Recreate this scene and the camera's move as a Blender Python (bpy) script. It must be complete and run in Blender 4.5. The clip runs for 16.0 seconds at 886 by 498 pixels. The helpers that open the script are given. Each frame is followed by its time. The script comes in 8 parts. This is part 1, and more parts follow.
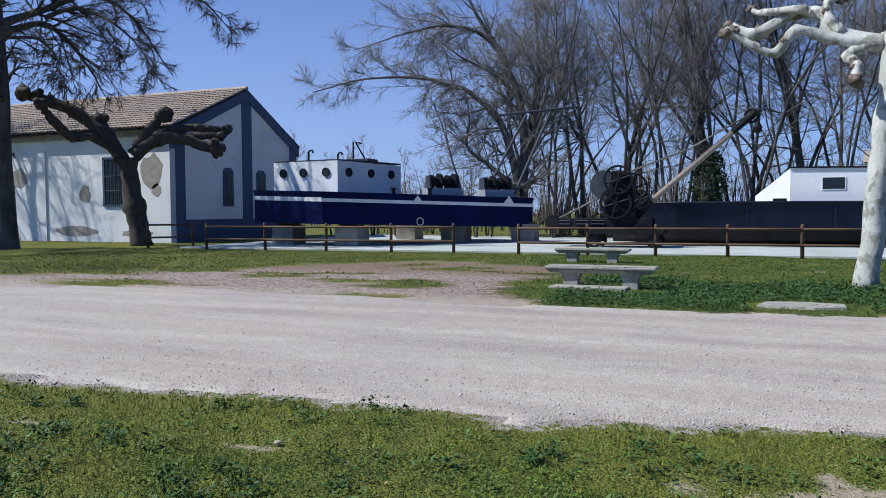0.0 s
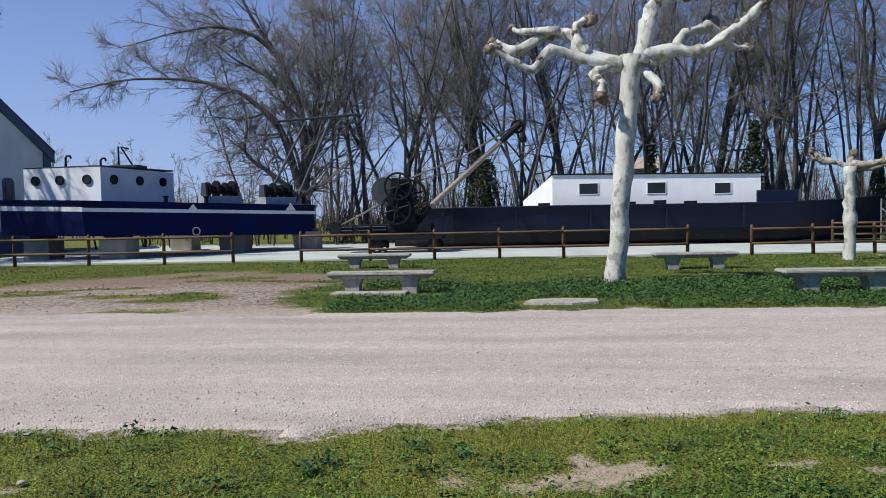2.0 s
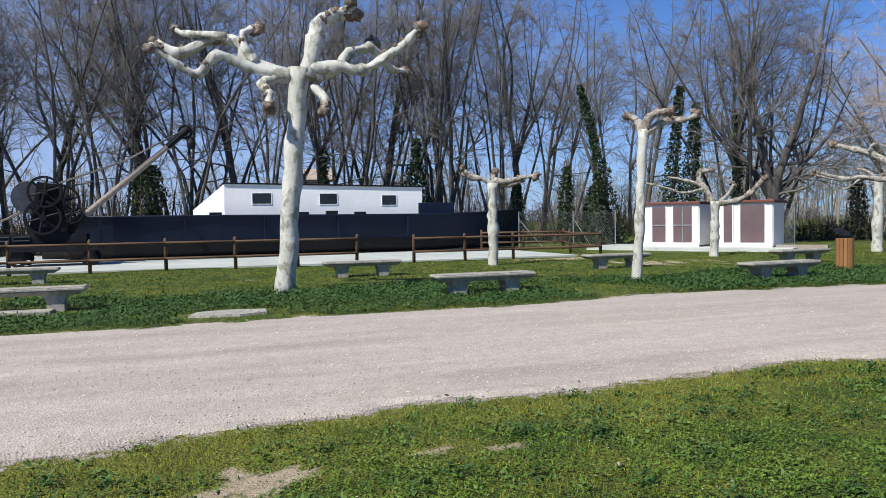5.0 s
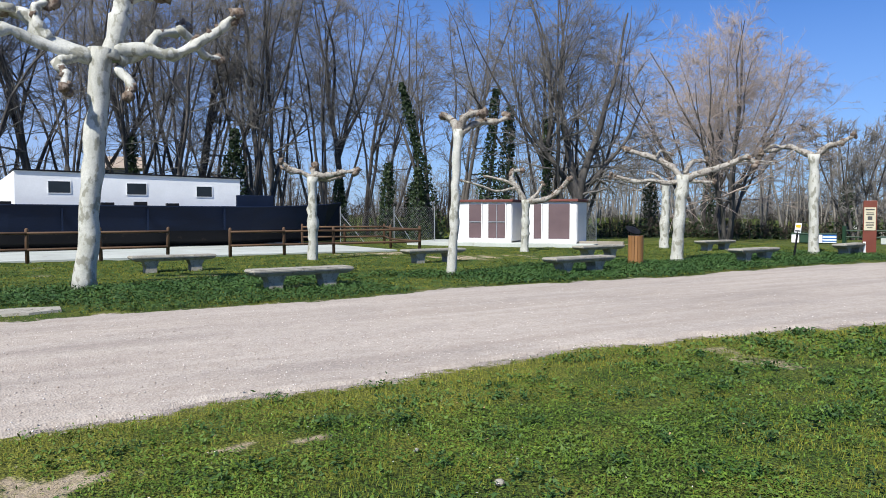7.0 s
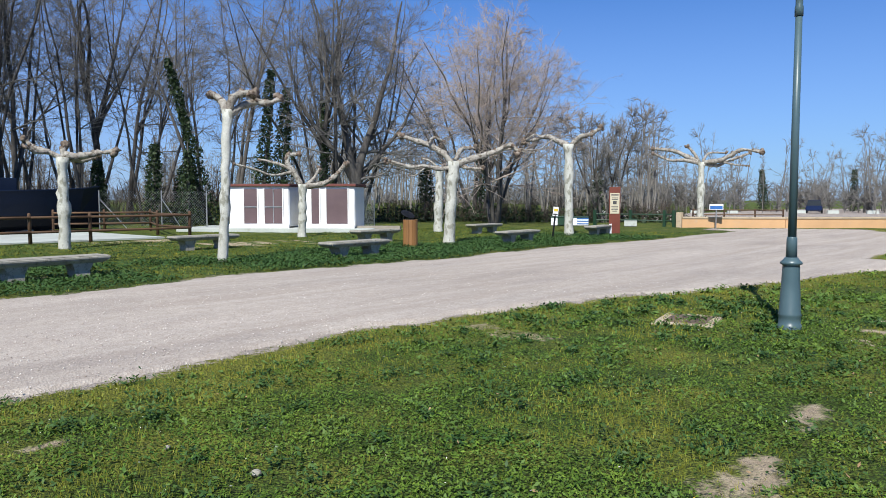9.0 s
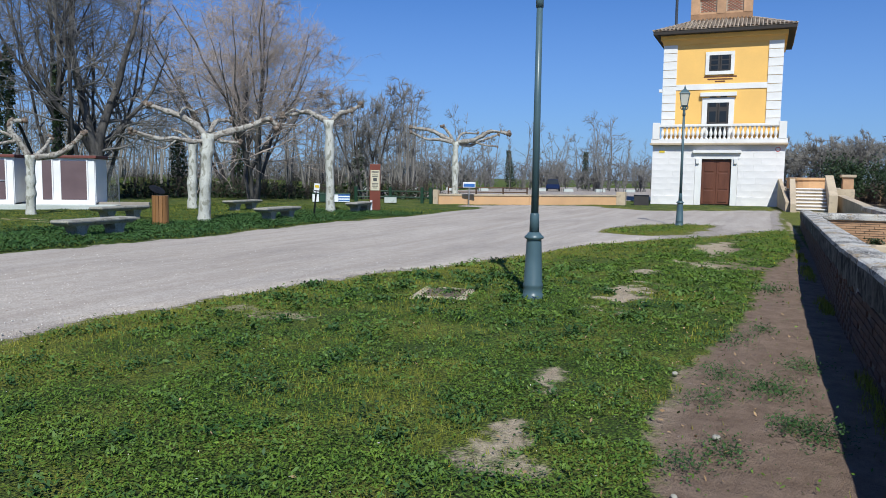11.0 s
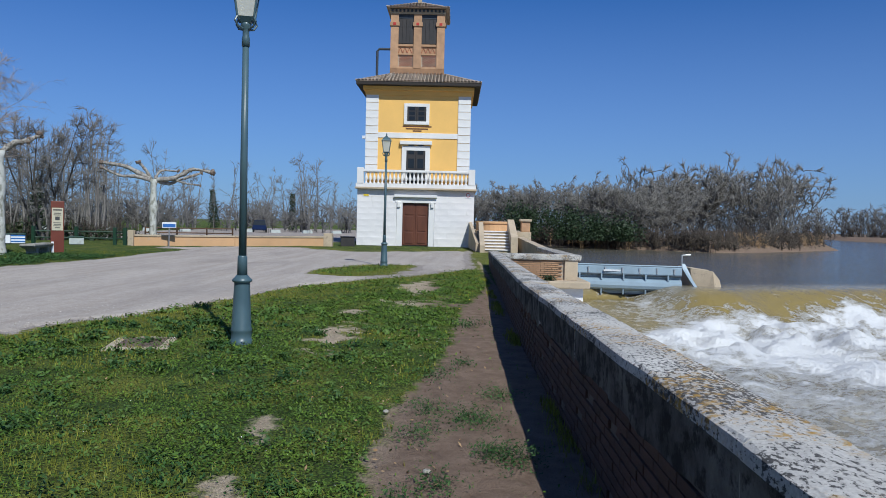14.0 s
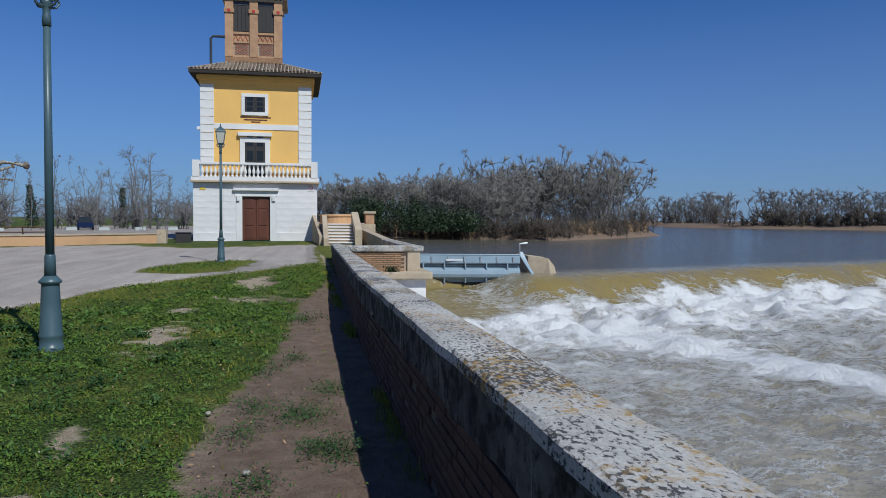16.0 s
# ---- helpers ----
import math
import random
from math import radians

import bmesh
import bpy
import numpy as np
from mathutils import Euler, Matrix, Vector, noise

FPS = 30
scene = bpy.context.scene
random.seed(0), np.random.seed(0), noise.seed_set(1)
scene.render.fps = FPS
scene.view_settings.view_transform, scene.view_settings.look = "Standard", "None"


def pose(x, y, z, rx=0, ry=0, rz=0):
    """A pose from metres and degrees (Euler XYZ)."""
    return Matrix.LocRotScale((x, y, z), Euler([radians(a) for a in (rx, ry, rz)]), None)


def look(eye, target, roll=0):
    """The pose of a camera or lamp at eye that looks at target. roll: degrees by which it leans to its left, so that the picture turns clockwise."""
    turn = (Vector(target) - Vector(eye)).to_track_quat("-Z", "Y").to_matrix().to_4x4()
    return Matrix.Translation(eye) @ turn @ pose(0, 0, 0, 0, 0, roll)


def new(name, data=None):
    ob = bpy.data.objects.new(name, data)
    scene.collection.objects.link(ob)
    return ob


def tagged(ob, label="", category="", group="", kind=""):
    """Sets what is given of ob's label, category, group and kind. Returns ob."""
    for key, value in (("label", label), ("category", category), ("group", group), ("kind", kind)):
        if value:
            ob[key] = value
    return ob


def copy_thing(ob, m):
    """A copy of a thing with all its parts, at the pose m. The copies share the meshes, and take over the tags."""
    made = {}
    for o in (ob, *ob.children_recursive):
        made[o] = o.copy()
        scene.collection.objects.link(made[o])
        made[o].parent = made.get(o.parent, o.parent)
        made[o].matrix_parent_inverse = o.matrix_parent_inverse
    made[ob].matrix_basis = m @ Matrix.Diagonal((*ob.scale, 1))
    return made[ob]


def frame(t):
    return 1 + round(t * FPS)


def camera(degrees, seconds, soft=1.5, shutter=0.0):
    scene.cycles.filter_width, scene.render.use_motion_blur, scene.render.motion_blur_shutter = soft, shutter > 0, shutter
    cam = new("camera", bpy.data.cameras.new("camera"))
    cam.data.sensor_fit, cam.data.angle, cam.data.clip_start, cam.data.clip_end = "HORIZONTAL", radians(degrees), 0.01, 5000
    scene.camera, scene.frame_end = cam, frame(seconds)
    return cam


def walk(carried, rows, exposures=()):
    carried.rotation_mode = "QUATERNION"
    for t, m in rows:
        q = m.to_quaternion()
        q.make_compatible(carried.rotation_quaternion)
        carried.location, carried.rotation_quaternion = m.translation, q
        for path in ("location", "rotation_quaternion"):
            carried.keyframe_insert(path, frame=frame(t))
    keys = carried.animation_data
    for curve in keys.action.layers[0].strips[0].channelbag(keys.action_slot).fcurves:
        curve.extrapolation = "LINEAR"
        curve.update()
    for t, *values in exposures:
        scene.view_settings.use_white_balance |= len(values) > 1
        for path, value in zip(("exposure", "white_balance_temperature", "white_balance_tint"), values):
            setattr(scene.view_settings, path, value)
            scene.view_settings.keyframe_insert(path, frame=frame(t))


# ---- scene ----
cam = camera(60.95, 16.0, soft=0.9)
# the walk: a slow turn to the right on the spot, x along the river wall, y inland
PATH = [
    (0.0, pose(0.002, 0.004, 1.596, 87.20, 0.27, 21.11)),
    (0.5, pose(0.004, 0.001, 1.599, 87.45, 0.49, 17.58)),
    (1.0, pose(0.018, 0.003, 1.599, 87.06, 0.82, 12.96)),
    (1.5, pose(0.063, 0.021, 1.602, 86.86, 0.67, 9.04)),
    (2.0, pose(0.110, 0.017, 1.608, 87.50, 1.18, 4.86)),
    (2.5, pose(0.143, 0.022, 1.597, 87.93, 1.14, 0.50)),
    (3.0, pose(0.164, 0.024, 1.590, 87.71, 1.02, -2.68)),
    (3.5, pose(0.211, 0.014, 1.588, 87.65, 0.94, -6.91)),
    (4.0, pose(0.251, 0.009, 1.593, 87.78, 0.98, -11.48)),
    (6.5, pose(0.304, -0.195, 1.614, 87.42, 0.31, -29.12)),
    (7.0, pose(0.351, -0.221, 1.613, 87.30, 0.01, -32.62)),
    (7.5, pose(0.410, -0.237, 1.600, 87.11, -0.47, -37.24)),
    (8.0, pose(0.461, -0.234, 1.593, 86.33, -0.30, -41.97)),
    (8.5, pose(0.491, -0.262, 1.581, 86.11, 0.34, -45.25)),
    (9.0, pose(0.517, -0.262, 1.583, 86.20, -0.03, -49.14)),
    (9.5, pose(0.543, -0.293, 1.581, 85.40, -0.10, -54.03)),
    (12.0, pose(0.663, -0.185, 1.595, 86.61, -1.03, -73.74)),
    (12.5, pose(0.667, -0.182, 1.601, 88.28, -1.03, -76.78)),
    (13.0, pose(0.656, -0.190, 1.600, 89.15, -1.47, -80.78)),
    (13.5, pose(0.668, -0.187, 1.593, 88.82, -1.58, -85.18)),
    (14.0, pose(0.681, -0.189, 1.594, 88.07, -1.40, -89.05)),
    (14.5, pose(0.685, -0.209, 1.587, 88.33, -0.42, -91.95)),
    (15.0, pose(0.693, -0.255, 1.581, 88.77, -0.18, -95.96)),
    (15.5, pose(0.727, -0.316, 1.596, 88.55, -0.35, -98.79)),
    (16.0, pose(0.737, -0.375, 1.575, 87.69, -0.40, -100.65)),
]
walk(cam, PATH, [(0.0, 0.16, 6100, 7), (1.0, 0.16, 6250, 7), (2.0, 0.16, 6600, 7), (3.5, 0.21, 6750, 7), (7.0, 0.4, 6650, 7), (8.5, 0.38, 6600, 6), (9.5, 0.22, 6500, 5), (11.5, -0.04, 6100, 4), (12.5, -0.2, 6050, 4), (13.0, -0.22, 6000, 4), (14.0, -0.25, 6000, 4), (15.5, -0.27, 6000, 4), (16.0, -0.48, 6000, 4)])

# ---- daylight ----
SUN_EL = radians(47.0)
SUN_AZ = math.atan2(-0.904, -0.427)
world = bpy.data.worlds.new("sky")
scene.world = world
world.use_nodes = True
wn = world.node_tree.nodes
sky = wn.new("ShaderNodeTexSky")
sky.sky_type = "NISHITA"
sky.sun_disc = False
sky.sun_elevation = SUN_EL
sky.sun_rotation = SUN_AZ
sky.air_density = 1.0
sky.dust_density = 0.3
sky.ozone_density = 4.0
tint = wn.new("ShaderNodeMix")
tint.data_type, tint.blend_type = "RGBA", "MULTIPLY"
tint.inputs[0].default_value = 1.0
tint.inputs[7].default_value = (0.46, 0.9, 1.58, 1)
world.node_tree.links.new(sky.outputs["Color"], tint.inputs[6])
# pale haze towards the horizon
geo = wn.new("ShaderNodeTexCoord")
split = wn.new("ShaderNodeSeparateXYZ")
fade = wn.new("ShaderNodeValToRGB")
fade.color_ramp.elements[0].position, fade.color_ramp.elements[0].color = 0.0, (0.45, 0.45, 0.45, 1)
fade.color_ramp.elements[1].position, fade.color_ramp.elements[1].color = 0.3, (0, 0, 0, 1)
haze = wn.new("ShaderNodeMix")
haze.data_type = "RGBA"
haze.inputs[7].default_value = (6.3, 7.5, 11.8, 1)
world.node_tree.links.new(geo.outputs["Generated"], split.inputs[0])
world.node_tree.links.new(split.outputs["Z"], fade.inputs["Fac"])
veil = wn.new("ShaderNodeVectorMath")
veil.operation = "DOT_PRODUCT"
veil.inputs[1].default_value = (-0.6, 0.8, 0.0)
world.node_tree.links.new(geo.outputs["Generated"], veil.inputs[0])
thin = wn.new("ShaderNodeMapRange")
thin.inputs["From Min"].default_value, thin.inputs["From Max"].default_value = 0.25, 1.0
thin.inputs["To Min"].default_value, thin.inputs["To Max"].default_value = 0.0, 0.3
world.node_tree.links.new(veil.outputs["Value"], thin.inputs["Value"])
both = wn.new("ShaderNodeMath")
both.operation = "ADD"
world.node_tree.links.new(fade.outputs["Color"], both.inputs[0])
world.node_tree.links.new(thin.outputs["Result"], both.inputs[1])
world.node_tree.links.new(both.outputs[0], haze.inputs[0])
world.node_tree.links.new(tint.outputs[2], haze.inputs[6])
world.node_tree.links.new(haze.outputs[2], wn["Background"].inputs["Color"])
wn["Background"].inputs["Strength"].default_value = 0.064
sun = new("sun", bpy.data.lights.new("sun", "SUN"))
sun.data.energy = 5.0
sun.data.angle = radians(0.55)
sun.data.color = (1.0, 0.96, 0.9)
sun.matrix_world = look((0, 0, 30), (0.904 * math.cos(SUN_EL), 0.427 * math.cos(SUN_EL), 30 - math.sin(SUN_EL)))
scene.view_settings.exposure = 0.0

# ---- materials ----
class Shader:
    """A node material put together step by step."""

    def __init__(self, name, rough=0.8, metal=0.0, spec=0.5):
        self.m = bpy.data.materials.new(name)
        self.m.use_nodes = True
        self.n, self.l = self.m.node_tree.nodes, self.m.node_tree.links
        self.b = self.n["Principled BSDF"]
        self.b.inputs["Roughness"].default_value = rough
        self.b.inputs["Metallic"].default_value = metal
        self.b.inputs["Specular IOR Level"].default_value = spec
        self.co = self.n.new("ShaderNodeTexCoord").outputs["Object"]

    def noise(self, scale, detail=4.0, stretch=None, rough=0.55, vector=None):
        node = self.n.new("ShaderNodeTexNoise")
        node.inputs["Scale"].default_value = scale
        node.inputs["Detail"].default_value = detail
        node.inputs["Roughness"].default_value = rough
        src = vector or self.co
        if stretch:
            mp = self.n.new("ShaderNodeMapping")
            mp.inputs["Scale"].default_value = stretch
            self.l.new(src, mp.inputs["Vector"])
            src = mp.outputs["Vector"]
        self.l.new(src, node.inputs["Vector"])
        return node.outputs["Fac"]

    def cells(self, scale, feature="F1", stretch=None, out="Distance"):
        node = self.n.new("ShaderNodeTexVoronoi")
        node.feature = feature
        node.inputs["Scale"].default_value = scale
        src = self.co
        if stretch:
            mp = self.n.new("ShaderNodeMapping")
            mp.inputs["Scale"].default_value = stretch
            self.l.new(src, mp.inputs["Vector"])
            src = mp.outputs["Vector"]
        self.l.new(src, node.inputs["Vector"])
        return node.outputs[out]

    def attr(self, name):
        node = self.n.new("ShaderNodeAttribute")
        node.attribute_name = name
        return node.outputs["Fac"]

    def island(self):
        return self.n.new("ShaderNodeNewGeometry").outputs["Random Per Island"]

    def each(self):
        return self.n.new("ShaderNodeObjectInfo").outputs["Random"]

    def ramp(self, fac, *stops):
        node = self.n.new("ShaderNodeValToRGB")
        el = node.color_ramp.elements
        for k, (at, c) in enumerate(stops):
            e = el[k] if k < 2 else el.new(at)
            e.position = at
            e.color = (c, c, c, 1) if isinstance(c, (int, float)) else (*c, 1)
        self.l.new(fac, node.inputs["Fac"])
        return node.outputs["Color"]

    def mix(self, fac, a, b, blend="MIX"):
        node = self.n.new("ShaderNodeMix")
        node.data_type, node.blend_type = "RGBA", blend
        for slot, v in ((0, fac), (6, a), (7, b)):
            if isinstance(v, (int, float)):
                node.inputs[slot].default_value = v if slot == 0 else (v, v, v, 1)
            elif isinstance(v, tuple):
                node.inputs[slot].default_value = (*v, 1)
            else:
                self.l.new(v, node.inputs[slot])
        return node.outputs[2]

    def math(self, op, a, b=0.5):
        node = self.n.new("ShaderNodeMath")
        node.operation = op
        for k, v in enumerate((a, b)):
            if isinstance(v, (int, float)):
                node.inputs[k].default_value = v
            else:
                self.l.new(v, node.inputs[k])
        return node.outputs[0]

    def color(self, c):
        self.l.new(c, self.b.inputs["Base Color"])
        return self

    def rough(self, c):
        self.l.new(c, self.b.inputs["Roughness"])
        return self

    def bump(self, h, strength=0.4, dist=0.02):
        node = self.n.new("ShaderNodeBump")
        node.inputs["Strength"].default_value = strength
        node.inputs["Distance"].default_value = dist
        self.l.new(h, node.inputs["Height"])
        self.l.new(node.outputs["Normal"], self.b.inputs["Normal"])
        return self


def shade(c, k):
    return tuple(min(1.0, v * k) for v in c)


def plain(name, c, rough=0.7, metal=0.0, scale=3.0, var=0.25, grain=40.0, bump=0.15, spec=0.5, stretch=None, dirt=None, dirty=0.5, rand=0.0):
    """A surface of one colour with grain, large stains and relief."""
    s = Shader(name, rough, metal, spec)
    big = s.noise(scale, 5, stretch)
    small = s.noise(grain, 4, stretch)
    col = s.mix(s.ramp(big, (0.3, 0.0), (0.7, 1.0)), shade(c, 1 - var), shade(c, 1 + var * 0.6))
    col = s.mix(s.ramp(small, (0.35, 0.0), (0.75, 0.35)), col, shade(c, 1 - var * 1.4))
    if dirt:
        col = s.mix(s.ramp(s.noise(scale * 2.3, 8, stretch, 0.7), (dirty, 0.0), (dirty + 0.12, 0.85)), col, dirt)
    if rand:
        col = s.mix(s.ramp(s.each(), (0.0, 1 - rand), (1.0, 1 + 0.0)), (0, 0, 0), col, "MIX")
    s.color(col)
    s.rough(s.ramp(big, (0.2, max(0.05, rough - 0.12)), (0.8, min(1, rough + 0.12))))
    return s.bump(small, bump, 0.01).m


M_WHITE = plain("limewash", (0.78, 0.78, 0.79), 0.85, scale=0.5, var=0.12, grain=9, dirt=(0.36, 0.33, 0.29), dirty=0.62)
M_BLUETRIM = plain("blue trim paint", (0.05, 0.085, 0.17), 0.6, scale=1.2, var=0.2, grain=20)
M_GREY = plain("bare render", (0.35, 0.32, 0.28), 0.9, scale=3, var=0.3, grain=25)
M_IRON = plain("painted iron", (0.013, 0.014, 0.017), 0.55, spec=0.15, scale=4, var=0.4, grain=60, dirt=(0.07, 0.04, 0.028), dirty=0.64)
M_DARK = plain("dark inside", (0.015, 0.015, 0.017), 0.6, scale=2, var=0.3)
M_BED = plain("pale grey winch bed paint", (0.3, 0.33, 0.36), 0.6, scale=3, var=0.2)
M_GREYMETAL = plain("grey winch paint", (0.055, 0.065, 0.08), 0.55, spec=0.2, scale=4, var=0.3, dirt=(0.15, 0.09, 0.06), dirty=0.62)
M_HULLBLUE = plain("navy hull paint", (0.004, 0.009, 0.06), 0.55, scale=0.7, var=0.3, grain=18, bump=0.1, spec=0.08)
M_HULLSTRIPE = plain("white stripe", (0.7, 0.7, 0.7), 0.5, scale=2, var=0.12)
M_CABIN = plain("white deckhouse paint", (0.8, 0.81, 0.82), 0.5, scale=0.8, var=0.1, grain=12, dirt=(0.4, 0.33, 0.27), dirty=0.68)
M_HULLDARK = plain("black-blue hull paint", (0.008, 0.015, 0.036), 0.5, scale=0.5, var=0.35, grain=10, bump=0.2, spec=0.16, stretch=(1, 1, 2.5), dirt=(0.03, 0.03, 0.042), dirty=0.64)
M_HULLLOW = plain("tarred hull bottom", (0.01, 0.01, 0.012), 0.75, spec=0.2, scale=0.8, var=0.4, grain=10, dirt=(0.07, 0.05, 0.04), dirty=0.6)
M_CONCRETE = plain("pale concrete", (0.46, 0.49, 0.46), 0.85, scale=0.5, var=0.2, grain=14, dirt=(0.25, 0.24, 0.2), dirty=0.58)
M_BLOCK = plain("concrete block", (0.33, 0.29, 0.24), 0.9, scale=2, var=0.25, grain=22)
M_BENCH = plain("bench stone", (0.36, 0.34, 0.29), 0.9, scale=4, var=0.25, grain=45, bump=0.4, dirt=(0.14, 0.13, 0.1), dirty=0.52)
M_FENCE = plain("stained fence wood", (0.13, 0.07, 0.035), 0.75, scale=3, var=0.35, grain=30, stretch=(1, 1, 1), bump=0.4, rand=0.3)
M_LAMP = plain("grey-green lamp paint", (0.07, 0.118, 0.135), 0.38, scale=2.5, var=0.16, grain=60, bump=0.05)
M_TIN = plain("galvanised steel", (0.45, 0.46, 0.47), 0.4, 0.7, scale=5, var=0.2)
M_GATE = plain("pale blue gate paint", (0.27, 0.35, 0.41), 0.42, scale=1.2, var=0.14, grain=25, dirt=(0.3, 0.24, 0.18), dirty=0.64)
M_SHEDWHITE = plain("white frame paint", (0.82, 0.8, 0.79), 0.55, scale=1.2, var=0.1, dirt=(0.45, 0.38, 0.33), dirty=0.68)
M_SHEDDOOR = plain("mauve-brown panel", (0.14, 0.095, 0.1), 0.35, scale=1.5, var=0.12)
M_SHEDROOF = plain("red-brown roof edge", (0.16, 0.045, 0.035), 0.6, scale=2, var=0.2)
M_YELLOW = plain("ochre plaster", (0.83, 0.5, 0.145), 0.85, scale=0.5, var=0.09, grain=14, bump=0.1)
M_TRIMWHITE = plain("white plaster trim", (0.76, 0.74, 0.71), 0.8, scale=0.8, var=0.1, grain=14, dirt=(0.5, 0.45, 0.4), dirty=0.68)
M_ASHLAR = plain("white limestone", (0.8, 0.77, 0.75), 0.8, scale=0.9, var=0.14, grain=12, dirt=(0.52, 0.42, 0.33), dirty=0.62, rand=0.05)
M_DOOR = plain("brown door wood", (0.13, 0.042, 0.02), 0.55, scale=2, var=0.3, grain=20, stretch=(1, 1, 0.2))
M_SHUTTER = plain("dark shutter wood", (0.035, 0.03, 0.028), 0.6, scale=3, var=0.3, grain=20)
M_BRICK = plain("ochre-red brick", (0.44, 0.25, 0.135), 0.9, scale=2, var=0.25, grain=20, bump=0.4, rand=0.28)
M_PALEBRICK = plain("pale ochre brick", (0.52, 0.31, 0.175), 0.9, scale=2, var=0.25, grain=20, bump=0.4, rand=0.25)
M_REDBRICK = plain("red clay brick", (0.36, 0.12, 0.065), 0.9, scale=2, var=0.25, grain=20)
M_GREENPAINT = plain("dark green paint", (0.015, 0.05, 0.025), 0.5, var=0.2)
M_MORTAR = plain("lime mortar", (0.45, 0.37, 0.28), 0.95, scale=3, var=0.25, grain=30)
M_OLDMORTAR = plain("grimy wall mortar", (0.16, 0.125, 0.095), 0.95, scale=3, var=0.3, grain=30)
M_BRICKDARK = plain("weathered wall brick", (0.13, 0.066, 0.042), 0.92, scale=3, var=0.35, grain=25, bump=0.5, dirt=(0.09, 0.08, 0.06), dirty=0.55, rand=0.35)
M_STONE = plain("honey limestone", (0.5, 0.4, 0.28), 0.9, scale=1.3, var=0.22, grain=18, dirt=(0.2, 0.17, 0.14), dirty=0.58, bump=0.35)
M_ORANGEWALL = plain("orange plastered wall", (0.62, 0.37, 0.19), 0.85, scale=0.6, var=0.14, dirt=(0.5, 0.36, 0.25), dirty=0.6)
M_TILE = plain("clay roof tile", (0.5, 0.395, 0.31), 0.9, scale=1.2, var=0.35, grain=14, bump=0.3, dirt=(0.42, 0.38, 0.32), dirty=0.5, rand=0.3)
M_EAVE = plain("dark eave wood", (0.03, 0.024, 0.02), 0.8, scale=2, var=0.3)
M_BINWOOD = plain("bin slat wood", (0.3, 0.145, 0.05), 0.6, scale=4, var=0.25, stretch=(3, 3, 0.4), rand=0.2)
M_SIGNPOST = plain("brown sign steel", (0.15, 0.035, 0.018), 0.5, scale=3, var=0.15)
M_PAPER = plain("cream sign panel", (0.55, 0.5, 0.36), 0.5, scale=5, var=0.1)
M_INK = plain("print", (0.06, 0.06, 0.06), 0.6, var=0.1)
M_SIGNWHITE = plain("white sign face", (0.75, 0.75, 0.75), 0.45, var=0.06)
M_SIGNBLUE = plain("blue print", (0.03, 0.13, 0.4), 0.5, var=0.1)
M_SIGNRED = plain("red print", (0.45, 0.03, 0.02), 0.5, var=0.1)
M_SIGNYELLOW = plain("yellow print", (0.7, 0.5, 0.03), 0.5, var=0.1)
M_CARBLUE = plain("dark blue car paint", (0.01, 0.02, 0.07), 0.2, 0.2, var=0.1)
M_TYRE = plain("tyre rubber", (0.02, 0.02, 0.02), 0.85, var=0.2)
M_ROPE = plain("steel cable", (0.05, 0.05, 0.05), 0.5, 0.5, var=0.2)
M_BOOM = plain("weathered boom timber", (0.27, 0.225, 0.19), 0.8, scale=2, var=0.3, grain=20, stretch=(3, 3, 3))


def glass(name, c=(0.012, 0.015, 0.018), rough=0.1):
    s = Shader(name, rough, 0.0, 0.35)
    s.color(s.mix(s.noise(3, 2), c, shade(c, 1.8)))
    return s.m


M_GLASS = glass("dark window glass")


def frosted():
    s = Shader("opal lantern glass", 0.35)
    s.b.inputs["Transmission Weight"].default_value = 0.35
    s.color(s.mix(s.noise(6, 4), (0.62, 0.6, 0.5), (0.8, 0.78, 0.68)))
    return s.m


M_OPAL = frosted()


def bark(name, a, b, c=None, scale=3.0, stretch=(1, 1, 0.35), bump=0.6):
    s = Shader(name, 0.9, 0, 0.3)
    big = s.noise(scale, 6, stretch, 0.65)
    col = s.mix(s.ramp(big, (0.36, 0.0), (0.64, 1.0)), a, b)
    if c:
        col = s.mix(s.ramp(s.noise(scale * 2.2, 5, stretch), (0.52, 0.0), (0.6, 0.8)), col, c)
    col = s.mix(s.ramp(s.noise(scale * 14, 4), (0.4, 0.0), (0.8, 0.4)), col, shade(a, 0.5))
    s.color(col)
    return s.bump(s.noise(scale * 6, 6, stretch), bump, 0.03).m


M_PLANE = bark("whitish plane bark", (0.42, 0.42, 0.37), (0.6, 0.6, 0.55), (0.22, 0.215, 0.165), 2.4, (1, 1, 0.6), 0.5)
M_KNOB = bark("knobbly pollard bark", (0.13, 0.09, 0.065), (0.31, 0.26, 0.215), (0.1, 0.065, 0.045), 7, (1, 1, 1), 0.9)
M_LIMB = bark("knotted pale limb bark", (0.23, 0.2, 0.17), (0.47, 0.45, 0.4), (0.11, 0.085, 0.065), 5, (1, 1, 1), 0.8)
M_DARKPOLLARD = bark("dark pollard bark", (0.05, 0.042, 0.036), (0.1, 0.085, 0.07), None, 4, (1, 1, 0.6), 0.9)
M_BARK = bark("grey-brown bark", (0.05, 0.046, 0.043), (0.135, 0.125, 0.116), None, 2.5)
M_TWIG = bark("grey-brown twigs", (0.115, 0.108, 0.103), (0.23, 0.22, 0.21), None, 0.8)
M_TWIGDARK = bark("dark brown brush", (0.05, 0.04, 0.033), (0.115, 0.095, 0.075), None, 0.8)
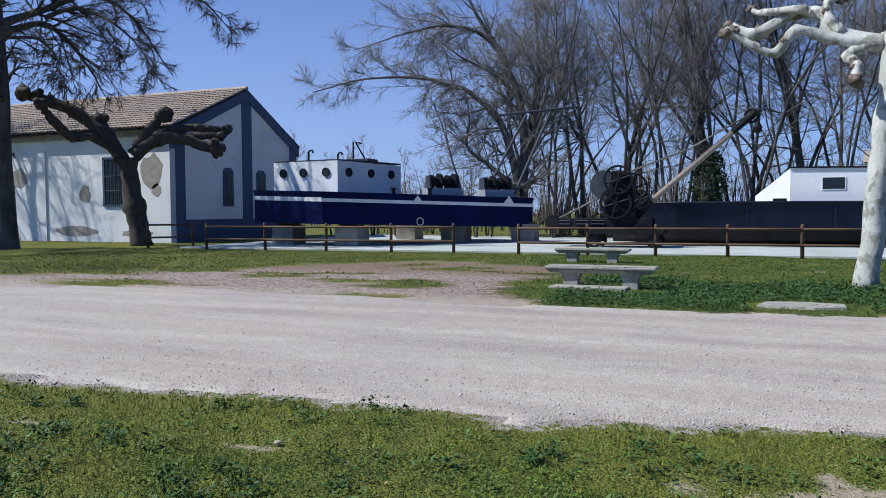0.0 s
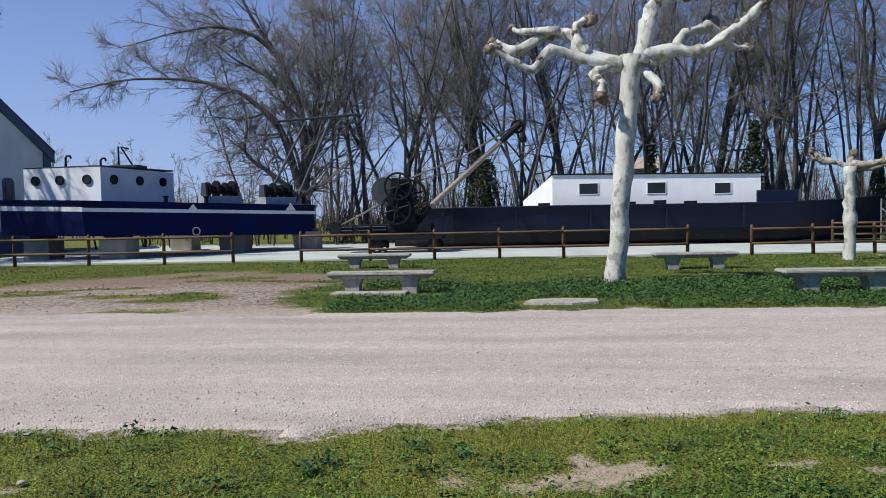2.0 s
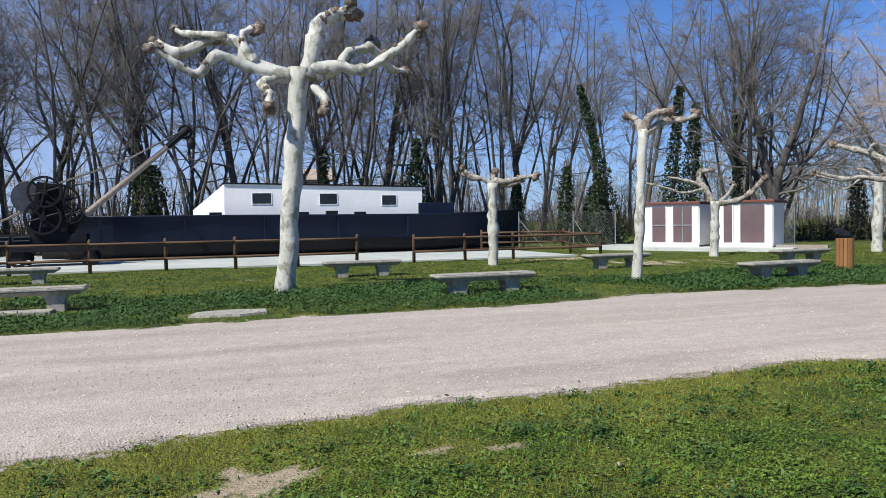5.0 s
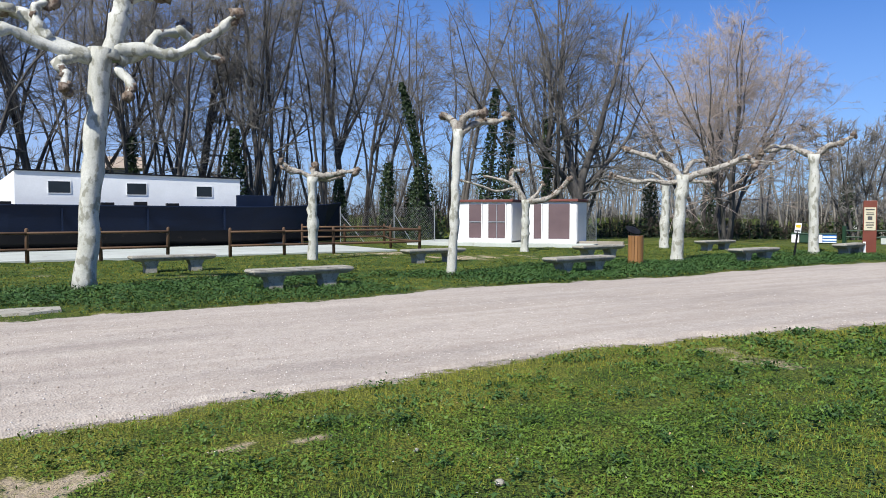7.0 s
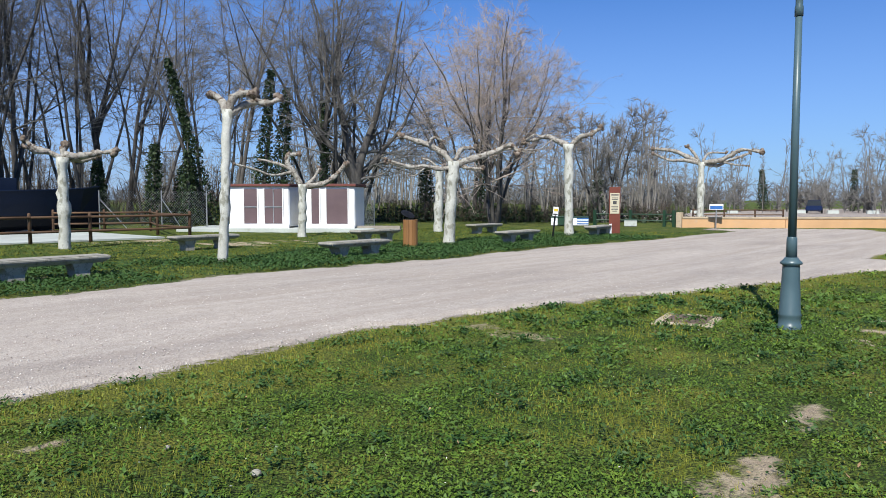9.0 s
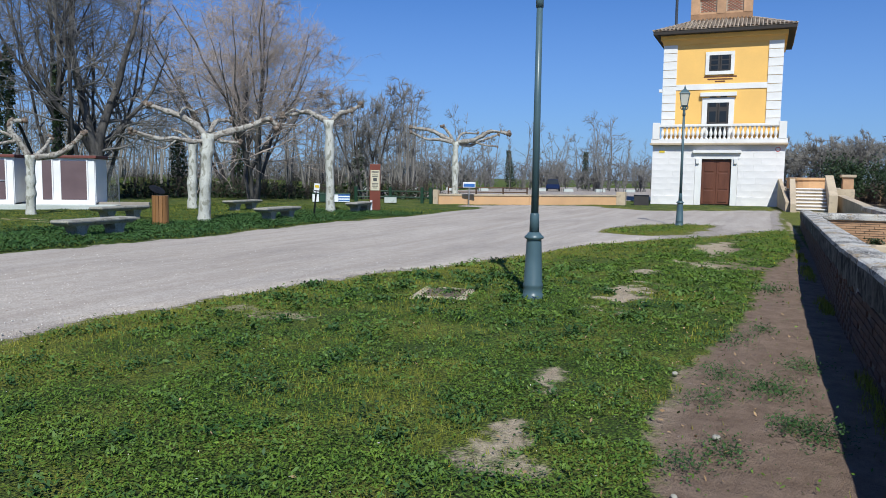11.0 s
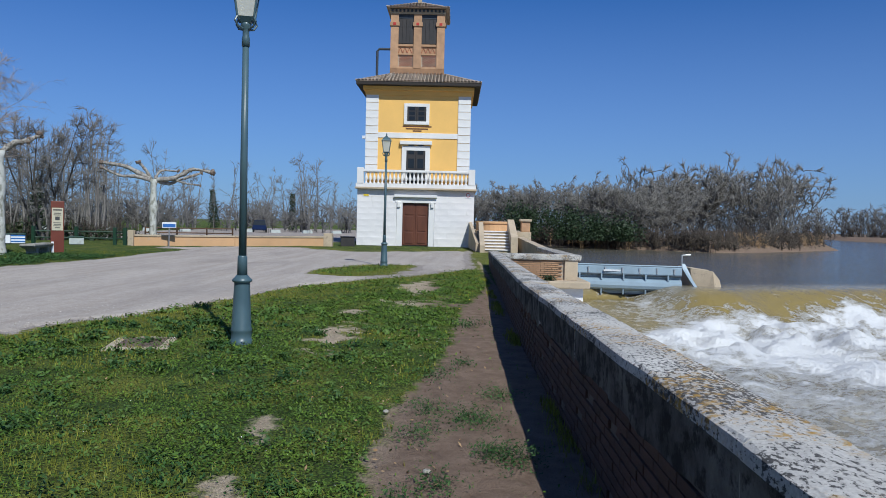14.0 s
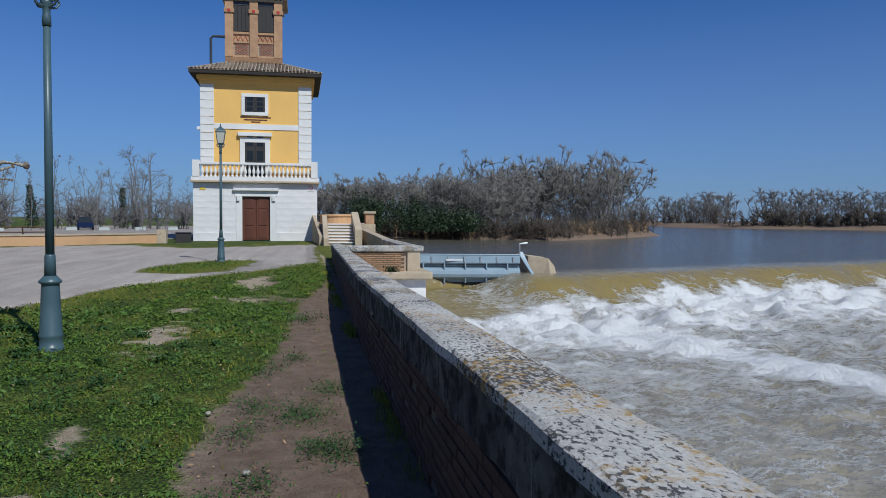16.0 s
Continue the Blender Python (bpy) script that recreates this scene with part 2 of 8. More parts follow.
M_TWIGWARM = bark("pinkish willow twigs", (0.3, 0.25, 0.22), (0.48, 0.4, 0.35), None, 0.8)
M_TWIGGREY = bark("pale grey riverside twigs", (0.14, 0.13, 0.117), (0.27, 0.255, 0.23), None, 0.3)


def leafy(name, a, b, rough=0.6, spec=0.4):
    s = Shader(name, rough, 0, spec)
    tone = s.ramp(s.noise(0.9, 4, None, 0.6), (0.3, 0.0), (0.7, 1.0))
    col = s.mix(s.island(), a, b)
    clump = s.ramp(s.noise(4.5, 5, None, 0.65), (0.36, 0.0), (0.62, 1.0))
    col = s.mix(clump, shade(a, 0.8), col)
    s.color(s.mix(s.math("MULTIPLY", tone, 0.55), col, tuple(0.5 * (p + q) * k for p, q, k in zip(a, b, (1.5, 1.2, 1.2)))))
    return s.m


M_IVY = leafy("ivy leaves", (0.012, 0.03, 0.01), (0.035, 0.065, 0.02))
M_GRASS = leafy("grass blades", (0.1, 0.14, 0.014), (0.31, 0.31, 0.05), 0.6, 0.25)
M_WEED = leafy("broad weed leaves", (0.031, 0.090, 0.010), (0.162, 0.259, 0.030), 0.6, 0.25)
M_LUSH = leafy("dark lush weed leaves", (0.016, 0.055, 0.014), (0.075, 0.15, 0.034), 0.6, 0.25)
M_WEEDGREY = leafy("grey-green rosette leaves", (0.055, 0.12, 0.022), (0.12, 0.2, 0.045), 0.65, 0.25)
M_DRYGRASS = leafy("dry reeds", (0.26, 0.18, 0.09), (0.4, 0.3, 0.17), 0.8)
M_PETAL = leafy("white petals", (0.7, 0.7, 0.68), (0.8, 0.8, 0.78), 0.6)
M_YPETAL = leafy("yellow petals", (0.6, 0.45, 0.02), (0.7, 0.55, 0.05), 0.6)


def ground_material():
    """Turf of small leaves: rounded cells of many greens over dark gaps that paint in the shade between leaves, drier
    towards the track, with bare soil and gravel where it is worn.
    """
    s = Shader("turf and soil", 0.95, 0, 0.2)
    big, mid, fine = s.noise(0.6, 5), s.noise(5, 6, None, 0.65), s.noise(55, 5, None, 0.7)
    zone = s.ramp(s.math("ADD", s.math("MULTIPLY", s.noise(1.1, 5, None, 0.6), 1.3), s.math("MULTIPLY", s.attr("dry"), 0.9)), (0.58, 0.0), (0.86, 1.0))
    tone = s.cells(46, "F1", None, "Color")
    leaf = s.mix(s.ramp(tone, (0.1, 0.0), (0.9, 1.0)), (0.032, 0.076, 0.012), (0.15, 0.23, 0.032))
    blade = s.mix(s.ramp(s.cells(150, "F1", None, "Color"), (0.1, 0.0), (0.9, 1.0)), (0.105, 0.13, 0.017), (0.34, 0.34, 0.06))
    grass = s.mix(zone, leaf, blade)
    # dark cell edges: shade between the leaves, put into the colour
    gap_shade = s.ramp(s.math("ADD", s.cells(46), s.math("MULTIPLY", s.math("SUBTRACT", fine, 0.5), 0.5)), (0.42, 0.0), (0.68, 0.85))
    grass = s.mix(s.math("MULTIPLY", gap_shade, s.ramp(zone, (0.0, 1.0), (1.0, 0.7))), grass, (0.018, 0.024, 0.007))
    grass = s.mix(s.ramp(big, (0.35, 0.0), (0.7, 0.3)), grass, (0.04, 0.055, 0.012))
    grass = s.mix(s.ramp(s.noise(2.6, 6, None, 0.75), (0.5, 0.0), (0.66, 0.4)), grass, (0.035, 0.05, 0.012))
    grass = s.mix(s.ramp(s.noise(9, 5, None, 0.7), (0.6, 0.0), (0.72, 0.3)), grass, (0.2, 0.17, 0.08))
    soil = s.mix(s.ramp(mid, (0.3, 0.0), (0.7, 1.0)), (0.36, 0.28, 0.195), (0.54, 0.445, 0.32))
    soil = s.mix(s.attr("brown_soil"), soil, s.mix(s.ramp(mid, (0.3, 0.0), (0.7, 1.0)), (0.15, 0.1, 0.07), (0.28, 0.2, 0.15)))
    soil = s.mix(s.ramp(fine, (0.45, 0.0), (0.75, 0.6)), soil, (0.14, 0.1, 0.075))
    gravel = s.mix(s.ramp(mid, (0.35, 0.0), (0.65, 1.0)), (0.4, 0.345, 0.3), (0.52, 0.46, 0.42))
    gravel = s.mix(s.ramp(s.cells(60), (0.1, 0.0), (0.5, 0.5)), gravel, (0.26, 0.22, 0.19))
    edge = s.math("MULTIPLY", s.math("SUBTRACT", s.noise(9, 6, None, 0.72), 0.5), 1.5)
    bare = s.ramp(s.math("ADD", s.attr("bare"), s.math("ADD", edge, s.math("MULTIPLY", s.math("SUBTRACT", fine, 0.5), 0.8))), (0.34, 0.0), (0.8, 1.0))
    stony = s.ramp(s.math("ADD", s.attr("stony"), edge), (0.42, 0.0), (0.58, 1.0))
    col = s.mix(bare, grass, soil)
    col = s.mix(stony, col, gravel)
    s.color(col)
    domes = s.math("MULTIPLY", s.math("SUBTRACT", 0.7, s.cells(46)), s.math("SUBTRACT", 1.0, bare))
    return s.bump(s.math("ADD", s.math("MULTIPLY", mid, 1.2), s.math("ADD", s.math("MULTIPLY", fine, 0.8), s.math("MULTIPLY", domes, 0.8))), 0.9, 0.035).m


def road_material():
    s = Shader("pale gravel", 0.95, 0, 0.25)
    big, mid = s.noise(0.35, 5), s.noise(4, 6, None, 0.65)
    tracks = s.noise(1.7, 5, (0.07, 1.0, 1.0))
    base = s.mix(s.ramp(tracks, (0.3, 0.0), (0.68, 1.0)), (0.4, 0.343, 0.293), (0.56, 0.5, 0.44))
    base = s.mix(s.ramp(big, (0.4, 0.0), (0.7, 0.5)), base, (0.43, 0.38, 0.34))
    base = s.mix(s.ramp(mid, (0.45, 0.0), (0.75, 0.5)), base, (0.32, 0.265, 0.22))
    loose = s.ramp(s.noise(0.8, 5, (0.25, 1.0, 1.0), 0.6), (0.5, 0.0), (0.66, 0.75))
    base = s.mix(s.math("MULTIPLY", loose, s.ramp(s.cells(30, "F1", None, "Color"), (0.1, 1.0), (0.9, 0.0))), base, (0.24, 0.215, 0.2))
    peb = s.cells(48, "F1", None, "Color")
    base = s.mix(s.ramp(peb, (0.0, 0.6), (0.85, 0.0)), base, (0.23, 0.195, 0.17))
    base = s.mix(s.ramp(s.cells(21), (0.06, 0.5), (0.16, 0.0)), base, (0.68, 0.63, 0.58))
    s.color(base)
    h = s.math("ADD", s.math("MULTIPLY", s.cells(48), 0.5), s.math("MULTIPLY", mid, 1.2))
    return s.bump(h, 0.65, 0.025).m


def coping_material():
    """Weathered coping stone with black and orange lichen."""
    s = Shader("lichened coping", 0.93, 0, 0.25)
    base = s.mix(s.ramp(s.noise(1.5, 5), (0.35, 0.0), (0.65, 1.0)), (0.48, 0.455, 0.42), (0.66, 0.63, 0.58))
    base = s.mix(s.ramp(s.noise(60, 4), (0.4, 0.0), (0.75, 0.6)), base, (0.27, 0.25, 0.22))
    zone = s.ramp(s.noise(1.7, 5, None, 0.6), (0.4, 0.0), (0.6, 1.0))
    black = s.ramp(s.math("ADD", s.noise(52, 6, (0.55, 1.0, 1.0), 0.66), s.math("MULTIPLY", zone, 0.12)), (0.57, 0.0), (0.62, 0.92))
    base = s.mix(black, base, (0.045, 0.043, 0.042))
    zone2 = s.ramp(s.noise(1.9, 4, (1.0, 1.3, 1.0)), (0.48, 0.0), (0.6, 1.0))
    orange = s.ramp(s.noise(22, 6, None, 0.72), (0.49, 0.0), (0.6, 0.85))
    base = s.mix(s.math("MULTIPLY", orange, zone2), base, (0.42, 0.25, 0.05))
    s.color(base)
    return s.bump(s.noise(45, 6, None, 0.7), 0.5, 0.02).m


def wall_render_material():
    s = Shader("old grey wall render", 0.95, 0, 0.2)
    base = s.mix(s.ramp(s.noise(3.0, 7, None, 0.7), (0.38, 0.0), (0.66, 1.0)), (0.07, 0.064, 0.058), (0.2, 0.187, 0.166))
    base = s.mix(s.ramp(s.noise(7, 6, None, 0.7), (0.48, 0.0), (0.58, 0.9)), base, (0.028, 0.026, 0.024))
    s.color(base)
    return s.bump(s.noise(25, 6, None, 0.7), 0.6, 0.02).m


def water_material():
    s = Shader("muddy river water", 0.12, 0, 0.5)
    churn = s.attr("foam")
    foam = s.ramp(s.math("ADD", churn, s.math("MULTIPLY", s.math("SUBTRACT", s.noise(2.2, 10, (1.0, 0.6, 1.0), 0.8), 0.5), 2.3)), (0.36, 0.0), (0.78, 1.0))
    # thin foam lines on the troubled water
    fold = s.math("ABSOLUTE", s.math("SUBTRACT", s.noise(1.1, 7, (1.0, 0.55, 1.0), 0.68), 0.5))
    lace = s.math("MULTIPLY", s.ramp(fold, (0.0, 0.85), (0.03, 0.0)), s.ramp(churn, (0.06, 0.0), (0.2, 1.0)))
    foam = s.math("MAXIMUM", foam, lace)
    mud = s.mix(s.ramp(s.noise(0.5, 6, (1.0, 0.5, 1.0), 0.65), (0.35, 0.0), (0.65, 1.0)), (0.25, 0.212, 0.135), (0.42, 0.37, 0.275))
    mud = s.mix(s.attr("calm"), mud, s.mix(s.noise(0.15, 3), (0.1, 0.09, 0.068), (0.15, 0.135, 0.1)))
    mud = s.mix(s.attr("sheet"), mud, (0.27, 0.2, 0.062))
    s.color(s.mix(foam, mud, (0.8, 0.79, 0.77)))
    s.rough(s.ramp(foam, (0.0, 0.12), (1.0, 0.75)))
    h = s.math("ADD", s.noise(1.6, 6, None, 0.65), s.math("MULTIPLY", s.noise(7, 6, None, 0.7), s.math("ADD", s.math("MULTIPLY", foam, 1.1), 0.2)))
    return s.bump(h, 0.8, 0.15).m


M_GROUND = ground_material()
M_ROAD = road_material()
M_COPING = coping_material()
M_RENDER = wall_render_material()
M_WATER = water_material()

# ---- helpers for meshes ----
def link_mesh(name, bm, mat, smooth=False):
    me = bpy.data.meshes.new(name)
    bm.normal_update()
    bm.to_mesh(me)
    bm.free()
    if smooth:
        me.shade_smooth()
    me.materials.append(mat)
    return me


def part(name, bm, mat, parent=None, label="", smooth=False, at=None):
    """One mesh object under a thing or under a part."""
    ob = new(name, link_mesh(name, bm, mat, smooth))
    if parent:
        ob.parent = parent
    if at is not None:
        ob.matrix_basis = at
    if label:
        tagged(ob, label)
    return ob


def piece(name, me, parent, at):
    """A repeat of a part that shares its mesh."""
    ob = new(name, me)
    ob.parent = parent
    ob.matrix_basis = at
    return ob


def thing(name, label, category, at=None, group="", kind=""):
    ob = new(name)
    ob.empty_display_size = 0.2
    if at is not None:
        ob.matrix_basis = at
    return tagged(ob, label, category, group, kind)


def box(x0, x1, y0, y1, z0, z1, bev=0.0, bm=None):
    bm = bm or bmesh.new()
    r = bmesh.ops.create_cube(bm, size=1.0)
    for v in r["verts"]:
        v.co = Vector(((x0 + x1) / 2 + v.co.x * (x1 - x0), (y0 + y1) / 2 + v.co.y * (y1 - y0), (z0 + z1) / 2 + v.co.z * (z1 - z0)))
    if bev:
        es = {e for v in r["verts"] for e in v.link_edges}
        bmesh.ops.bevel(bm, geom=list(es), offset=bev, segments=2, affect="EDGES", profile=0.6)
    return bm


def prism(low, high, bm=None):
    """A solid between two rings of points."""
    bm = bm or bmesh.new()
    a = [bm.verts.new(p) for p in low]
    b = [bm.verts.new(p) for p in high]
    n = len(a)
    bm.faces.new(a[::-1])
    bm.faces.new(b)
    for k in range(n):
        bm.faces.new((a[k], a[(k + 1) % n], b[(k + 1) % n], b[k]))
    bmesh.ops.recalc_face_normals(bm, faces=bm.faces)
    return bm


def frame_axes(d):
    d = Vector(d).normalized()
    ref = Vector((0, 0, 1)) if abs(d.z) < 0.9 else Vector((1, 0, 0))
    a = d.cross(ref).normalized()
    return a, d.cross(a).normalized()


def tube(points, radii, sides=8, bm=None, cap=True):
    """A bent tapered tube."""
    bm = bm or bmesh.new()
    pts = [Vector(p) for p in points]
    if isinstance(radii, (int, float)):
        radii = [radii] * len(pts)
    rings = []
    a = None
    for k, p in enumerate(pts):
        d = (pts[min(k + 1, len(pts) - 1)] - pts[max(k - 1, 0)]).normalized()
        if a is None:
            a, b = frame_axes(d)
        else:
            a = (a - d * a.dot(d)).normalized()
            b = d.cross(a)
        rings.append([bm.verts.new(p + (a * math.cos(2 * math.pi * j / sides) + b * math.sin(2 * math.pi * j / sides)) * radii[k]) for j in range(sides)])
    for r0, r1 in zip(rings, rings[1:]):
        for j in range(sides):
            bm.faces.new((r0[j], r0[(j + 1) % sides], r1[(j + 1) % sides], r1[j]))
    if cap:
        bm.faces.new(rings[0][::-1])
        bm.faces.new(rings[-1])
    return bm


def lathe(profile, sides=20, bm=None, centre=(0, 0, 0)):
    """A turned body from (radius, height) pairs."""
    bm = bm or bmesh.new()
    cx, cy, cz = centre
    rings = [[bm.verts.new((cx + r * math.cos(2 * math.pi * j / sides), cy + r * math.sin(2 * math.pi * j / sides), cz + z)) for j in range(sides)] for r, z in profile]
    for r0, r1 in zip(rings, rings[1:]):
        for j in range(sides):
            bm.faces.new((r0[j], r0[(j + 1) % sides], r1[(j + 1) % sides], r1[j]))
    bm.faces.new(rings[0][::-1])
    bm.faces.new(rings[-1])
    return bm


def ring(centre, axis, radius, width, depth, sides=20, bm=None):
    """A flat ring with thickness round an axis."""
    bm = bm or bmesh.new()
    c = Vector(centre)
    n = Vector(axis).normalized()
    a, b = frame_axes(n)
    loops = []
    for r, h in ((radius - width, -depth / 2), (radius, -depth / 2), (radius, depth / 2), (radius - width, depth / 2)):
        loops.append([bm.verts.new(c + n * h + (a * math.cos(2 * math.pi * j / sides) + b * math.sin(2 * math.pi * j / sides)) * r) for j in range(sides)])
    for k in range(4):
        r0, r1 = loops[k], loops[(k + 1) % 4]
        for j in range(sides):
            bm.faces.new((r0[j], r0[(j + 1) % sides], r1[(j + 1) % sides], r1[j]))
    bmesh.ops.recalc_face_normals(bm, faces=bm.faces)
    return bm


def bulk(name, verts, faces, mat, smooth=False, parent=None):
    """A large joined mesh from arrays."""
    me = bpy.data.meshes.new(name)
    verts = np.asarray(verts, dtype=np.float32)
    faces = np.asarray(faces, dtype=np.int32)
    n = faces.shape[1]
    me.vertices.add(len(verts))
    me.vertices.foreach_set("co", verts.ravel())
    me.loops.add(faces.size)
    me.loops.foreach_set("vertex_index", faces.ravel())
    me.polygons.add(len(faces))
    me.polygons.foreach_set("loop_start", np.arange(0, faces.size, n, dtype=np.int32))
    me.update(calc_edges=True)
    if smooth:
        me.shade_smooth()
    me.materials.append(mat)
    ob = new(name, me)
    if parent:
        ob.parent = parent
    return ob


def mask(ob, name, values):
    at = ob.data.attributes.new(name, "FLOAT", "POINT")
    at.data.foreach_set("value", np.asarray(values, dtype=np.float32))


def hashed(ix, iy, seed):
    h = (ix.astype(np.int64) * 374761393 + iy.astype(np.int64) * 668265263 + seed * 1442695041) & 0xFFFFFFFF
    h = ((h ^ (h >> 13)) * 1274126177) & 0xFFFFFFFF
    return ((h ^ (h >> 16)) & 0xFFFF) / 65535.0


def vnoise(x, y, seed=0):
    """Smooth value noise in 0..1 on arrays."""
    x, y = np.asarray(x, float), np.asarray(y, float)
    ix, iy = np.floor(x), np.floor(y)
    fx, fy = x - ix, y - iy
    fx, fy = fx * fx * (3 - 2 * fx), fy * fy * (3 - 2 * fy)
    a, b = hashed(ix, iy, seed), hashed(ix + 1, iy, seed)
    c, d = hashed(ix, iy + 1, seed), hashed(ix + 1, iy + 1, seed)
    return (a + (b - a) * fx) * (1 - fy) + (c + (d - c) * fx) * fy


def fbm(x, y, seed=0, octaves=4):
    t, amp, tot = 0.0, 1.0, 0.0
    for k in range(octaves):
        t = t + amp * vnoise(x * 2**k, y * 2**k, seed + 17 * k)
        tot += amp
        amp *= 0.5
    return t / tot


def step(x, a, b):
    t = np.clip((np.asarray(x, float) - a) / (b - a), 0, 1)
    return t * t * (3 - 2 * t)


def lines(*spans):
    """Grid lines: spans of (from, to, step), joined."""
    out = []
    for a, b, s in spans:
        out.extend(np.arange(a, b, s))
    out.append(spans[-1][1])
    return np.array(out)


def grid(xs, ys):
    X, Y = np.meshgrid(xs, ys)
    nx, ny = len(xs), len(ys)
    i = np.arange((ny - 1) * (nx - 1))
    k = (i // (nx - 1)) * nx + i % (nx - 1)
    return X.ravel(), Y.ravel(), np.stack([k, k + 1, k + nx + 1, k + nx], 1)


def within(px, py, poly):
    """Signed distance to a polygon, negative inside."""
    px, py = np.asarray(px, float), np.asarray(py, float)
    best = np.full(px.shape, 1e18)
    inside = np.zeros(px.shape, bool)
    n = len(poly)
    for k in range(n):
        (ax, ay), (bx, by) = poly[k], poly[(k + 1) % n]
        ex, ey = bx - ax, by - ay
        t = np.clip(((px - ax) * ex + (py - ay) * ey) / (ex * ex + ey * ey), 0, 1)
        best = np.minimum(best, (px - ax - t * ex) ** 2 + (py - ay - t * ey) ** 2)
        cross = (ay > py) != (by > py)
        if ey != 0:
            inside ^= cross & (px < ax + (py - ay) * ex / ey)
    d = np.sqrt(best)
    return np.where(inside, -d, d)

# ---- ground, road, river ----
ROAD = [(-60, 5.0), (-12, 5.1), (-5, 5.25), (-3, 5.5), (-1.5, 5.5), (0.5, 6.15), (3.8, 6.1), (5.5, 6.4), (8, 6.35), (10.2, 6.05), (12.6, 5.0), (16.5, 4.1), (19.3, 3.6),
        (20.6, 2.7), (23.3, 1.2), (25.6, 0.1), (28, -1.0), (46, -1.1), (44.5, 0.8), (40.5, 5.0), (44.5, 8.5), (43.7, 12.3), (40, 15.4),
        (38, 13.3), (28, 12.9), (22, 13.4), (16, 12.8), (12.3, 13.2), (9.2, 13.5), (6.3, 12.9), (2, 12.9), (-1.6, 12.6), (-4.2, 12.5), (-7.0, 12.9), (-10, 13.1), (-14.0, 12.8), (-18, 12.0), (-60, 11.2)]
TONGUE = [(-2.2, 12.0), (-4.2, 14.2), (-4.6, 16.5), (-3.6, 19.0), (-4.2, 21.4), (-6.7, 22.5), (-9.9, 22.4), (-12.6, 19.4), (-14.0, 16.6), (-19, 14.6), (-26, 12.6), (-26, 11.0)]
ISLAND = [(23.1, 4.2), (25, 4.4), (27.3, 3.7), (29.4, 2.4), (29.1, 1.3), (26, 1.35), (23.7, 2.0), (22.6, 3.0)]
LAND = [(-900, -1.3), (30, -1.6), (46, -4.6), (60, -7), (108, -11), (98, -19.4), (91, -32), (103, -45), (120, -60), (127, -60), (150, -40), (400, -60), (900, -120), (900, 900), (-900, 900)]
FARBANK = [(2000, -420), (600, -230), (262, -138), (238, -148), (170, -190), (120, -900), (2000, -900)]
BARE = [(11.2, 1.5, 1.25, 0.27), (15.5, 0.3, 0.65, 0.75), (14.0, 1.62, 0.55, 0.22), (6.42, 1.3, 0.24, 0.14), (6.0, 1.2, 0.14, 0.1), (4.95, 1.17, 0.3, 0.15), (0.99, 4.72, 0.34, 0.15), (0.48, 4.48, 0.4, 0.19), (1.9, 4.91, 0.34, 0.09),
        (2.35, 4.74, 0.24, 0.1), (0.55, 4.9, 0.22, 0.1), (-2.99, 4.3, 0.2, 0.07), (-5.07, 4.2, 0.4, 0.17), (19.5, 0.6, 1.8, 0.4), (16.5, 22.5, 2.4, 0.8), (14.5, 26.6, 2.5, 0.8)]


def bare_at(x, y):
    v = np.zeros_like(x)
    ragged = (fbm(x * 2.6, y * 2.6, 51) - 0.5) * 1.6 + (fbm(x * 5.5, y * 5.5, 52, 3) - 0.5) * 2.2
    for cx, cy, rx, ry in BARE:
        d = np.sqrt(((x - cx) / rx) ** 2 + ((y - cy) / ry) ** 2) + ragged
        v = np.maximum(v, (1.0 if rx > 0.85 else 0.82) * (1 - step(d, 0.35, 1.4)))
    # the path trodden along the wall
    rim = np.interp(x, [-4, 1.5, 3, 4.5, 6, 7.5, 10, 15, 18, 21], [-1.2, -0.9, -0.1, 0.22, 0.36, 0.24, -0.12, -0.38, -0.8, -1.2])
    path = 1 - step(y - rim + ragged * 0.1, -0.1, 0.14)
    lawn = fbm(x * 0.9, y * 0.9, 5)
    # stony ground where cars turn off the track, with grass coming through
    tongue = (1 - step(within(x, y, TONGUE) + ragged * 0.35, -0.5, 0.4)) * (1 - 0.85 * step(fbm(x * 0.45 + 7, y * 1.1, 55), 0.56, 0.66))
    v = np.maximum(v, tongue)
    return np.maximum(np.maximum(v, path * (y > -1.3)), step(lawn, 0.68, 0.8) * 0.6)


def road_depth(x, y):
    return np.maximum(within(x, y, ROAD), -within(x, y, ISLAND)) + (fbm(x * 1.3, y * 1.3, 3) - 0.5) * 0.7 + (fbm(x * 7, y * 7, 4, 2) - 0.5) * 0.16


def land_height(x, y):
    d = np.minimum(within(x, y, LAND), within(x, y, FARBANK))
    roll = (fbm(x * 0.25, y * 0.25, 9) - 0.5) * 0.1 * step(np.hypot(x, y), 4, 12)
    lift = 1.1 * step(y - 0.15 * x, 34, 44) * step(x, 26, 34) * (1 - step(x, 70, 110))
    far = step(x, 60, 90) * (1 - step(y, -4, 6)) * 0.9 * (fbm(x * 0.05, y * 0.05, 2) - 0.2)
    near = np.clip(-0.3 - d * 25.0, -4.0, 0.0)
    beyond = np.clip(-0.9 - d * 0.35, -4.0, 0.0) + far * (d < 0)
    z = np.where(x > 40, beyond, near)
    return np.where(d < -0.3, np.where(x > 55, np.clip(-0.9 - d * 0.35, -4.0, 0.0) + far, 0.0) + roll + lift, z)


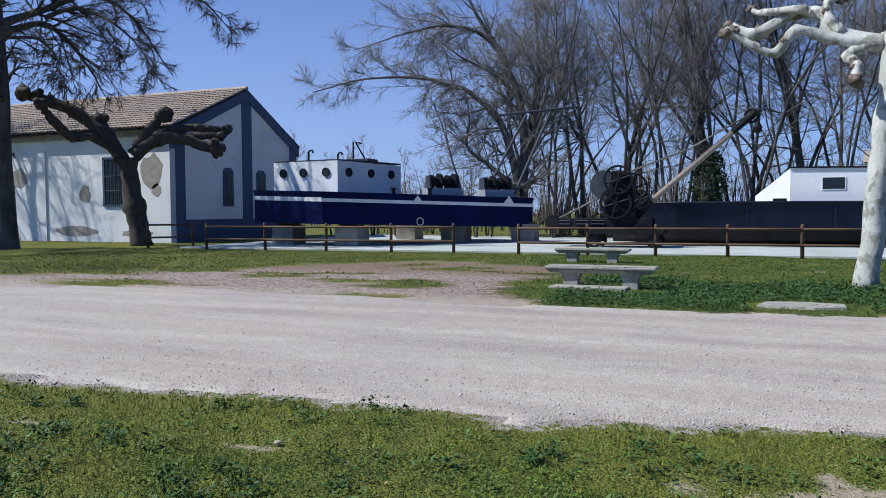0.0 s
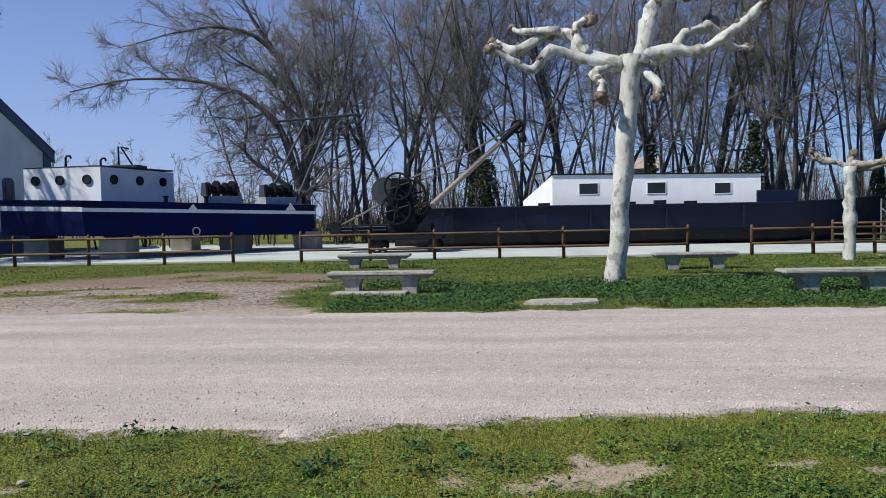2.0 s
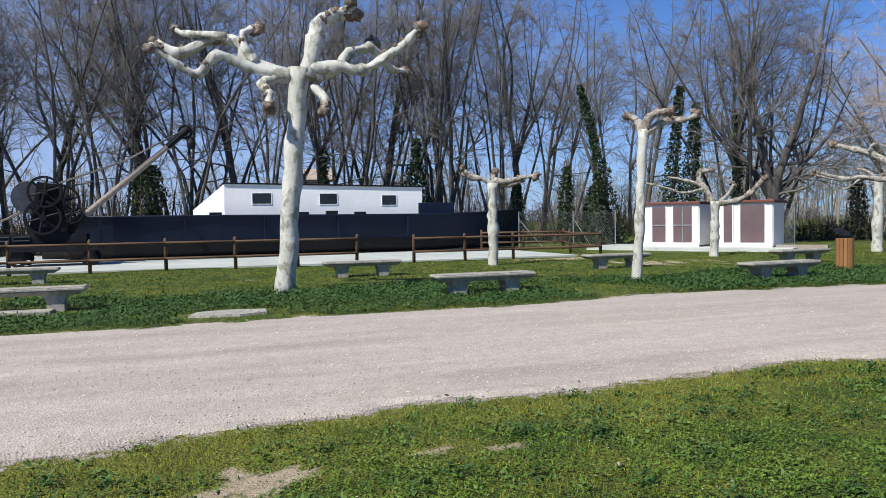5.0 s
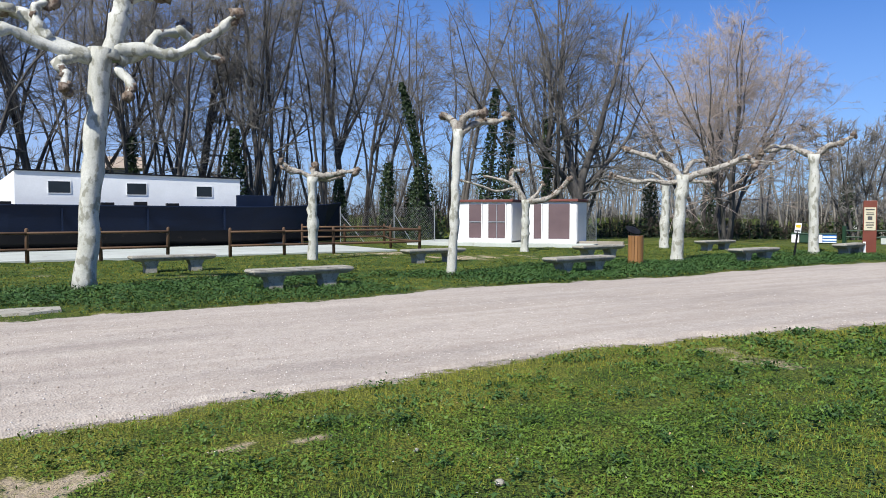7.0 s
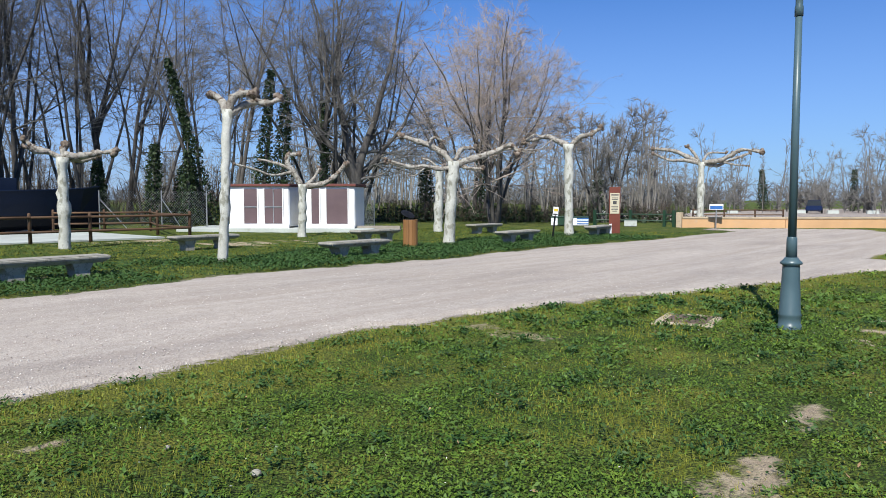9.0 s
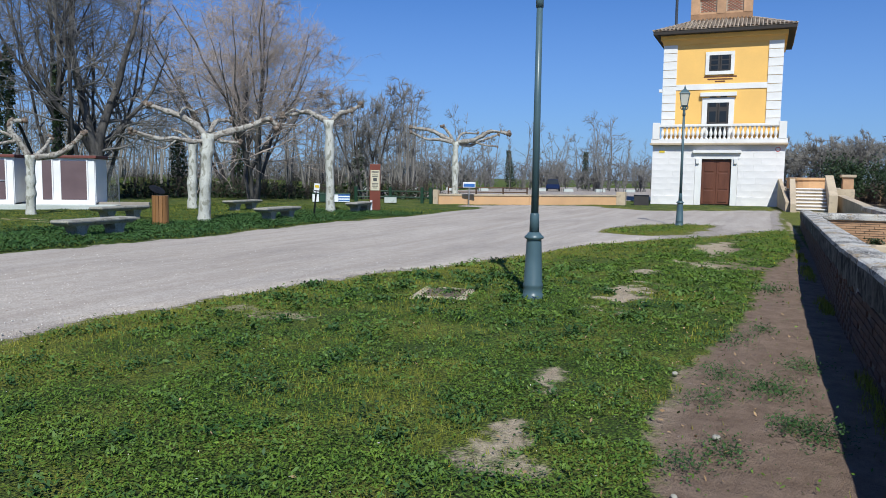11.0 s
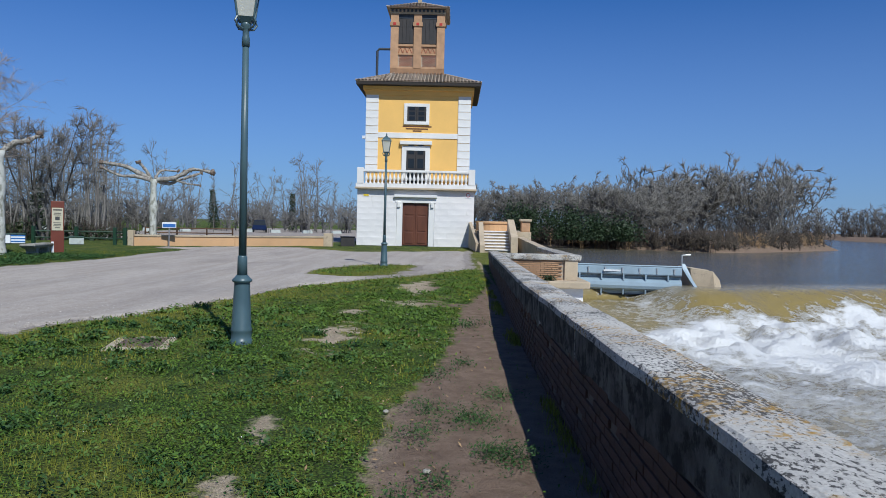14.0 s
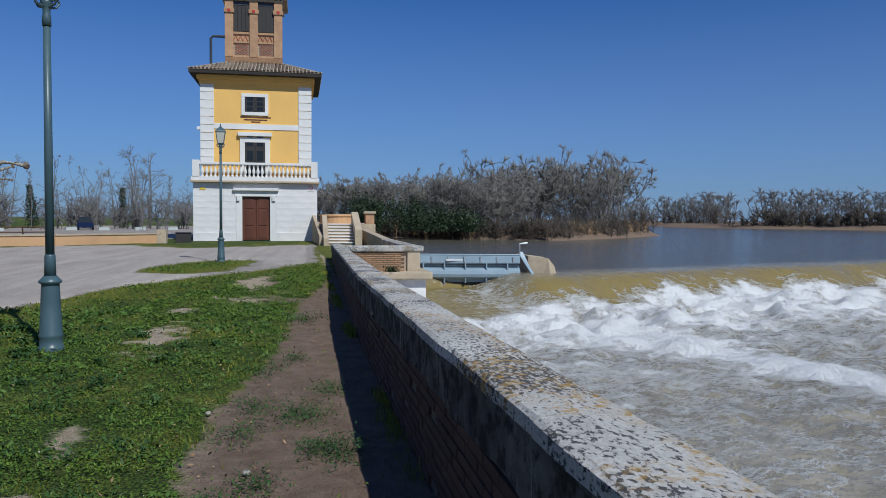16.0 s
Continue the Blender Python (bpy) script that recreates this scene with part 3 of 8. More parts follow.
xs = lines((-900, -60, 60), (-60, -14, 2.0), (-14, -4, 0.5), (-4, 16, 0.12), (16, 32, 0.25), (32, 150, 2.0), (150, 400, 12), (400, 2000, 80))
ys = lines((-900, -200, 50), (-200, -66, 6), (-66, -6, 2.0), (-6, -1.6, 0.5), (-1.6, 7, 0.12), (7, 12, 0.5), (12, 20, 0.2), (20, 50, 1.0), (50, 120, 5), (120, 900, 60))
gx, gy, gf = grid(xs, ys)
gz = land_height(gx, gy)
gz = gz + (fbm(gx * 2.2, gy * 2.2, 8) - 0.5) * 0.05 * (gy > -1.2)
rd = road_depth(gx, gy)
gz = gz - 0.05 * step(-rd, 0.25, 0.6) * (gx > -60) * (gx < 50)
gz = np.where((np.abs(rd) < 0.3) & (gx > -60) & (gx < 50), np.minimum(gz, 0.0) - 0.02 * (rd < 0.15), gz)
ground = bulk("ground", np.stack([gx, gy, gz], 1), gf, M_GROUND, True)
tagged(ground, "spring turf with bare earth patches, weeds and a worn path", "ground", kind="structure")
mask(ground, "bare", np.where((gx < -4) & (gy > 11), np.maximum(bare_at(gx, gy), 0.3 * (1 - step(gx, -7.5, -4.5)) * fbm(gx * 0.5, gy * 0.5, 96) * 1.6), np.where(gx > 33, 0.25 + 0.6 * ((gx > 75) & (gy < 0)), np.maximum(bare_at(gx, gy), 0.5 * np.exp(-np.abs(rd) / 0.22)))))
mask(ground, "dry", np.where(gy < 11, 0.75 * np.exp(-np.abs(rd) / 0.55) * (rd > -0.3) + 0.14 * (1 - step(gx, -0.5, 3.0)), np.where(gx > 45, 0.0, 1.0) * (0.35 * (1 - step(gx, -9.0, -5.0)) + 0.04 * step(gy, 16.5, 19.5))))
# darker brown soil by the wall, on the tongue and on the far bank
mask(ground, "brown_soil", np.where(gx > 60, 1.0 * (gy < 0), np.maximum((1 - step(gy, 0.1, 0.7)) * (gx < 26) * (gy > -1.5), 0.95 * step(gy, 12.5, 14.0) * (1 - step(gx, 0.0, 3.0)))))
mask(ground, "stony", np.maximum(np.clip(0.42 - rd * 1.7, 0, 1), 0.5 * bare_at(gx, gy) * (within(gx, gy, TONGUE) < 0.3) * (1 - 0.5 * step(gy, 17, 20))) * (gx < 60) + (within(gx, gy, [(46, 13.5), (60, 8), (140, 5), (140, 36), (60, 34)]) < 0) * 1.0)

# the gravel road lies as a thin sheet on the ground
rx = lines((-60, -14, 1.0), (-14, -6, 0.3), (-6, 24, 0.13), (24, 47, 0.4))
ry = lines((-1.2, 3, 0.4), (3, 7, 0.1), (7, 11, 0.4), (11, 20, 0.16))
qx, qy, qf = grid(rx, ry)
rdq = road_depth(qx, qy)
keep = (rdq[qf] < 0).all(1)
qz = 0.012 + (fbm(qx * 0.5, qy * 0.5, 12) - 0.5) * 0.05 * step(-rdq, 0.2, 1.0)
qz = qz - 0.02 * np.exp(-(((qy - 8.3 + 0.02 * qx) / 0.35) ** 2)) - 0.02 * np.exp(-(((qy - 10.1 + 0.02 * qx) / 0.35) ** 2))
count = np.bincount(qf[keep].ravel(), minlength=len(qx))
qz = np.where(count < 4, -0.07, qz)
used, inv = np.unique(qf[keep], return_inverse=True)
road = bulk("road", np.stack([qx, qy, qz], 1)[used], inv.reshape(-1, 4), M_ROAD, True)
tagged(road, "wide pale gravel track with faint wheel ruts", "road", kind="structure")

# the river: quiet above the weir, a smooth brown sheet over the crest, white water below
CREST_A, CREST_D, CREST_N = np.array([35.2, -12.4]), np.array([0.326, -0.945]), np.array([-0.945, -0.326])
HIGH, LOW = -1.08, -2.6


def river(x, y):
    """Height, foam and sheet of the water at a place."""
    w = (x - CREST_A[0]) * CREST_N[0] + (y - CREST_A[1]) * CREST_N[1]
    s = (x - CREST_A[0]) * CREST_D[0] + (y - CREST_A[1]) * CREST_D[1]
    w = w + (fbm(s * 0.35, s * 0 + 3, 31) - 0.5) * 1.2
    gate = 1 - step(s, -3.2, -1.0)
    drop = step(w, -0.5, 3.4)
    z = HIGH + (LOW - HIGH) * (gate * (0.5 * step(w, -3.9, -3.3) + 0.5 * step(w, -3.0, 4.0)) + (1 - gate) * drop)
    patchy = fbm(x * 0.8, y * 0.8, 21, 5)
    tongue = 0.3 + 2.3 * vnoise(s * 0.5, s * 0 + 2, 33)
    white = step(w, tongue, tongue + 1.6) * (1 - 0.6 * step(w, 6, 11)) * (1 - 0.7 * step(w, 11, 24)) * (1 - gate * 0.55 * (1 - step(w, 0.5, 4)))
    streak = vnoise(s * 1.1 + w * 0.12, w * 0.1, 41)
    foam = white * (0.42 + 0.8 * patchy) + 0.32 * step(streak, 0.72, 0.9) * step(w, -0.1, 1.2) * (1 - step(w, 4, 7)) * (1 - gate) + 0.19 * step(w, 6, 10)
    swell = fbm(x * 0.7 + 0.3 * y, y * 0.7, 27, 3)
    chop = (fbm(x * 1.3, y * 1.3, 22, 4) - 0.5) * 0.4 * step(w, 2.5, 5.0) * (1 - 0.45 * step(w, 10, 30)) + (swell - 0.42) * 1.35 * white * step(w, 1.5, 3.5) + (fbm(x * 3.5, y * 3.5, 24, 2) - 0.5) * 0.36 * white
    calm = (fbm(x * 0.7, y * 1.4, 25) - 0.5) * 0.02
    sheet = step(w, -1.2, 0.6) * (1 - step(w, 4.5, 8)) * (1 - gate) + 0.75 * gate * step(w, -4.0, -3.4) * (1 - step(w, 2, 7))
    foam = foam + np.clip(chop, 0, 0.5) * 0.5 * step(w, 4, 8)
    foam = foam + 0.62 * gate * step(w, -3.4, -1.6) * step(s, -6.5, -2.5) * (0.4 + patchy) + 0.3 * gate * step(vnoise(s * 2.2, s * 0 + 5, 44), 0.6, 0.8) * step(w, -3.8, -3.5) * (1 - step(w, -3.0, -1.2))
    return z + chop + calm, np.clip(foam, 0, 1.2), sheet


wx = lines((-30, 2, 1.0), (2, 46, 0.22), (46, 90, 1.5), (90, 600, 15), (600, 2000, 100))
wy = lines((-900, -150, 40), (-150, -60, 3), (-60, -30, 0.5), (-30, -1.45, 0.22))
ux, uy, uf = grid(wx, wy)
uz, foam, sheet = river(ux, uy)
water = bulk("water", np.stack([ux, uy, uz], 1), uf, M_WATER, True)
tagged(water, "muddy brown river with white foam below a low weir", "river", kind="structure")
mask(water, "foam", foam)
mask(water, "sheet", sheet)
mask(water, "calm", 1 - step((ux - CREST_A[0]) * CREST_N[0] + (uy - CREST_A[1]) * CREST_N[1], -3.5, 0.2))

# ---- the river wall ----
def wall_line(x):
    """y of the wall's inland face and z of its top."""
    return -1.10 if x < 10.6 else -1.10 - (x - 10.6) * 0.021, 0.95 - 0.0135 * (x - 2)


wall = thing("wall_river", "low brick river wall with worn grey render and lichened coping", "wall", kind="structure")
bm = bmesh.new()
cuts = [-20, -8, -2, 1, 2.5, 4, 5.5, 7, 8.5, 10.6, 13, 16, 19, 22, 25, 28, 30.3]
for side, (o0, o1, zb) in {"core": (-0.024, -0.34, -3.6)}.items():
    rows = []
    for x in cuts:
        y, z = wall_line(x)
        rows.append([bm.verts.new(p) for p in ((x, y + o0, -0.4), (x, y + o0, z - 0.26), (x, y + o1, z - 0.26), (x, y + o1, zb))])
    for a, b in zip(rows, rows[1:]):
        for k in range(3):
            bm.faces.new((a[k], b[k], b[k + 1], a[k + 1]))
    bm.faces.new(rows[0])
    bm.faces.new(rows[-1][::-1])
bmesh.ops.recalc_face_normals(bm, faces=bm.faces)
part("core", bm, M_OLDMORTAR, wall)
rng = random.Random(4)
# rendered band with a broken lower edge, and the rounded coping, in lengths
x = -8.0
while x < 30.2:
    n = min(x + rng.uniform(2.2, 3.4), 30.3)
    if abs(n - 10.6) < 1.6:
        n = 10.6
    bm = bmesh.new()
    m = 10
    top = []
    for k in range(m + 1):
        xx = x + 0.006 + (n - x - 0.012) * k / m
        y, z = wall_line(xx)
        wob = rng.uniform(-0.008, 0.008)
        prof = [(-0.005, -0.30 + rng.uniform(-0.05, 0.03)), (0.0 + wob, -0.06), (-0.006 + wob, -0.012), (-0.03, 0.0 + rng.uniform(-0.004, 0.004)), (-0.16, 0.012 + rng.uniform(-0.006, 0.006)), (-0.345, rng.uniform(-0.006, 0.006)), (-0.37, -0.015), (-0.375, -0.30)]
        top.append([bm.verts.new((xx, y + dy, z + dz)) for dy, dz in prof])
    side_faces = []
    for a, b in zip(top, top[1:]):
        for k in range(7):
            fc = bm.faces.new((a[k], b[k], b[k + 1], a[k + 1]))
            fc.material_index = 1 if k in (0, 6) else 0
    bm.faces.new(top[0])
    bm.faces.new(top[-1][::-1])
    bmesh.ops.recalc_face_normals(bm, faces=bm.faces)
    ob = part("coping", bm, M_COPING, wall)
    ob.data.materials.append(M_RENDER)
    x = n

# ---- brick pier wing, ledge and abutment at the far end of the wall ----
pier = thing("pier", "brick bastion with stone coping and ledge at the river wall's end", "pier", kind="structure")
part("fill", box(28.3, 37.8, -4.6, -1.75, -3.6, -0.25), M_STONE, pier)
part("front_parapet", box(28.2, 28.55, -4.62, -1.75, -0.4, 0.36), M_MORTAR, pier)
part("side_parapet", box(28.55, 37.8, -4.62, -4.3, -0.4, 0.36), M_STONE, pier)
part("front_coping", box(28.05, 28.68, -4.8, -1.5, 0.36, 0.57, 0.04), M_COPING, pier, "stained stone coping")
part("side_coping", box(28.69, 37.9, -4.8, -4.2, 0.36, 0.55, 0.04), M_COPING, pier)
part("ledge", box(27.5, 37.9, -5.05, -1.72, -0.62, -0.36, 0.05), M_STONE, pier, "stone ledge with weeds")
part("plinth", box(27.8, 37.9, -4.85, -1.72, -3.6, -0.62, 0.03), M_ASHLAR, pier)
brick_bm = bmesh.new()
r = random.Random(8)
row = 0
z = -0.34
while z < 0.34:
    y = -4.64 + (row % 2) * 0.13
    while y < -1.9:
        if y > -4.2:
            box(28.14 - r.uniform(0, 0.02), 28.24, y, min(y + 0.25, -1.8), z, z + 0.055, bm=brick_bm)
        y += 0.265
    row += 1
    z += 0.075
tagged(part("brickwork", brick_bm, M_PALEBRICK, pier), kind="stuff")
part("quoin", box(28.1, 28.3, -4.68, -4.2, -0.36, 0.36, 0.02), M_STONE, pier)
back = thing("wall_back", "low stone parapet running back to the steps", "wall", kind="structure")
part("parapet", prism([(37.9, -4.8, -3.0), (46.2, -4.3, -3.0), (46.2, -3.9, -3.0), (37.9, -4.4, -3.0)], [(37.9, -4.8, 0.52), (46.2, -4.3, 0.9), (46.2, -3.9, 0.9), (37.9, -4.4, 0.52)]), M_STONE, back)

# ---- steps and terrace beside the tower ----
steps = thing("steps", "worn stone steps between sloping parapets", "steps", kind="structure")
for k in range(7):
    x0 = 44.2 + k * 0.36
    # risers take a darker stone that paints in the shade below each tread
    st = part("step", box(x0 + 0.07, 47.3, -3.38, -1.92, k * 0.175 - 0.2, (k + 1) * 0.175 - 0.06), M_STONE, steps)
    part("tread", box(x0, 47.3, -3.38, -1.92, (k + 1) * 0.175 - 0.055, (k + 1) * 0.175, 0.012), M_ASHLAR, st)
for y0, y1, up in ((-1.9, -1.62, 0.0), (-3.8, -3.4, 0.5)):
    part("parapet", prism([(43.9, y0, -0.3), (47.4, y0, -0.3), (47.4, y1, -0.3), (43.9, y1, -0.3)], [(43.9, y0, 0.4 + up), (47.4, y0, 1.75 + up * 0.4), (47.4, y1, 1.75 + up * 0.4), (43.9, y1, 0.4 + up)]), M_STONE, steps, "sloping stone parapet")
part("side_wall", prism([(44.6, -1.6, -0.3), (52.0, -1.3, -0.3), (52.0, -1.1, -0.3), (44.6, -1.4, -0.3)], [(44.6, -1.6, 0.5), (52.0, -1.3, 1.75), (52.0, -1.1, 1.75), (44.6, -1.4, 0.5)]), M_STONE, steps, "weathered side wall rising to the tower")
terrace = thing("terrace", "raised terrace with an ochre curved parapet by the tower", "terrace", kind="structure")
part("deck", box(47.5, 64, -4.9, -1.5, -3.5, 1.2), M_STONE, terrace)
part("parapet", lathe([(1.15, 1.2), (1.15, 1.66), (1.22, 1.68), (1.22, 1.8), (1.0, 1.82)], 24, None, (50.2, -2.7, 0)), M_ORANGEWALL, terrace, "curved ochre parapet")
part("pillar", box(48.2, 49.0, -4.9, -4.35, 1.2, 1.85, 0.03), M_PALEBRICK, terrace)
part("pillar_cap", box(48.1, 49.1, -5.0, -4.25, 1.85, 2.0, 0.03), M_STONE, terrace)

# ---- the sluice gate ----
gate = thing("sluice_gate", "pale blue steel flap gate with ribs and rails", "gate")
bm = bmesh.new()
prof = [(0.0, -0.2), (0.3, -0.24), (0.36, -0.28), (0.4, -0.6), (0.36, -0.66), (0.16, -0.7), (0.16, -0.82), (0.36, -0.88), (0.5, -1.0), (0.54, -1.16), (0.5, -1.3), (0.4, -1.38), (0.18, -1.44), (0.16, -1.6), (-0.1, -1.6), (-0.15, -0.22)]
A, B = Vector((38.0, -4.7, 0)), Vector((37.1, -11.1, 0))
n = Vector((-0.99, 0.14, 0))
r0 = [bm.verts.new(A + n * d + Vector((0, 0, z))) for d, z in prof]
r1 = [bm.verts.new(B + n * d + Vector((0, 0, z))) for d, z in prof]
for k in range(len(prof)):
    bm.faces.new((r0[k], r0[(k + 1) % len(prof)], r1[(k + 1) % len(prof)], r1[k]))
bm.faces.new(r0)
bm.faces.new(r1[::-1])
bmesh.ops.recalc_face_normals(bm, faces=bm.faces)
part("flap", bm, M_GATE, gate, smooth=False)
for k in range(6):
    p = A.lerp(B, (k + 0.6) / 6.2)
    t = (B - A).normalized() * 0.035
    for pts in ([(0.1, -0.62), (0.44, -0.62), (0.46, -0.9), (0.1, -0.9)], [(0.1, -1.34), (0.46, -1.34), (0.42, -1.6), (0.1, -1.6)]):
        q = [p + n * d + Vector((0, 0, z)) for d, z in pts]
        part("rib", prism([v - t for v in q], [v + t for v in q]), M_GATE, gate)
for k in range(8):
    p = A.lerp(B, (k + 0.5) / 8)
    part("bolt_plate", box(p.x - 0.43, p.x - 0.39, p.y - 0.03, p.y + 0.03, -0.58, -0.3), M_TIN, gate)
part("scrape", box(37.12, 37.2, -8.6, -7.4, -0.5, -0.42), M_HULLSTRIPE, gate, "scraped white paint")
for z, d in ((-0.2, 0.3), (-0.66, 0.34), (-1.6, 0.14)):
    part("rail", tube([A + n * d + Vector((0, 0, z)), B + n * d + Vector((0, 0, z))], 0.04, 6), M_GREYMETAL if z < -0.3 else M_GATE, gate)
part("arm", prism([(36.8, -11.1, -0.3), (36.95, -11.1, -0.05), (36.2, -11.5, -1.25), (36.0, -11.5, -1.2)], [(36.8, -11.25, -0.3), (36.95, -11.25, -0.05), (36.2, -11.65, -1.25), (36.0, -11.65, -1.2)]), M_GATE, gate)
part("post", tube([(37.0, -11.1, -0.3), (37.0, -11.1, 0.35), (37.0, -11.5, 0.38)], 0.05, 8), M_TIN, gate)
pillar = thing("weir_pier", "slanted pale concrete pier at the end of the gate", "pier", kind="structure")
part("body", prism([(38.6, -11.4, -3.5), (36.4, -11.6, -3.5), (35.6, -12.6, -3.5), (35.9, -13.2, -3.5), (38.6, -13.0, -3.5)], [(38.6, -11.4, -0.2), (36.9, -11.5, -0.25), (36.4, -12.4, -0.35), (36.3, -12.7, -0.75), (38.6, -12.9, -0.4)]), M_STONE, pillar)

# ---- the tower ----
tower = thing("tower_house", "three-storey ochre and white gatehouse with a brick lantern", "tower")
TX = 52.0
TY0, TY1 = -1.42, 6.55
part("core", box(TX + 0.34, TX + 8.0, TY0 + 0.06, TY1 - 0.06, -0.3, 4.0), M_ASHLAR, tower)
# ashlar blocks of the ground floor, with the doorway left free
blocks = link_mesh("ashlar", box(-0.5, 0.5, -0.5, 0.5, -0.5, 0.5, 0.004), M_ASHLAR)
r = random.Random(5)
rows = [(0.0, 0.55)] + [(0.55 + 0.41 * k, 0.96 + 0.41 * k) for k in range(8)]
for k, (z0, z1) in enumerate(rows):
    y = TY0
    first = True
    while y < TY1 - 0.05:
        n = min(y + (0.5 if first and k % 2 else r.uniform(0.85, 1.35)), TY1)
        if TY1 - n < 0.35:
            n = TY1
        first = False
        spans = [(y, n)]
        if z0 < 3.3:
            spans = [(a, b) for a, b in ((y, min(n, 1.27)), (max(y, 3.85), n)) if b - a > 0.04]
        for a, b in spans:
            out = 0.05 if z0 < 0.5 else r.uniform(0.0, 0.006)
            piece("ashlar", blocks, tower, Matrix.LocRotScale((TX + 0.18 - out / 2, (a + b) / 2, (z0 + z1) / 2), None, (0.36 + out, b - a - 0.003, z1 - z0 - 0.003)))
        y = n
side = part("side_wall", box(TX + 0.02, TX + 8.05, TY1 - 0.06, TY1, -0.3, 3.85), M_ASHLAR, tower)
# doorway
part("door_surround", box(TX - 0.02, TX + 0.3, 3.45, 3.84, 0.0, 2.95, 0.015), M_TRIMWHITE, tower)
part("door_surround", box(TX - 0.02, TX + 0.3, 1.28, 1.66, 0.0, 2.95, 0.015), M_TRIMWHITE, tower)
part("lintel", box(TX - 0.03, TX + 0.3, 1.18, 3.94, 2.95, 3.32, 0.02), M_TRIMWHITE, tower)
part("lintel", box(TX - 0.22, TX + 0.2, 1.1, 4.02, 3.32, 3.5, 0.03), M_TRIMWHITE, tower)
for y in (1.42, 3.7):
    part("console", box(TX - 0.14, TX + 0.1, y - 0.1, y + 0.1, 2.65, 3.0, 0.02), M_TRIMWHITE, tower)
door = part("door", box(TX + 0.2, TX + 0.3, 1.66, 3.45, 0.05, 2.92), M_DOOR, tower, "brown panelled double door")
for y0, y1 in ((1.7, 2.54), (2.57, 3.41)):
    leaf = part("leaf", box(TX + 0.16, TX + 0.22, y0, y1, 0.08, 2.9, 0.01), M_DOOR, door)
    for z0, z1 in ((0.2, 0.95), (1.05, 2.05), (2.15, 2.8)):
        part("door_panel", box(TX + 0.13, TX + 0.17, y0 + 0.14, y1 - 0.14, z0, z1, 0.015), M_DOOR, door)
# balcony
part("cornice", box(TX - 0.35, TX + 8.2, TY0 - 0.15, TY1 + 0.15, 3.84, 3.96, 0.02), M_STONE, tower, "grey stained cornice")
part("cornice", box(TX - 0.25, TX + 8.1, TY0 - 0.1, TY1 + 0.1, 3.96, 4.22, 0.02), M_TRIMWHITE, tower)
part("handrail", box(TX - 0.25, TX + 0.05, TY0, TY1, 5.0, 5.16, 0.03), M_TRIMWHITE, tower)
for y in (TY0 - 0.02, TY1 - 0.42):
    part("balcony_post", box(TX - 0.28, TX + 0.12, y, y + 0.44, 4.2, 5.28, 0.03), M_TRIMWHITE, tower)
bal = link_mesh("baluster", lathe([(0.1, 0), (0.1, 0.06), (0.055, 0.1), (0.05, 0.16), (0.115, 0.3), (0.1, 0.42), (0.05, 0.6), (0.05, 0.66), (0.09, 0.72), (0.09, 0.78)], 10), M_TRIMWHITE, True)
n = 26
for k in range(n):
    y = TY0 + 0.6 + (TY1 - TY0 - 1.2) * k / (n - 1)
    if k % 4 == 1 and k < n - 1:
        continue
    piece("baluster", bal, tower, Matrix.Translation((TX - 0.1, y, 4.22)))
for k in range(1, n - 1, 4):
    y = TY0 + 0.6 + (TY1 - TY0 - 1.2) * k / (n - 1)
    piece("baluster", bal, tower, Matrix.Translation((TX - 0.1, y, 4.22)))
# upper storeys, set back a little
UX, UY0, UY1 = TX + 0.55, -1.05, 6.14
part("upper_wall", box(UX, UX + 7, UY0 + 0.05, UY1 - 0.05, 4.2, 10.9), M_YELLOW, tower, "ochre plastered wall")
qmesh = link_mesh("quoin", box(-0.5, 0.5, -0.5, 0.5, -0.5, 0.5, 0.02), M_TRIMWHITE)
for k in range(10):
    z0 = 5.0 + k * 0.532
    for y in (UY0 + 0.43, UY1 - 0.43):
        piece("quoin", qmesh, tower, Matrix.LocRotScale((UX + 0.05, y, z0 + 0.26), None, (0.24, 0.86, 0.5)))
part("band", box(UX - 0.05, UX + 0.1, UY0 + 0.86, UY1 - 0.86, 7.4, 7.76, 0.015), M_TRIMWHITE, tower)
part("frieze", box(UX - 0.08, UX + 7.1, UY0 - 0.05, UY1 + 0.05, 10.3, 10.62, 0.02), M_YELLOW, tower)
part("frieze", box(UX - 0.25, UX + 7.2, UY0 - 0.2, UY1 + 0.2, 10.62, 10.9, 0.03), M_YELLOW, tower)


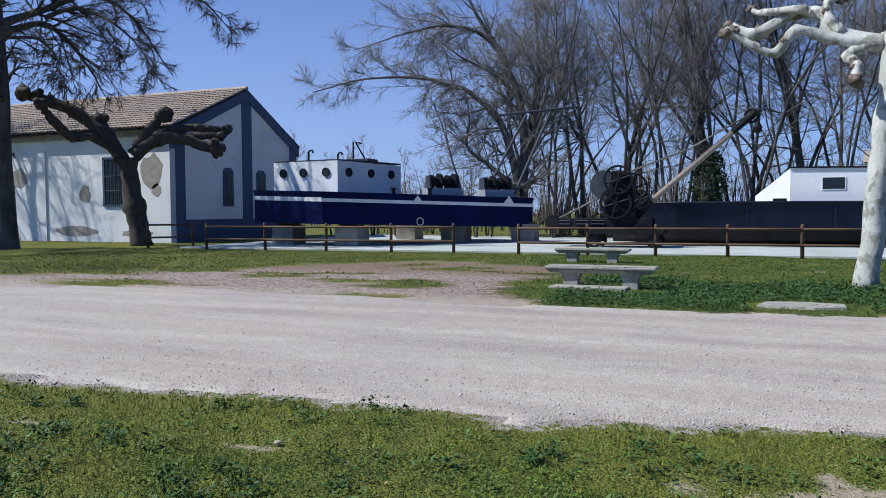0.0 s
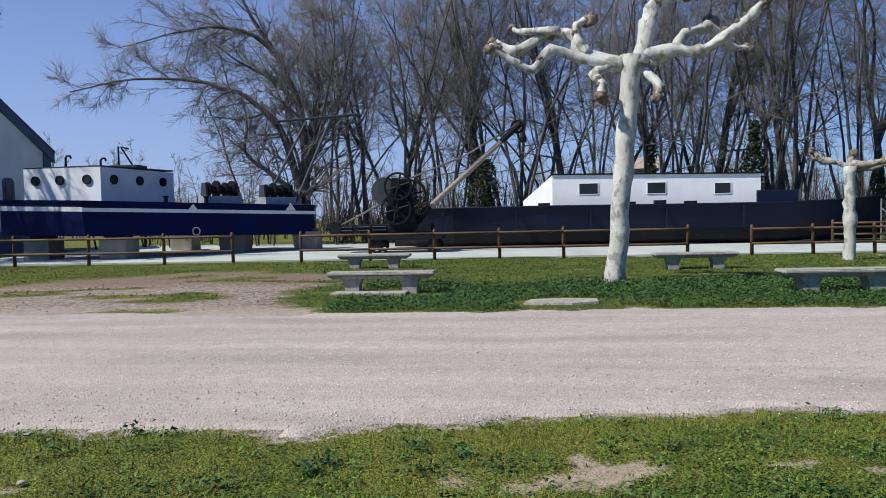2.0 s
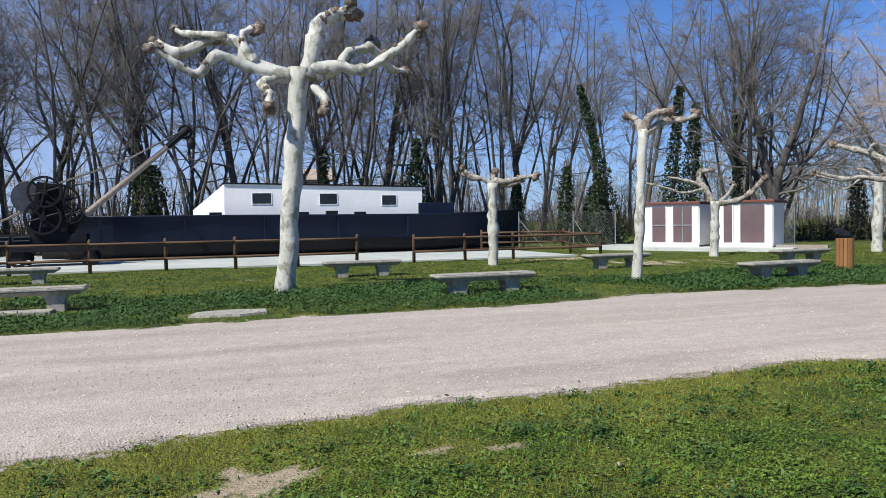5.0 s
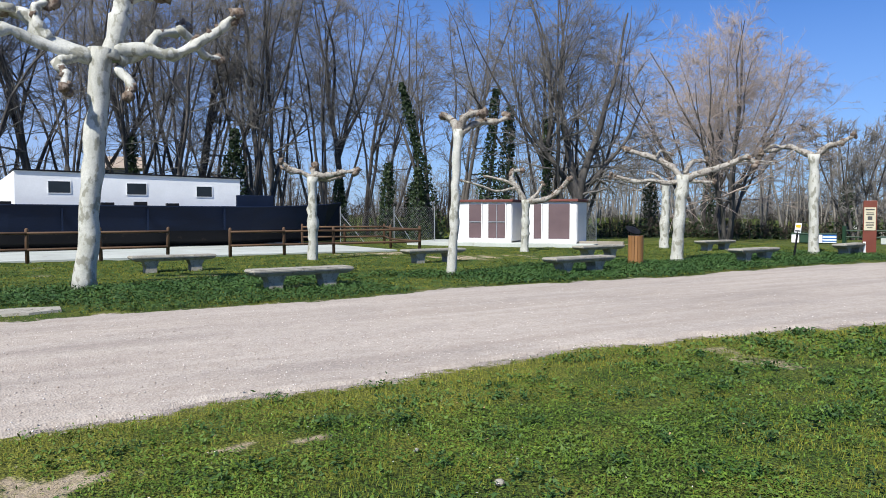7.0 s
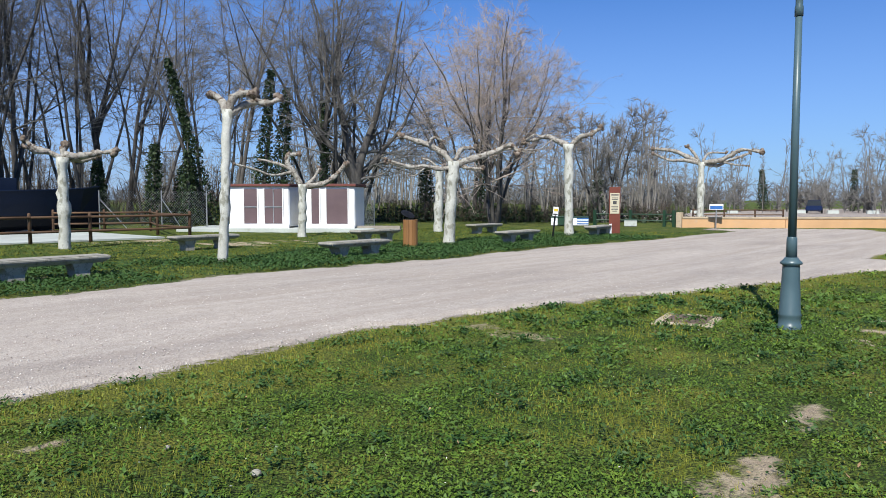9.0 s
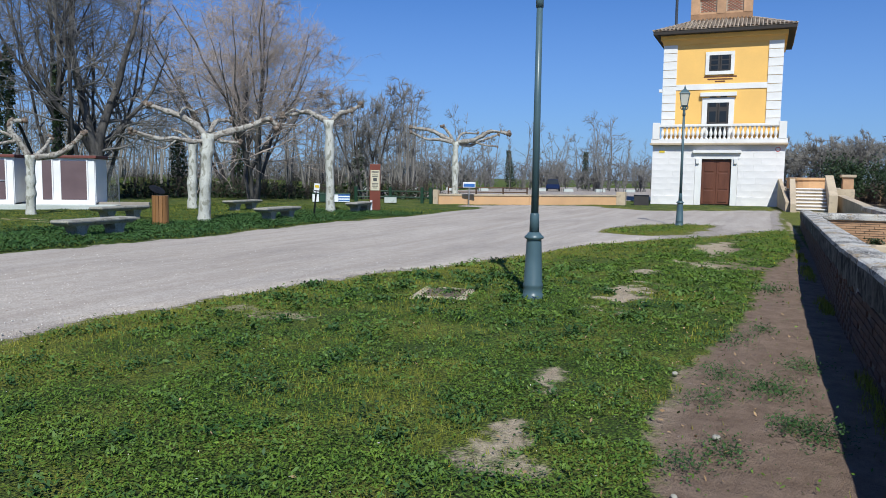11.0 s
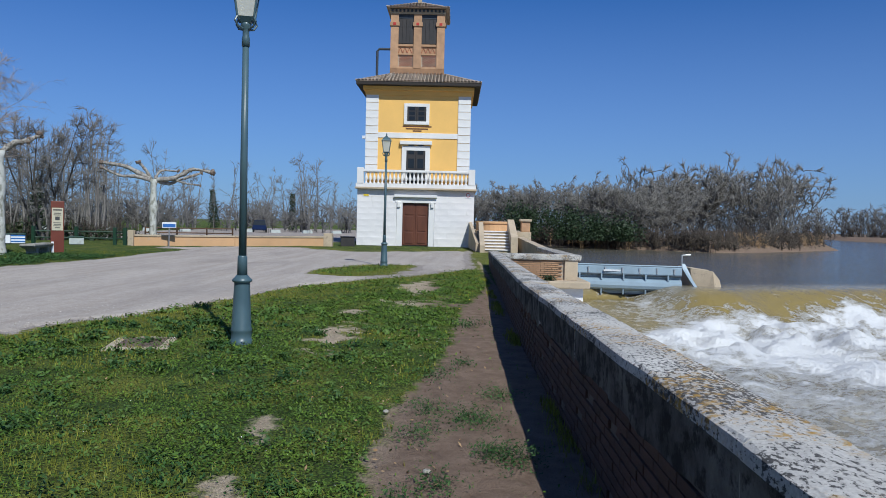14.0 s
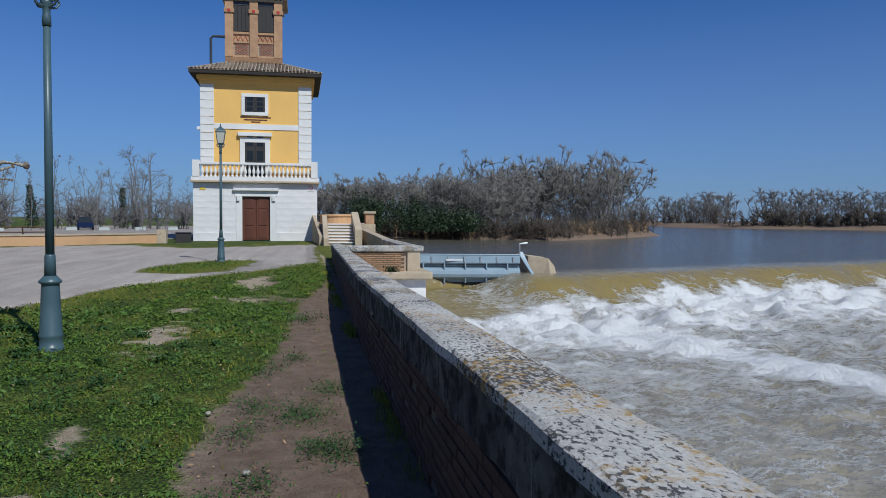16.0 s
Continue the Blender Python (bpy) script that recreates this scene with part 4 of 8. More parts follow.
def tower_window(y0, y1, z0, z1, fr, tall):
    w = part("window", box(UX - 0.02, UX + 0.05, y0, y1, z0, z1), M_DARK, tower, "dark shuttered window in a white surround")
    for a, b, c, d in ((y0 - fr, y0, z0 - fr * (not tall), z1), (y1, y1 + fr, z0 - fr * (not tall), z1), (y0 - fr, y1 + fr, z1, z1 + fr)):
        part("window_frame", box(UX - 0.08, UX + 0.1, a, b, c, d, 0.012), M_TRIMWHITE, w)
    if not tall:
        part("window_sill", box(UX - 0.1, UX + 0.1, y0 - fr, y1 + fr, z0 - fr, z0, 0.012), M_TRIMWHITE, w)
    ym = (y0 + y1) / 2
    for a, b in ((y0 + 0.03, ym - 0.02), (ym + 0.02, y1 - 0.03)):
        part("shutter", box(UX - 0.06, UX - 0.01, a, b, z0 + 0.03, z1 - 0.03, 0.01), M_SHUTTER, w)
        for z in np.linspace(z0 + 0.1, z1 - 0.25, 3):
            part("pane", box(UX - 0.075, UX - 0.055, a + 0.1, b - 0.1, z, z + (z1 - z0) / 3 - 0.1), M_GLASS, w)
    return w


tower_window(2.0, 3.3, 8.55, 9.55, 0.22, False)
for y0, y1, z in ((1.62, 3.6, 8.16), (1.85, 3.37, 8.0), (2.3, 2.9, 7.86)):
    part("text_bar", box(UX - 0.012, UX + 0.05, y0, y1, z, z + 0.085), M_DOOR, tower, "line of small brown lettering")
tower_window(2.0, 3.3, 4.3, 6.55, 0.32, True)
part("hood", box(UX - 0.25, UX + 0.05, 1.55, 3.75, 6.95, 7.2, 0.03), M_TRIMWHITE, tower, "white moulded hood")
part("camera_box", box(UX - 0.1, UX + 0.1, UY1 + 0.02, UY1 + 0.22, 7.3, 7.5, 0.02), M_SIGNWHITE, tower)
for y, c in ((5.95, M_SIGNYELLOW), (-1.0, M_SIGNRED)):
    s = part("wall_sign", box(TX - 0.03, TX + 0.0, y - 0.2, y + 0.2, 3.35, 3.75), M_SIGNWHITE, tower, "small white wall notice")
    if c is M_SIGNYELLOW:
        part("print", box(TX - 0.036, TX - 0.03, y - 0.18, y + 0.18, 3.36, 3.5), c, s)
    else:
        part("print", ring((TX - 0.034, y, 3.56), (1, 0, 0), 0.15, 0.04, 0.008), c, s)


def tiled_hip(x0, x1, y0, y1, z0, tx0, tx1, ty0, ty1, z1, pitch=0.24):
    """A hipped roof: a dark board under it and rounded tiles down its front and flanks."""
    bm = bmesh.new()
    prism([(x0, y0, z0), (x1, y0, z0), (x1, y1, z0), (x0, y1, z0)], [(tx0, ty0, z1), (tx1, ty0, z1), (tx1, ty1, z1), (tx0, ty1, z1)], bm)
    vs, fs = [], []

    def strip(p, q, w):
        p, q = Vector(p), Vector(q)
        d = (q - p)
        length = d.length
        d.normalize()
        nrm = Vector(w).cross(d).normalized()
        if nrm.z < 0:
            nrm = -nrm
        sd = nrm.cross(d)
        m = max(1, int(length / 0.36))
        for j in range(m):
            a, b = p + d * (length * j / m), p + d * (length * (j + 1) / m + 0.04)
            base = len(vs)
            for c, rr in ((a, 0.105), (b, 0.085)):
                for ang in (-80, -30, 30, 80):
                    t = radians(ang)
                    vs.append(c + sd * math.sin(t) * rr + nrm * (math.cos(t) * rr + (0.03 if rr > 0.1 else 0.0)))
            for i in range(3):
                fs.append((base + i, base + i + 1, base + 5 + i, base + 4 + i))

    for (a, b, c, d) in (((x0, y0), (x0, y1), (tx0, ty0), (tx0, ty1)), ((x0, y1), (x1, y1), (tx0, ty1), (tx1, ty1)), ((x0, y0), (x1, y0), (tx0, ty0), (tx1, ty0))):
        a, b, c, d = Vector((*a, z0)), Vector((*b, z0)), Vector((*c, z1)), Vector((*d, z1))
        w = (b - a).normalized()
        run = (b - a).length
        up0, up1 = (c - a).dot(w), (d - a).dot(w)
        slope = (c - a) - w * up0
        m = int(run / pitch)
        for k in range(m):
            t = (k + 0.5) * pitch
            hi = 1.0
            if t < up0:
                hi = t / up0
            elif t > up1:
                hi = (run - t) / (run - up1)
            strip(a + w * t, a + w * t + slope * max(hi, 0.02), w)
    return bm, vs, fs


bm, vs, fs = tiled_hip(TX - 0.25, TX + 8.4, UY0 - 0.66, UY1 + 0.66, 11.12, TX + 2.9, TX + 5.3, 1.4, 3.9, 12.35)
roof = part("roof", bm, M_TILE, tower, "weathered clay tile roof")
tagged(bulk("roof_tiles", [tuple(v) for v in vs], fs, M_TILE, True, roof), kind="stuff")
part("eave", box(TX - 0.22, TX + 8.4, UY0 - 0.62, UY1 + 0.62, 10.9, 11.1), M_EAVE, tower, "dark wooden eave")
# lantern
LX, LY0, LY1 = 54.2, 0.9, 4.72
part("lantern_core", box(LX + 0.2, LX + 3.6, LY0 + 0.2, LY1 - 0.2, 11.5, 16.6), M_BRICK, tower)
part("lantern_base", box(LX + 0.02, LX + 3.8, LY0, LY1, 11.6, 12.5, 0.02), M_BRICK, tower, "ochre-red brick base")
for y in (LY0, (LY0 + LY1) / 2 - 0.28, LY1 - 0.56):
    part("pilaster", box(LX, LX + 0.4, y, y + 0.56, 12.5, 16.3, 0.015), M_PALEBRICK, tower, "pale brick pilaster")
    part("capital", box(LX - 0.08, LX + 0.4, y - 0.06, y + 0.62, 15.45, 15.72, 0.02), M_PALEBRICK, tower)
    part("tile_inset", box(LX - 0.1, LX, y + 0.18, y + 0.38, 15.5, 15.68), M_SIGNRED, tower)
for z0, z1 in ((12.5, 12.62), (13.45, 13.55), (14.05, 14.2)):
    part("string_course", box(LX + 0.05, LX + 0.4, LY0, LY1, z0, z1), M_PALEBRICK, tower)
for ya in (LY0 + 0.56, (LY0 + LY1) / 2 + 0.28):
    yb = ya + (LY1 - LY0 - 3 * 0.56) / 2
    bm = bmesh.new()
    for k in range(9):
        for j in range(5):
            y = ya + 0.08 + (j + (k % 2) * 0.5) * 0.25
            if y + 0.12 < yb:
                box(LX + 0.1, LX + 0.22, y, y + 0.15, 12.68 + k * 0.083, 12.725 + k * 0.083, bm=bm)
    tagged(part("brick_lattice", bm, M_REDBRICK, tower), kind="stuff")
    part("lattice_panel", box(LX + 0.15, LX + 0.21, ya, yb, 12.62, 13.45), M_MORTAR, tower)
    part("lattice_panel", box(LX + 0.15, LX + 0.21, ya, yb, 13.55, 14.05), M_PALEBRICK, tower)
    bm = bmesh.new()
    for j in range(4):
        y = ya + 0.12 + j * 0.32
        tube([(LX + 0.13, y, 13.62), (LX + 0.13, y + 0.16, 13.98), (LX + 0.13, y + 0.3, 13.62)], 0.03, 5, bm)
    part("brick_diamond", bm, M_REDBRICK, tower)
    w = part("lantern_shutter", box(LX + 0.12, LX + 0.2, ya, yb, 14.2, 16.0), M_SHUTTER, tower, "dark slatted lantern shutter")
    for j in range(4):
        y = ya + (yb - ya) * j / 4
        part("board", box(LX + 0.08, LX + 0.13, y + 0.02, y + (yb - ya) / 4 - 0.01, 14.25, 15.95), M_SHUTTER, w)
    part("lantern_panel", box(LX + 0.1, LX + 0.2, ya, yb, 16.0, 16.3), M_GREYMETAL, tower)
part("lantern_frieze", box(LX - 0.05, LX + 3.8, LY0 - 0.05, LY1 + 0.05, 16.3, 16.6), M_STONE, tower)
dent = link_mesh("dentil", box(-0.08, 0.08, -0.07, 0.07, -0.08, 0.08), M_GREYMETAL)
for k in range(14):
    piece("dentil", dent, tower, Matrix.Translation((LX - 0.1, LY0 + 0.12 + (LY1 - LY0 - 0.24) * k / 13, 16.5)))
bm, vs, fs = tiled_hip(LX - 0.4, LX + 4.2, LY0 - 0.28, LY1 + 0.28, 16.66, LX + 1.7, LX + 2.1, 2.6, 3.0, 17.55, 0.22)
roof = part("lantern_roof", bm, M_TILE, tower, "tiled lantern roof")
tagged(bulk("roof_tiles", [tuple(v) for v in vs], fs, M_TILE, True, roof), kind="stuff")
part("finial", box(LX + 1.75, LX + 2.05, 2.65, 2.95, 17.3, 18.25, 0.02), M_STONE, tower)
part("finial_cap", box(LX + 1.68, LX + 2.12, 2.58, 3.02, 18.25, 18.38, 0.02), M_STONE, tower)
part("flue", tube([(54.4, 5.65, 11.8), (54.4, 5.65, 13.7), (54.4, 5.5, 13.85), (54.4, 4.7, 13.85)], 0.09, 8), M_GREYMETAL, tower, "bent metal flue")

# ---- the white house ----
house = thing("house", "white limewashed house with navy trim and clay tile roof", "house")
HX, HY0, HY1, HYM = -28.3, 33.0, 45.0, 39.5
part("wall_front", box(-48, HX, HY0, HY0 + 0.4, -0.3, 6.2), M_WHITE, house, "peeling limewashed wall in tree shade")
part("gable_wall", prism([(HX - 0.4, HY0 + 0.4, -0.3), (HX, HY0 + 0.4, -0.3), (HX, HY1, -0.3), (HX - 0.4, HY1, -0.3)], [(HX - 0.4, HY0 + 0.4, 6.15), (HX, HY0 + 0.4, 6.15), (HX, HY1, 6.15), (HX - 0.4, HY1, 6.15)]), M_WHITE, house)
part("gable_top", prism([(HX - 0.4, HY0, 6.15), (HX - 0.4, HYM, 9.05), (HX - 0.4, HY1, 6.15)], [(HX, HY0, 6.15), (HX, HYM, 9.05), (HX, HY1, 6.15)]), M_WHITE, house)
part("wall_back", box(-48, HX, HY1 - 0.4, HY1, -0.3, 6.2), M_WHITE, house)
part("corner_strip", box(HX - 0.3, HX + 0.06, HY0 - 0.06, HY0 + 0.75, -0.1, 6.3), M_BLUETRIM, house)
part("gable_strip", box(HX - 0.1, HX + 0.07, HYM - 0.5, HYM + 0.45, -0.1, 8.6), M_BLUETRIM, house)
part("far_strip", box(HX - 0.3, HX + 0.06, HY1 - 0.7, HY1 + 0.06, -0.1, 6.0), M_BLUETRIM, house)
part("base_strip", box(HX - 0.1, HX + 0.08, HY0 + 0.75, HY1 - 0.7, -0.1, 1.25), M_BLUETRIM, house, "navy painted plinth")
for y0, z0, y1, z1 in ((HY0 - 0.35, 6.1, HYM, 9.2), (HY1 + 0.35, 6.1, HYM, 9.2)):
    d = 0.62
    part("verge_board", prism([(HX - 0.2, y0, z0 - d), (HX - 0.2, y1, z1 - d), (HX - 0.2, y1, z1), (HX - 0.2, y0, z0)], [(HX + 0.12, y0, z0 - d), (HX + 0.12, y1, z1 - d), (HX + 0.12, y1, z1), (HX + 0.12, y0, z0)]), M_BLUETRIM, house)
for y in (37.55, 40.9):
    bm = prism([(HX + 0.02, y - 0.48, 2.0), (HX + 0.02, y + 0.48, 2.0), (HX + 0.02, y + 0.48, 4.1), (HX + 0.02, y + 0.25, 4.3), (HX + 0.02, y - 0.25, 4.3), (HX + 0.02, y - 0.48, 4.1)],
               [(HX + 0.08, y - 0.48, 2.0), (HX + 0.08, y + 0.48, 2.0), (HX + 0.08, y + 0.48, 4.1), (HX + 0.08, y + 0.25, 4.3), (HX + 0.08, y - 0.25, 4.3), (HX + 0.08, y - 0.48, 4.1)])
    w = part("window", bm, M_BLUETRIM, house, "tall arched window in a navy surround")
    part("pane", box(HX + 0.06, HX + 0.1, y - 0.3, y + 0.3, 2.1, 4.1), M_GLASS, w)
w = part("window", box(-33.35, -31.6, HY0 - 0.03, HY0 + 0.1, 2.05, 4.7), M_GLASS, house, "barred window with a dark frame")
for x in (-33.35, -31.7):
    part("window_frame", box(x, x + 0.14, HY0 - 0.08, HY0 + 0.05, 2.0, 4.75), M_BLUETRIM, w)
for z in (2.0, 4.65):
    part("window_frame", box(-33.35, -31.56, HY0 - 0.08, HY0 + 0.05, z, z + 0.12), M_BLUETRIM, w)
for k in range(6):
    part("bar", tube([(-33.1 + k * 0.28, HY0 - 0.12, 2.1), (-33.1 + k * 0.28, HY0 - 0.12, 4.65)], 0.018, 5), M_IRON, w)
for z in (2.9, 3.7):
    part("bar", tube([(-33.2, HY0 - 0.12, z), (-31.7, HY0 - 0.12, z)], 0.018, 5), M_IRON, w)
r = random.Random(3)


def blotch(cx, cz, rx, rz, seed):
    """A patch where the limewash has fallen off."""
    q = random.Random(seed)
    pts = [(cx + rx * math.cos(a) * q.uniform(0.8, 1.15), cz + rz * math.sin(a) * q.uniform(0.8, 1.15)) for a in np.linspace(0, 2 * math.pi, 15)[:-1]]
    return prism([(x, HY0 - 0.012, z) for x, z in pts], [(x, HY0 + 0.01, z) for x, z in pts])


for cx, cz, rx, rz, s in ((-29.9, 3.9, 0.8, 1.0, 1), (-34.75, 2.7, 0.42, 0.55, 2), (-39.9, 3.7, 0.7, 0.6, 3), (-29.6, 2.9, 0.35, 0.35, 4), (-35.5, 0.6, 1.6, 0.3, 6), (-31.0, 0.5, 1.2, 0.2, 7)):
    part("bare_patch", blotch(cx, cz, rx, rz, s), M_GREY, house, "patch of bare grey render")
part("pilaster", box(-38.3, -37.7, HY0 - 0.08, HY0, 0, 5.3), M_WHITE, house)
part("cornice", box(-48, HX, HY0 - 0.2, HY0, 5.85, 6.2, 0.03), M_GREY, house)
roof = part("roof", prism([(-48, HY0 - 0.45, 6.08), (-48, HYM, 9.13), (-48, HY1 + 0.45, 6.08), (-48, HY1 + 0.45, 6.2), (-48, HYM, 9.25), (-48, HY0 - 0.45, 6.2)], [(HX + 0.1, HY0 - 0.45, 6.08), (HX + 0.1, HYM, 9.13), (HX + 0.1, HY1 + 0.45, 6.08), (HX + 0.1, HY1 + 0.45, 6.2), (HX + 0.1, HYM, 9.25), (HX + 0.1, HY0 - 0.45, 6.2)]), M_EAVE, house, "rows of weathered curved clay tiles")
vs, fs = [], []
k = 0
x = HX + 0.02
while x > -48:
    for j in range(16):
        a, b = j / 16, (j + 1.12) / 16
        base = len(vs)
        j1, j2 = r.uniform(-0.02, 0.02), r.uniform(0, 0.02)
        for t, rr in ((a, 0.13), (b, 0.105)):
            c = Vector((x + j1, HY0 - 0.5 + (HYM - HY0 + 0.5) * t, 6.22 + (9.27 - 6.22) * t))
            for ang in (-85, -30, 30, 85):
                tt = radians(ang)
                vs.append((c.x + math.sin(tt) * rr, c.y - 0.42 * math.cos(tt) * rr, c.z + 0.9 * math.cos(tt) * rr + (0.035 if rr > 0.12 else 0) + j2))
        for i in range(3):
            fs.append((base + i, base + i + 1, base + 5 + i, base + 4 + i))
    x -= 0.27
tagged(bulk("roof_tiles", vs, fs, M_TILE, True, roof), kind="stuff")
part("ridge", tube([(-48, HYM, 9.3), (HX + 0.1, HYM, 9.3)], 0.14, 8), M_TILE, roof)

# ---- concrete yard ----
yard = part("pavement", prism([(-24, 28.2, -0.2), (16.2, 28.2, -0.2), (16.2, 40, -0.2), (-24, 48, -0.2)], [(-24, 28.2, 0.05), (16.2, 28.2, 0.05), (16.2, 40, 0.05), (-24, 48, 0.05)]), M_CONCRETE)
tagged(yard, "pale green-grey concrete standing for the old boats", "pavement", kind="structure")

# ---- the blue barge on blocks ----
barge = thing("barge", "navy blue work barge with white stripe, propped on blocks", "boat")
A, B, C = Vector((-17.4, 29.8, 0)), Vector((-9.77, 38.27, 0)), Vector((-22.46, 31.89, 0))
Dd = C + (B - A) * 1.0
low = [A.lerp(B, 0.01) + Vector((0, 0, 1.08)), B + Vector((0, 0, 0.8)), Dd + Vector((0, 0, 0.9)), C + Vector((0, 0, 1.15))]
top = [A + Vector((0, 0, 2.52)), B + Vector((0, 0, 2.27)), Dd + Vector((0, 0, 2.35)), C + Vector((0, 0, 2.7))]
bm = prism(low, top)
bmesh.ops.bevel(bm, geom=[e for e in bm.edges], offset=0.03, segments=2, affect="EDGES")
hull = part("hull", bm, M_HULLBLUE, barge)


def along(p, q, f0, f1, out=0.02):
    """A strip on the face between two corners, from f0 to f1 of its height."""
    nrm = (q - p).cross(Vector((0, 0, 1))).normalized() * out
    i, j = (0, 1) if p is A else (3, 0)
    a0, a1 = low[i].lerp(top[i], f0), low[i].lerp(top[i], f1)
    b0, b1 = low[j].lerp(top[j], f0), low[j].lerp(top[j], f1)
    return prism([a0 - nrm, b0 - nrm, b1 - nrm, a1 - nrm], [a0 + nrm, b0 + nrm, b1 + nrm, a1 + nrm])


part("stripe", along(A, B, 0.71, 0.82), M_HULLSTRIPE, barge, "white painted stripe")
part("stripe", along(C, A, 0.71, 0.84), M_HULLSTRIPE, barge)
part("gunwale", along(A, B, 0.96, 1.03, 0.06), M_HULLBLUE, barge)
part("gunwale", along(C, A, 0.96, 1.03, 0.06), M_HULLBLUE, barge)
P, Q, R = Vector((-17.96, 32.35, 0)), Vector((-16.66, 36.92, 0)), Vector((-21.92, 32.86, 0))
S = R + (Q - P)
cab = part("cabin", prism([p + Vector((0, 0, 2.4)) for p in (P, Q, S, R)], [P + Vector((0, 0, 4.13)), Q + Vector((0, 0, 4.08)), S + Vector((0, 0, 4.1)), R + Vector((0, 0, 4.16))]), M_CABIN, barge, "white deckhouse with round portholes")
part("cabin_roof", prism([p + Vector((0, 0, 4.13)) for p in (P, Q, S, R)], [p + Vector((0, 0, 4.2)) for p in (P, Q, S, R)]), M_GREYMETAL, cab)
for a, b, fs_ in ((R, P, (0.16, 0.48, 0.83)), (P, Q, (0.16, 0.5, 0.83))):
    nrm = (b - a).cross(Vector((0, 0, 1))).normalized()
    if nrm.y > 0.5:
        nrm = -nrm
    for f_ in fs_:
        c = a.lerp(b, f_) + Vector((0, 0, 3.58)) + nrm * 0.03
        h = part("porthole", ring(c, nrm, 0.22, 0.055, 0.08, 20), M_IRON, cab, "round porthole with a dark rim")
        part("pane", ring(c + nrm * 0.005, nrm, 0.17, 0.165, 0.03, 16), M_GLASS, h)
for p, h in ((P + Vector((-1.9, 0.5, 4.15)), 0.45), (P + Vector((-0.3, 0.6, 4.15)), 0.3)):
    part("vent_pipe", tube([p, p + Vector((0, 0, h)), p + Vector((0.08, 0, h + 0.1)), p + Vector((0.2, 0, h + 0.1)), p + Vector((0.26, 0, h - 0.02))], 0.05, 8), M_IRON, barge)
p = P.lerp(Q, 0.45) + Vector((-0.8, 0, 4.15))
part("roof_davit", tube([p + Vector((0, 0, 0)), p + Vector((0, 0, 1.05)), p + Vector((0.35, 0.3, 0.98))], 0.045, 6), M_IRON, barge)
part("roof_davit", tube([p + Vector((0.1, 0.1, 1.0)), p + Vector((0.5, 0.6, 0.0))], 0.04, 6), M_IRON, barge)
part("roof_hatch", box(p.x - 0.3, p.x + 1.0, p.y - 0.3, p.y + 0.8, 4.18, 4.32, 0.02), M_GREYMETAL, barge)


def winch(c, s=1.0):
    """A grey winch: bed, cheeks and drum."""
    u = (B - A).normalized()
    n = Vector((u.y, -u.x, 0))
    part("winch_bed", prism([c + u * a + n * b for a, b in ((-0.9, -0.5), (0.9, -0.5), (0.9, 0.5), (-0.9, 0.5))], [c + u * a + n * b + Vector((0, 0, 0.42)) for a, b in ((-0.9, -0.45), (0.9, -0.45), (0.9, 0.45), (-0.9, 0.45))]), M_BED, barge, "pale grey winch bed")
    for d in (-0.62, -0.2, 0.25, 0.62):
        q = c + u * d + Vector((0, 0, 0.75))
        part("winch_wheel", ring(q, u, 0.42 * s if d in (-0.2, 0.62) else 0.34 * s, 0.33, 0.12, 18), M_IRON, barge)
    part("drum", tube([c - u * 0.8 + Vector((0, 0, 0.75)), c + u * 0.8 + Vector((0, 0, 0.75))], 0.2, 12), M_IRON, barge, "dark iron winch drum")
    for d in (-0.8, 0.8):
        q = c + u * d
        part("cheek", prism([q + u * a + n * b for a, b in ((-0.05, -0.35), (0.05, -0.35), (0.05, 0.35), (-0.05, 0.35))], [q + u * a + n * b + Vector((0, 0, 1.05)) for a, b in ((-0.05, -0.2), (0.05, -0.2), (0.05, 0.2), (-0.05, 0.2))]), M_GREYMETAL, barge)


winch(Vector((-13.75, 35.6, 2.38)))
winch(Vector((-11.6, 37.7, 2.32)), 0.95)
for f_ in (0.33, 0.5, 0.97):
    q = A.lerp(B, f_) + Vector((-0.4, 0.4, 2.4))
    part("bollard", lathe([(0.12, 0), (0.1, 0.05), (0.09, 0.3), (0.14, 0.33), (0.14, 0.38)], 10, None, q), M_IRON, barge)
for f_ in (0.42, 0.87):
    q = A.lerp(B, f_)
    nrm = (B - A).cross(Vector((0, 0, 1))).normalized() * 0.05
    u = (B - A).normalized()
    part("lug_plate", prism([q + nrm * 0.5 + u * a + Vector((0, 0, z)) for a, z in ((-0.3, 2.05), (0.28, 2.05), (0, 2.4))], [q + nrm * 1.6 + u * a + Vector((0, 0, z)) for a, z in ((-0.3, 2.05), (0.28, 2.05), (0, 2.4))]), M_HULLSTRIPE, barge, "white triangular lug")
q = A.lerp(B, 0.43) + Vector((0.05, -0.06, 1.15))
part("mooring_ring", ring(q, (0.74, -0.67, 0), 0.2, 0.05, 0.06, 16), M_TIN, barge)
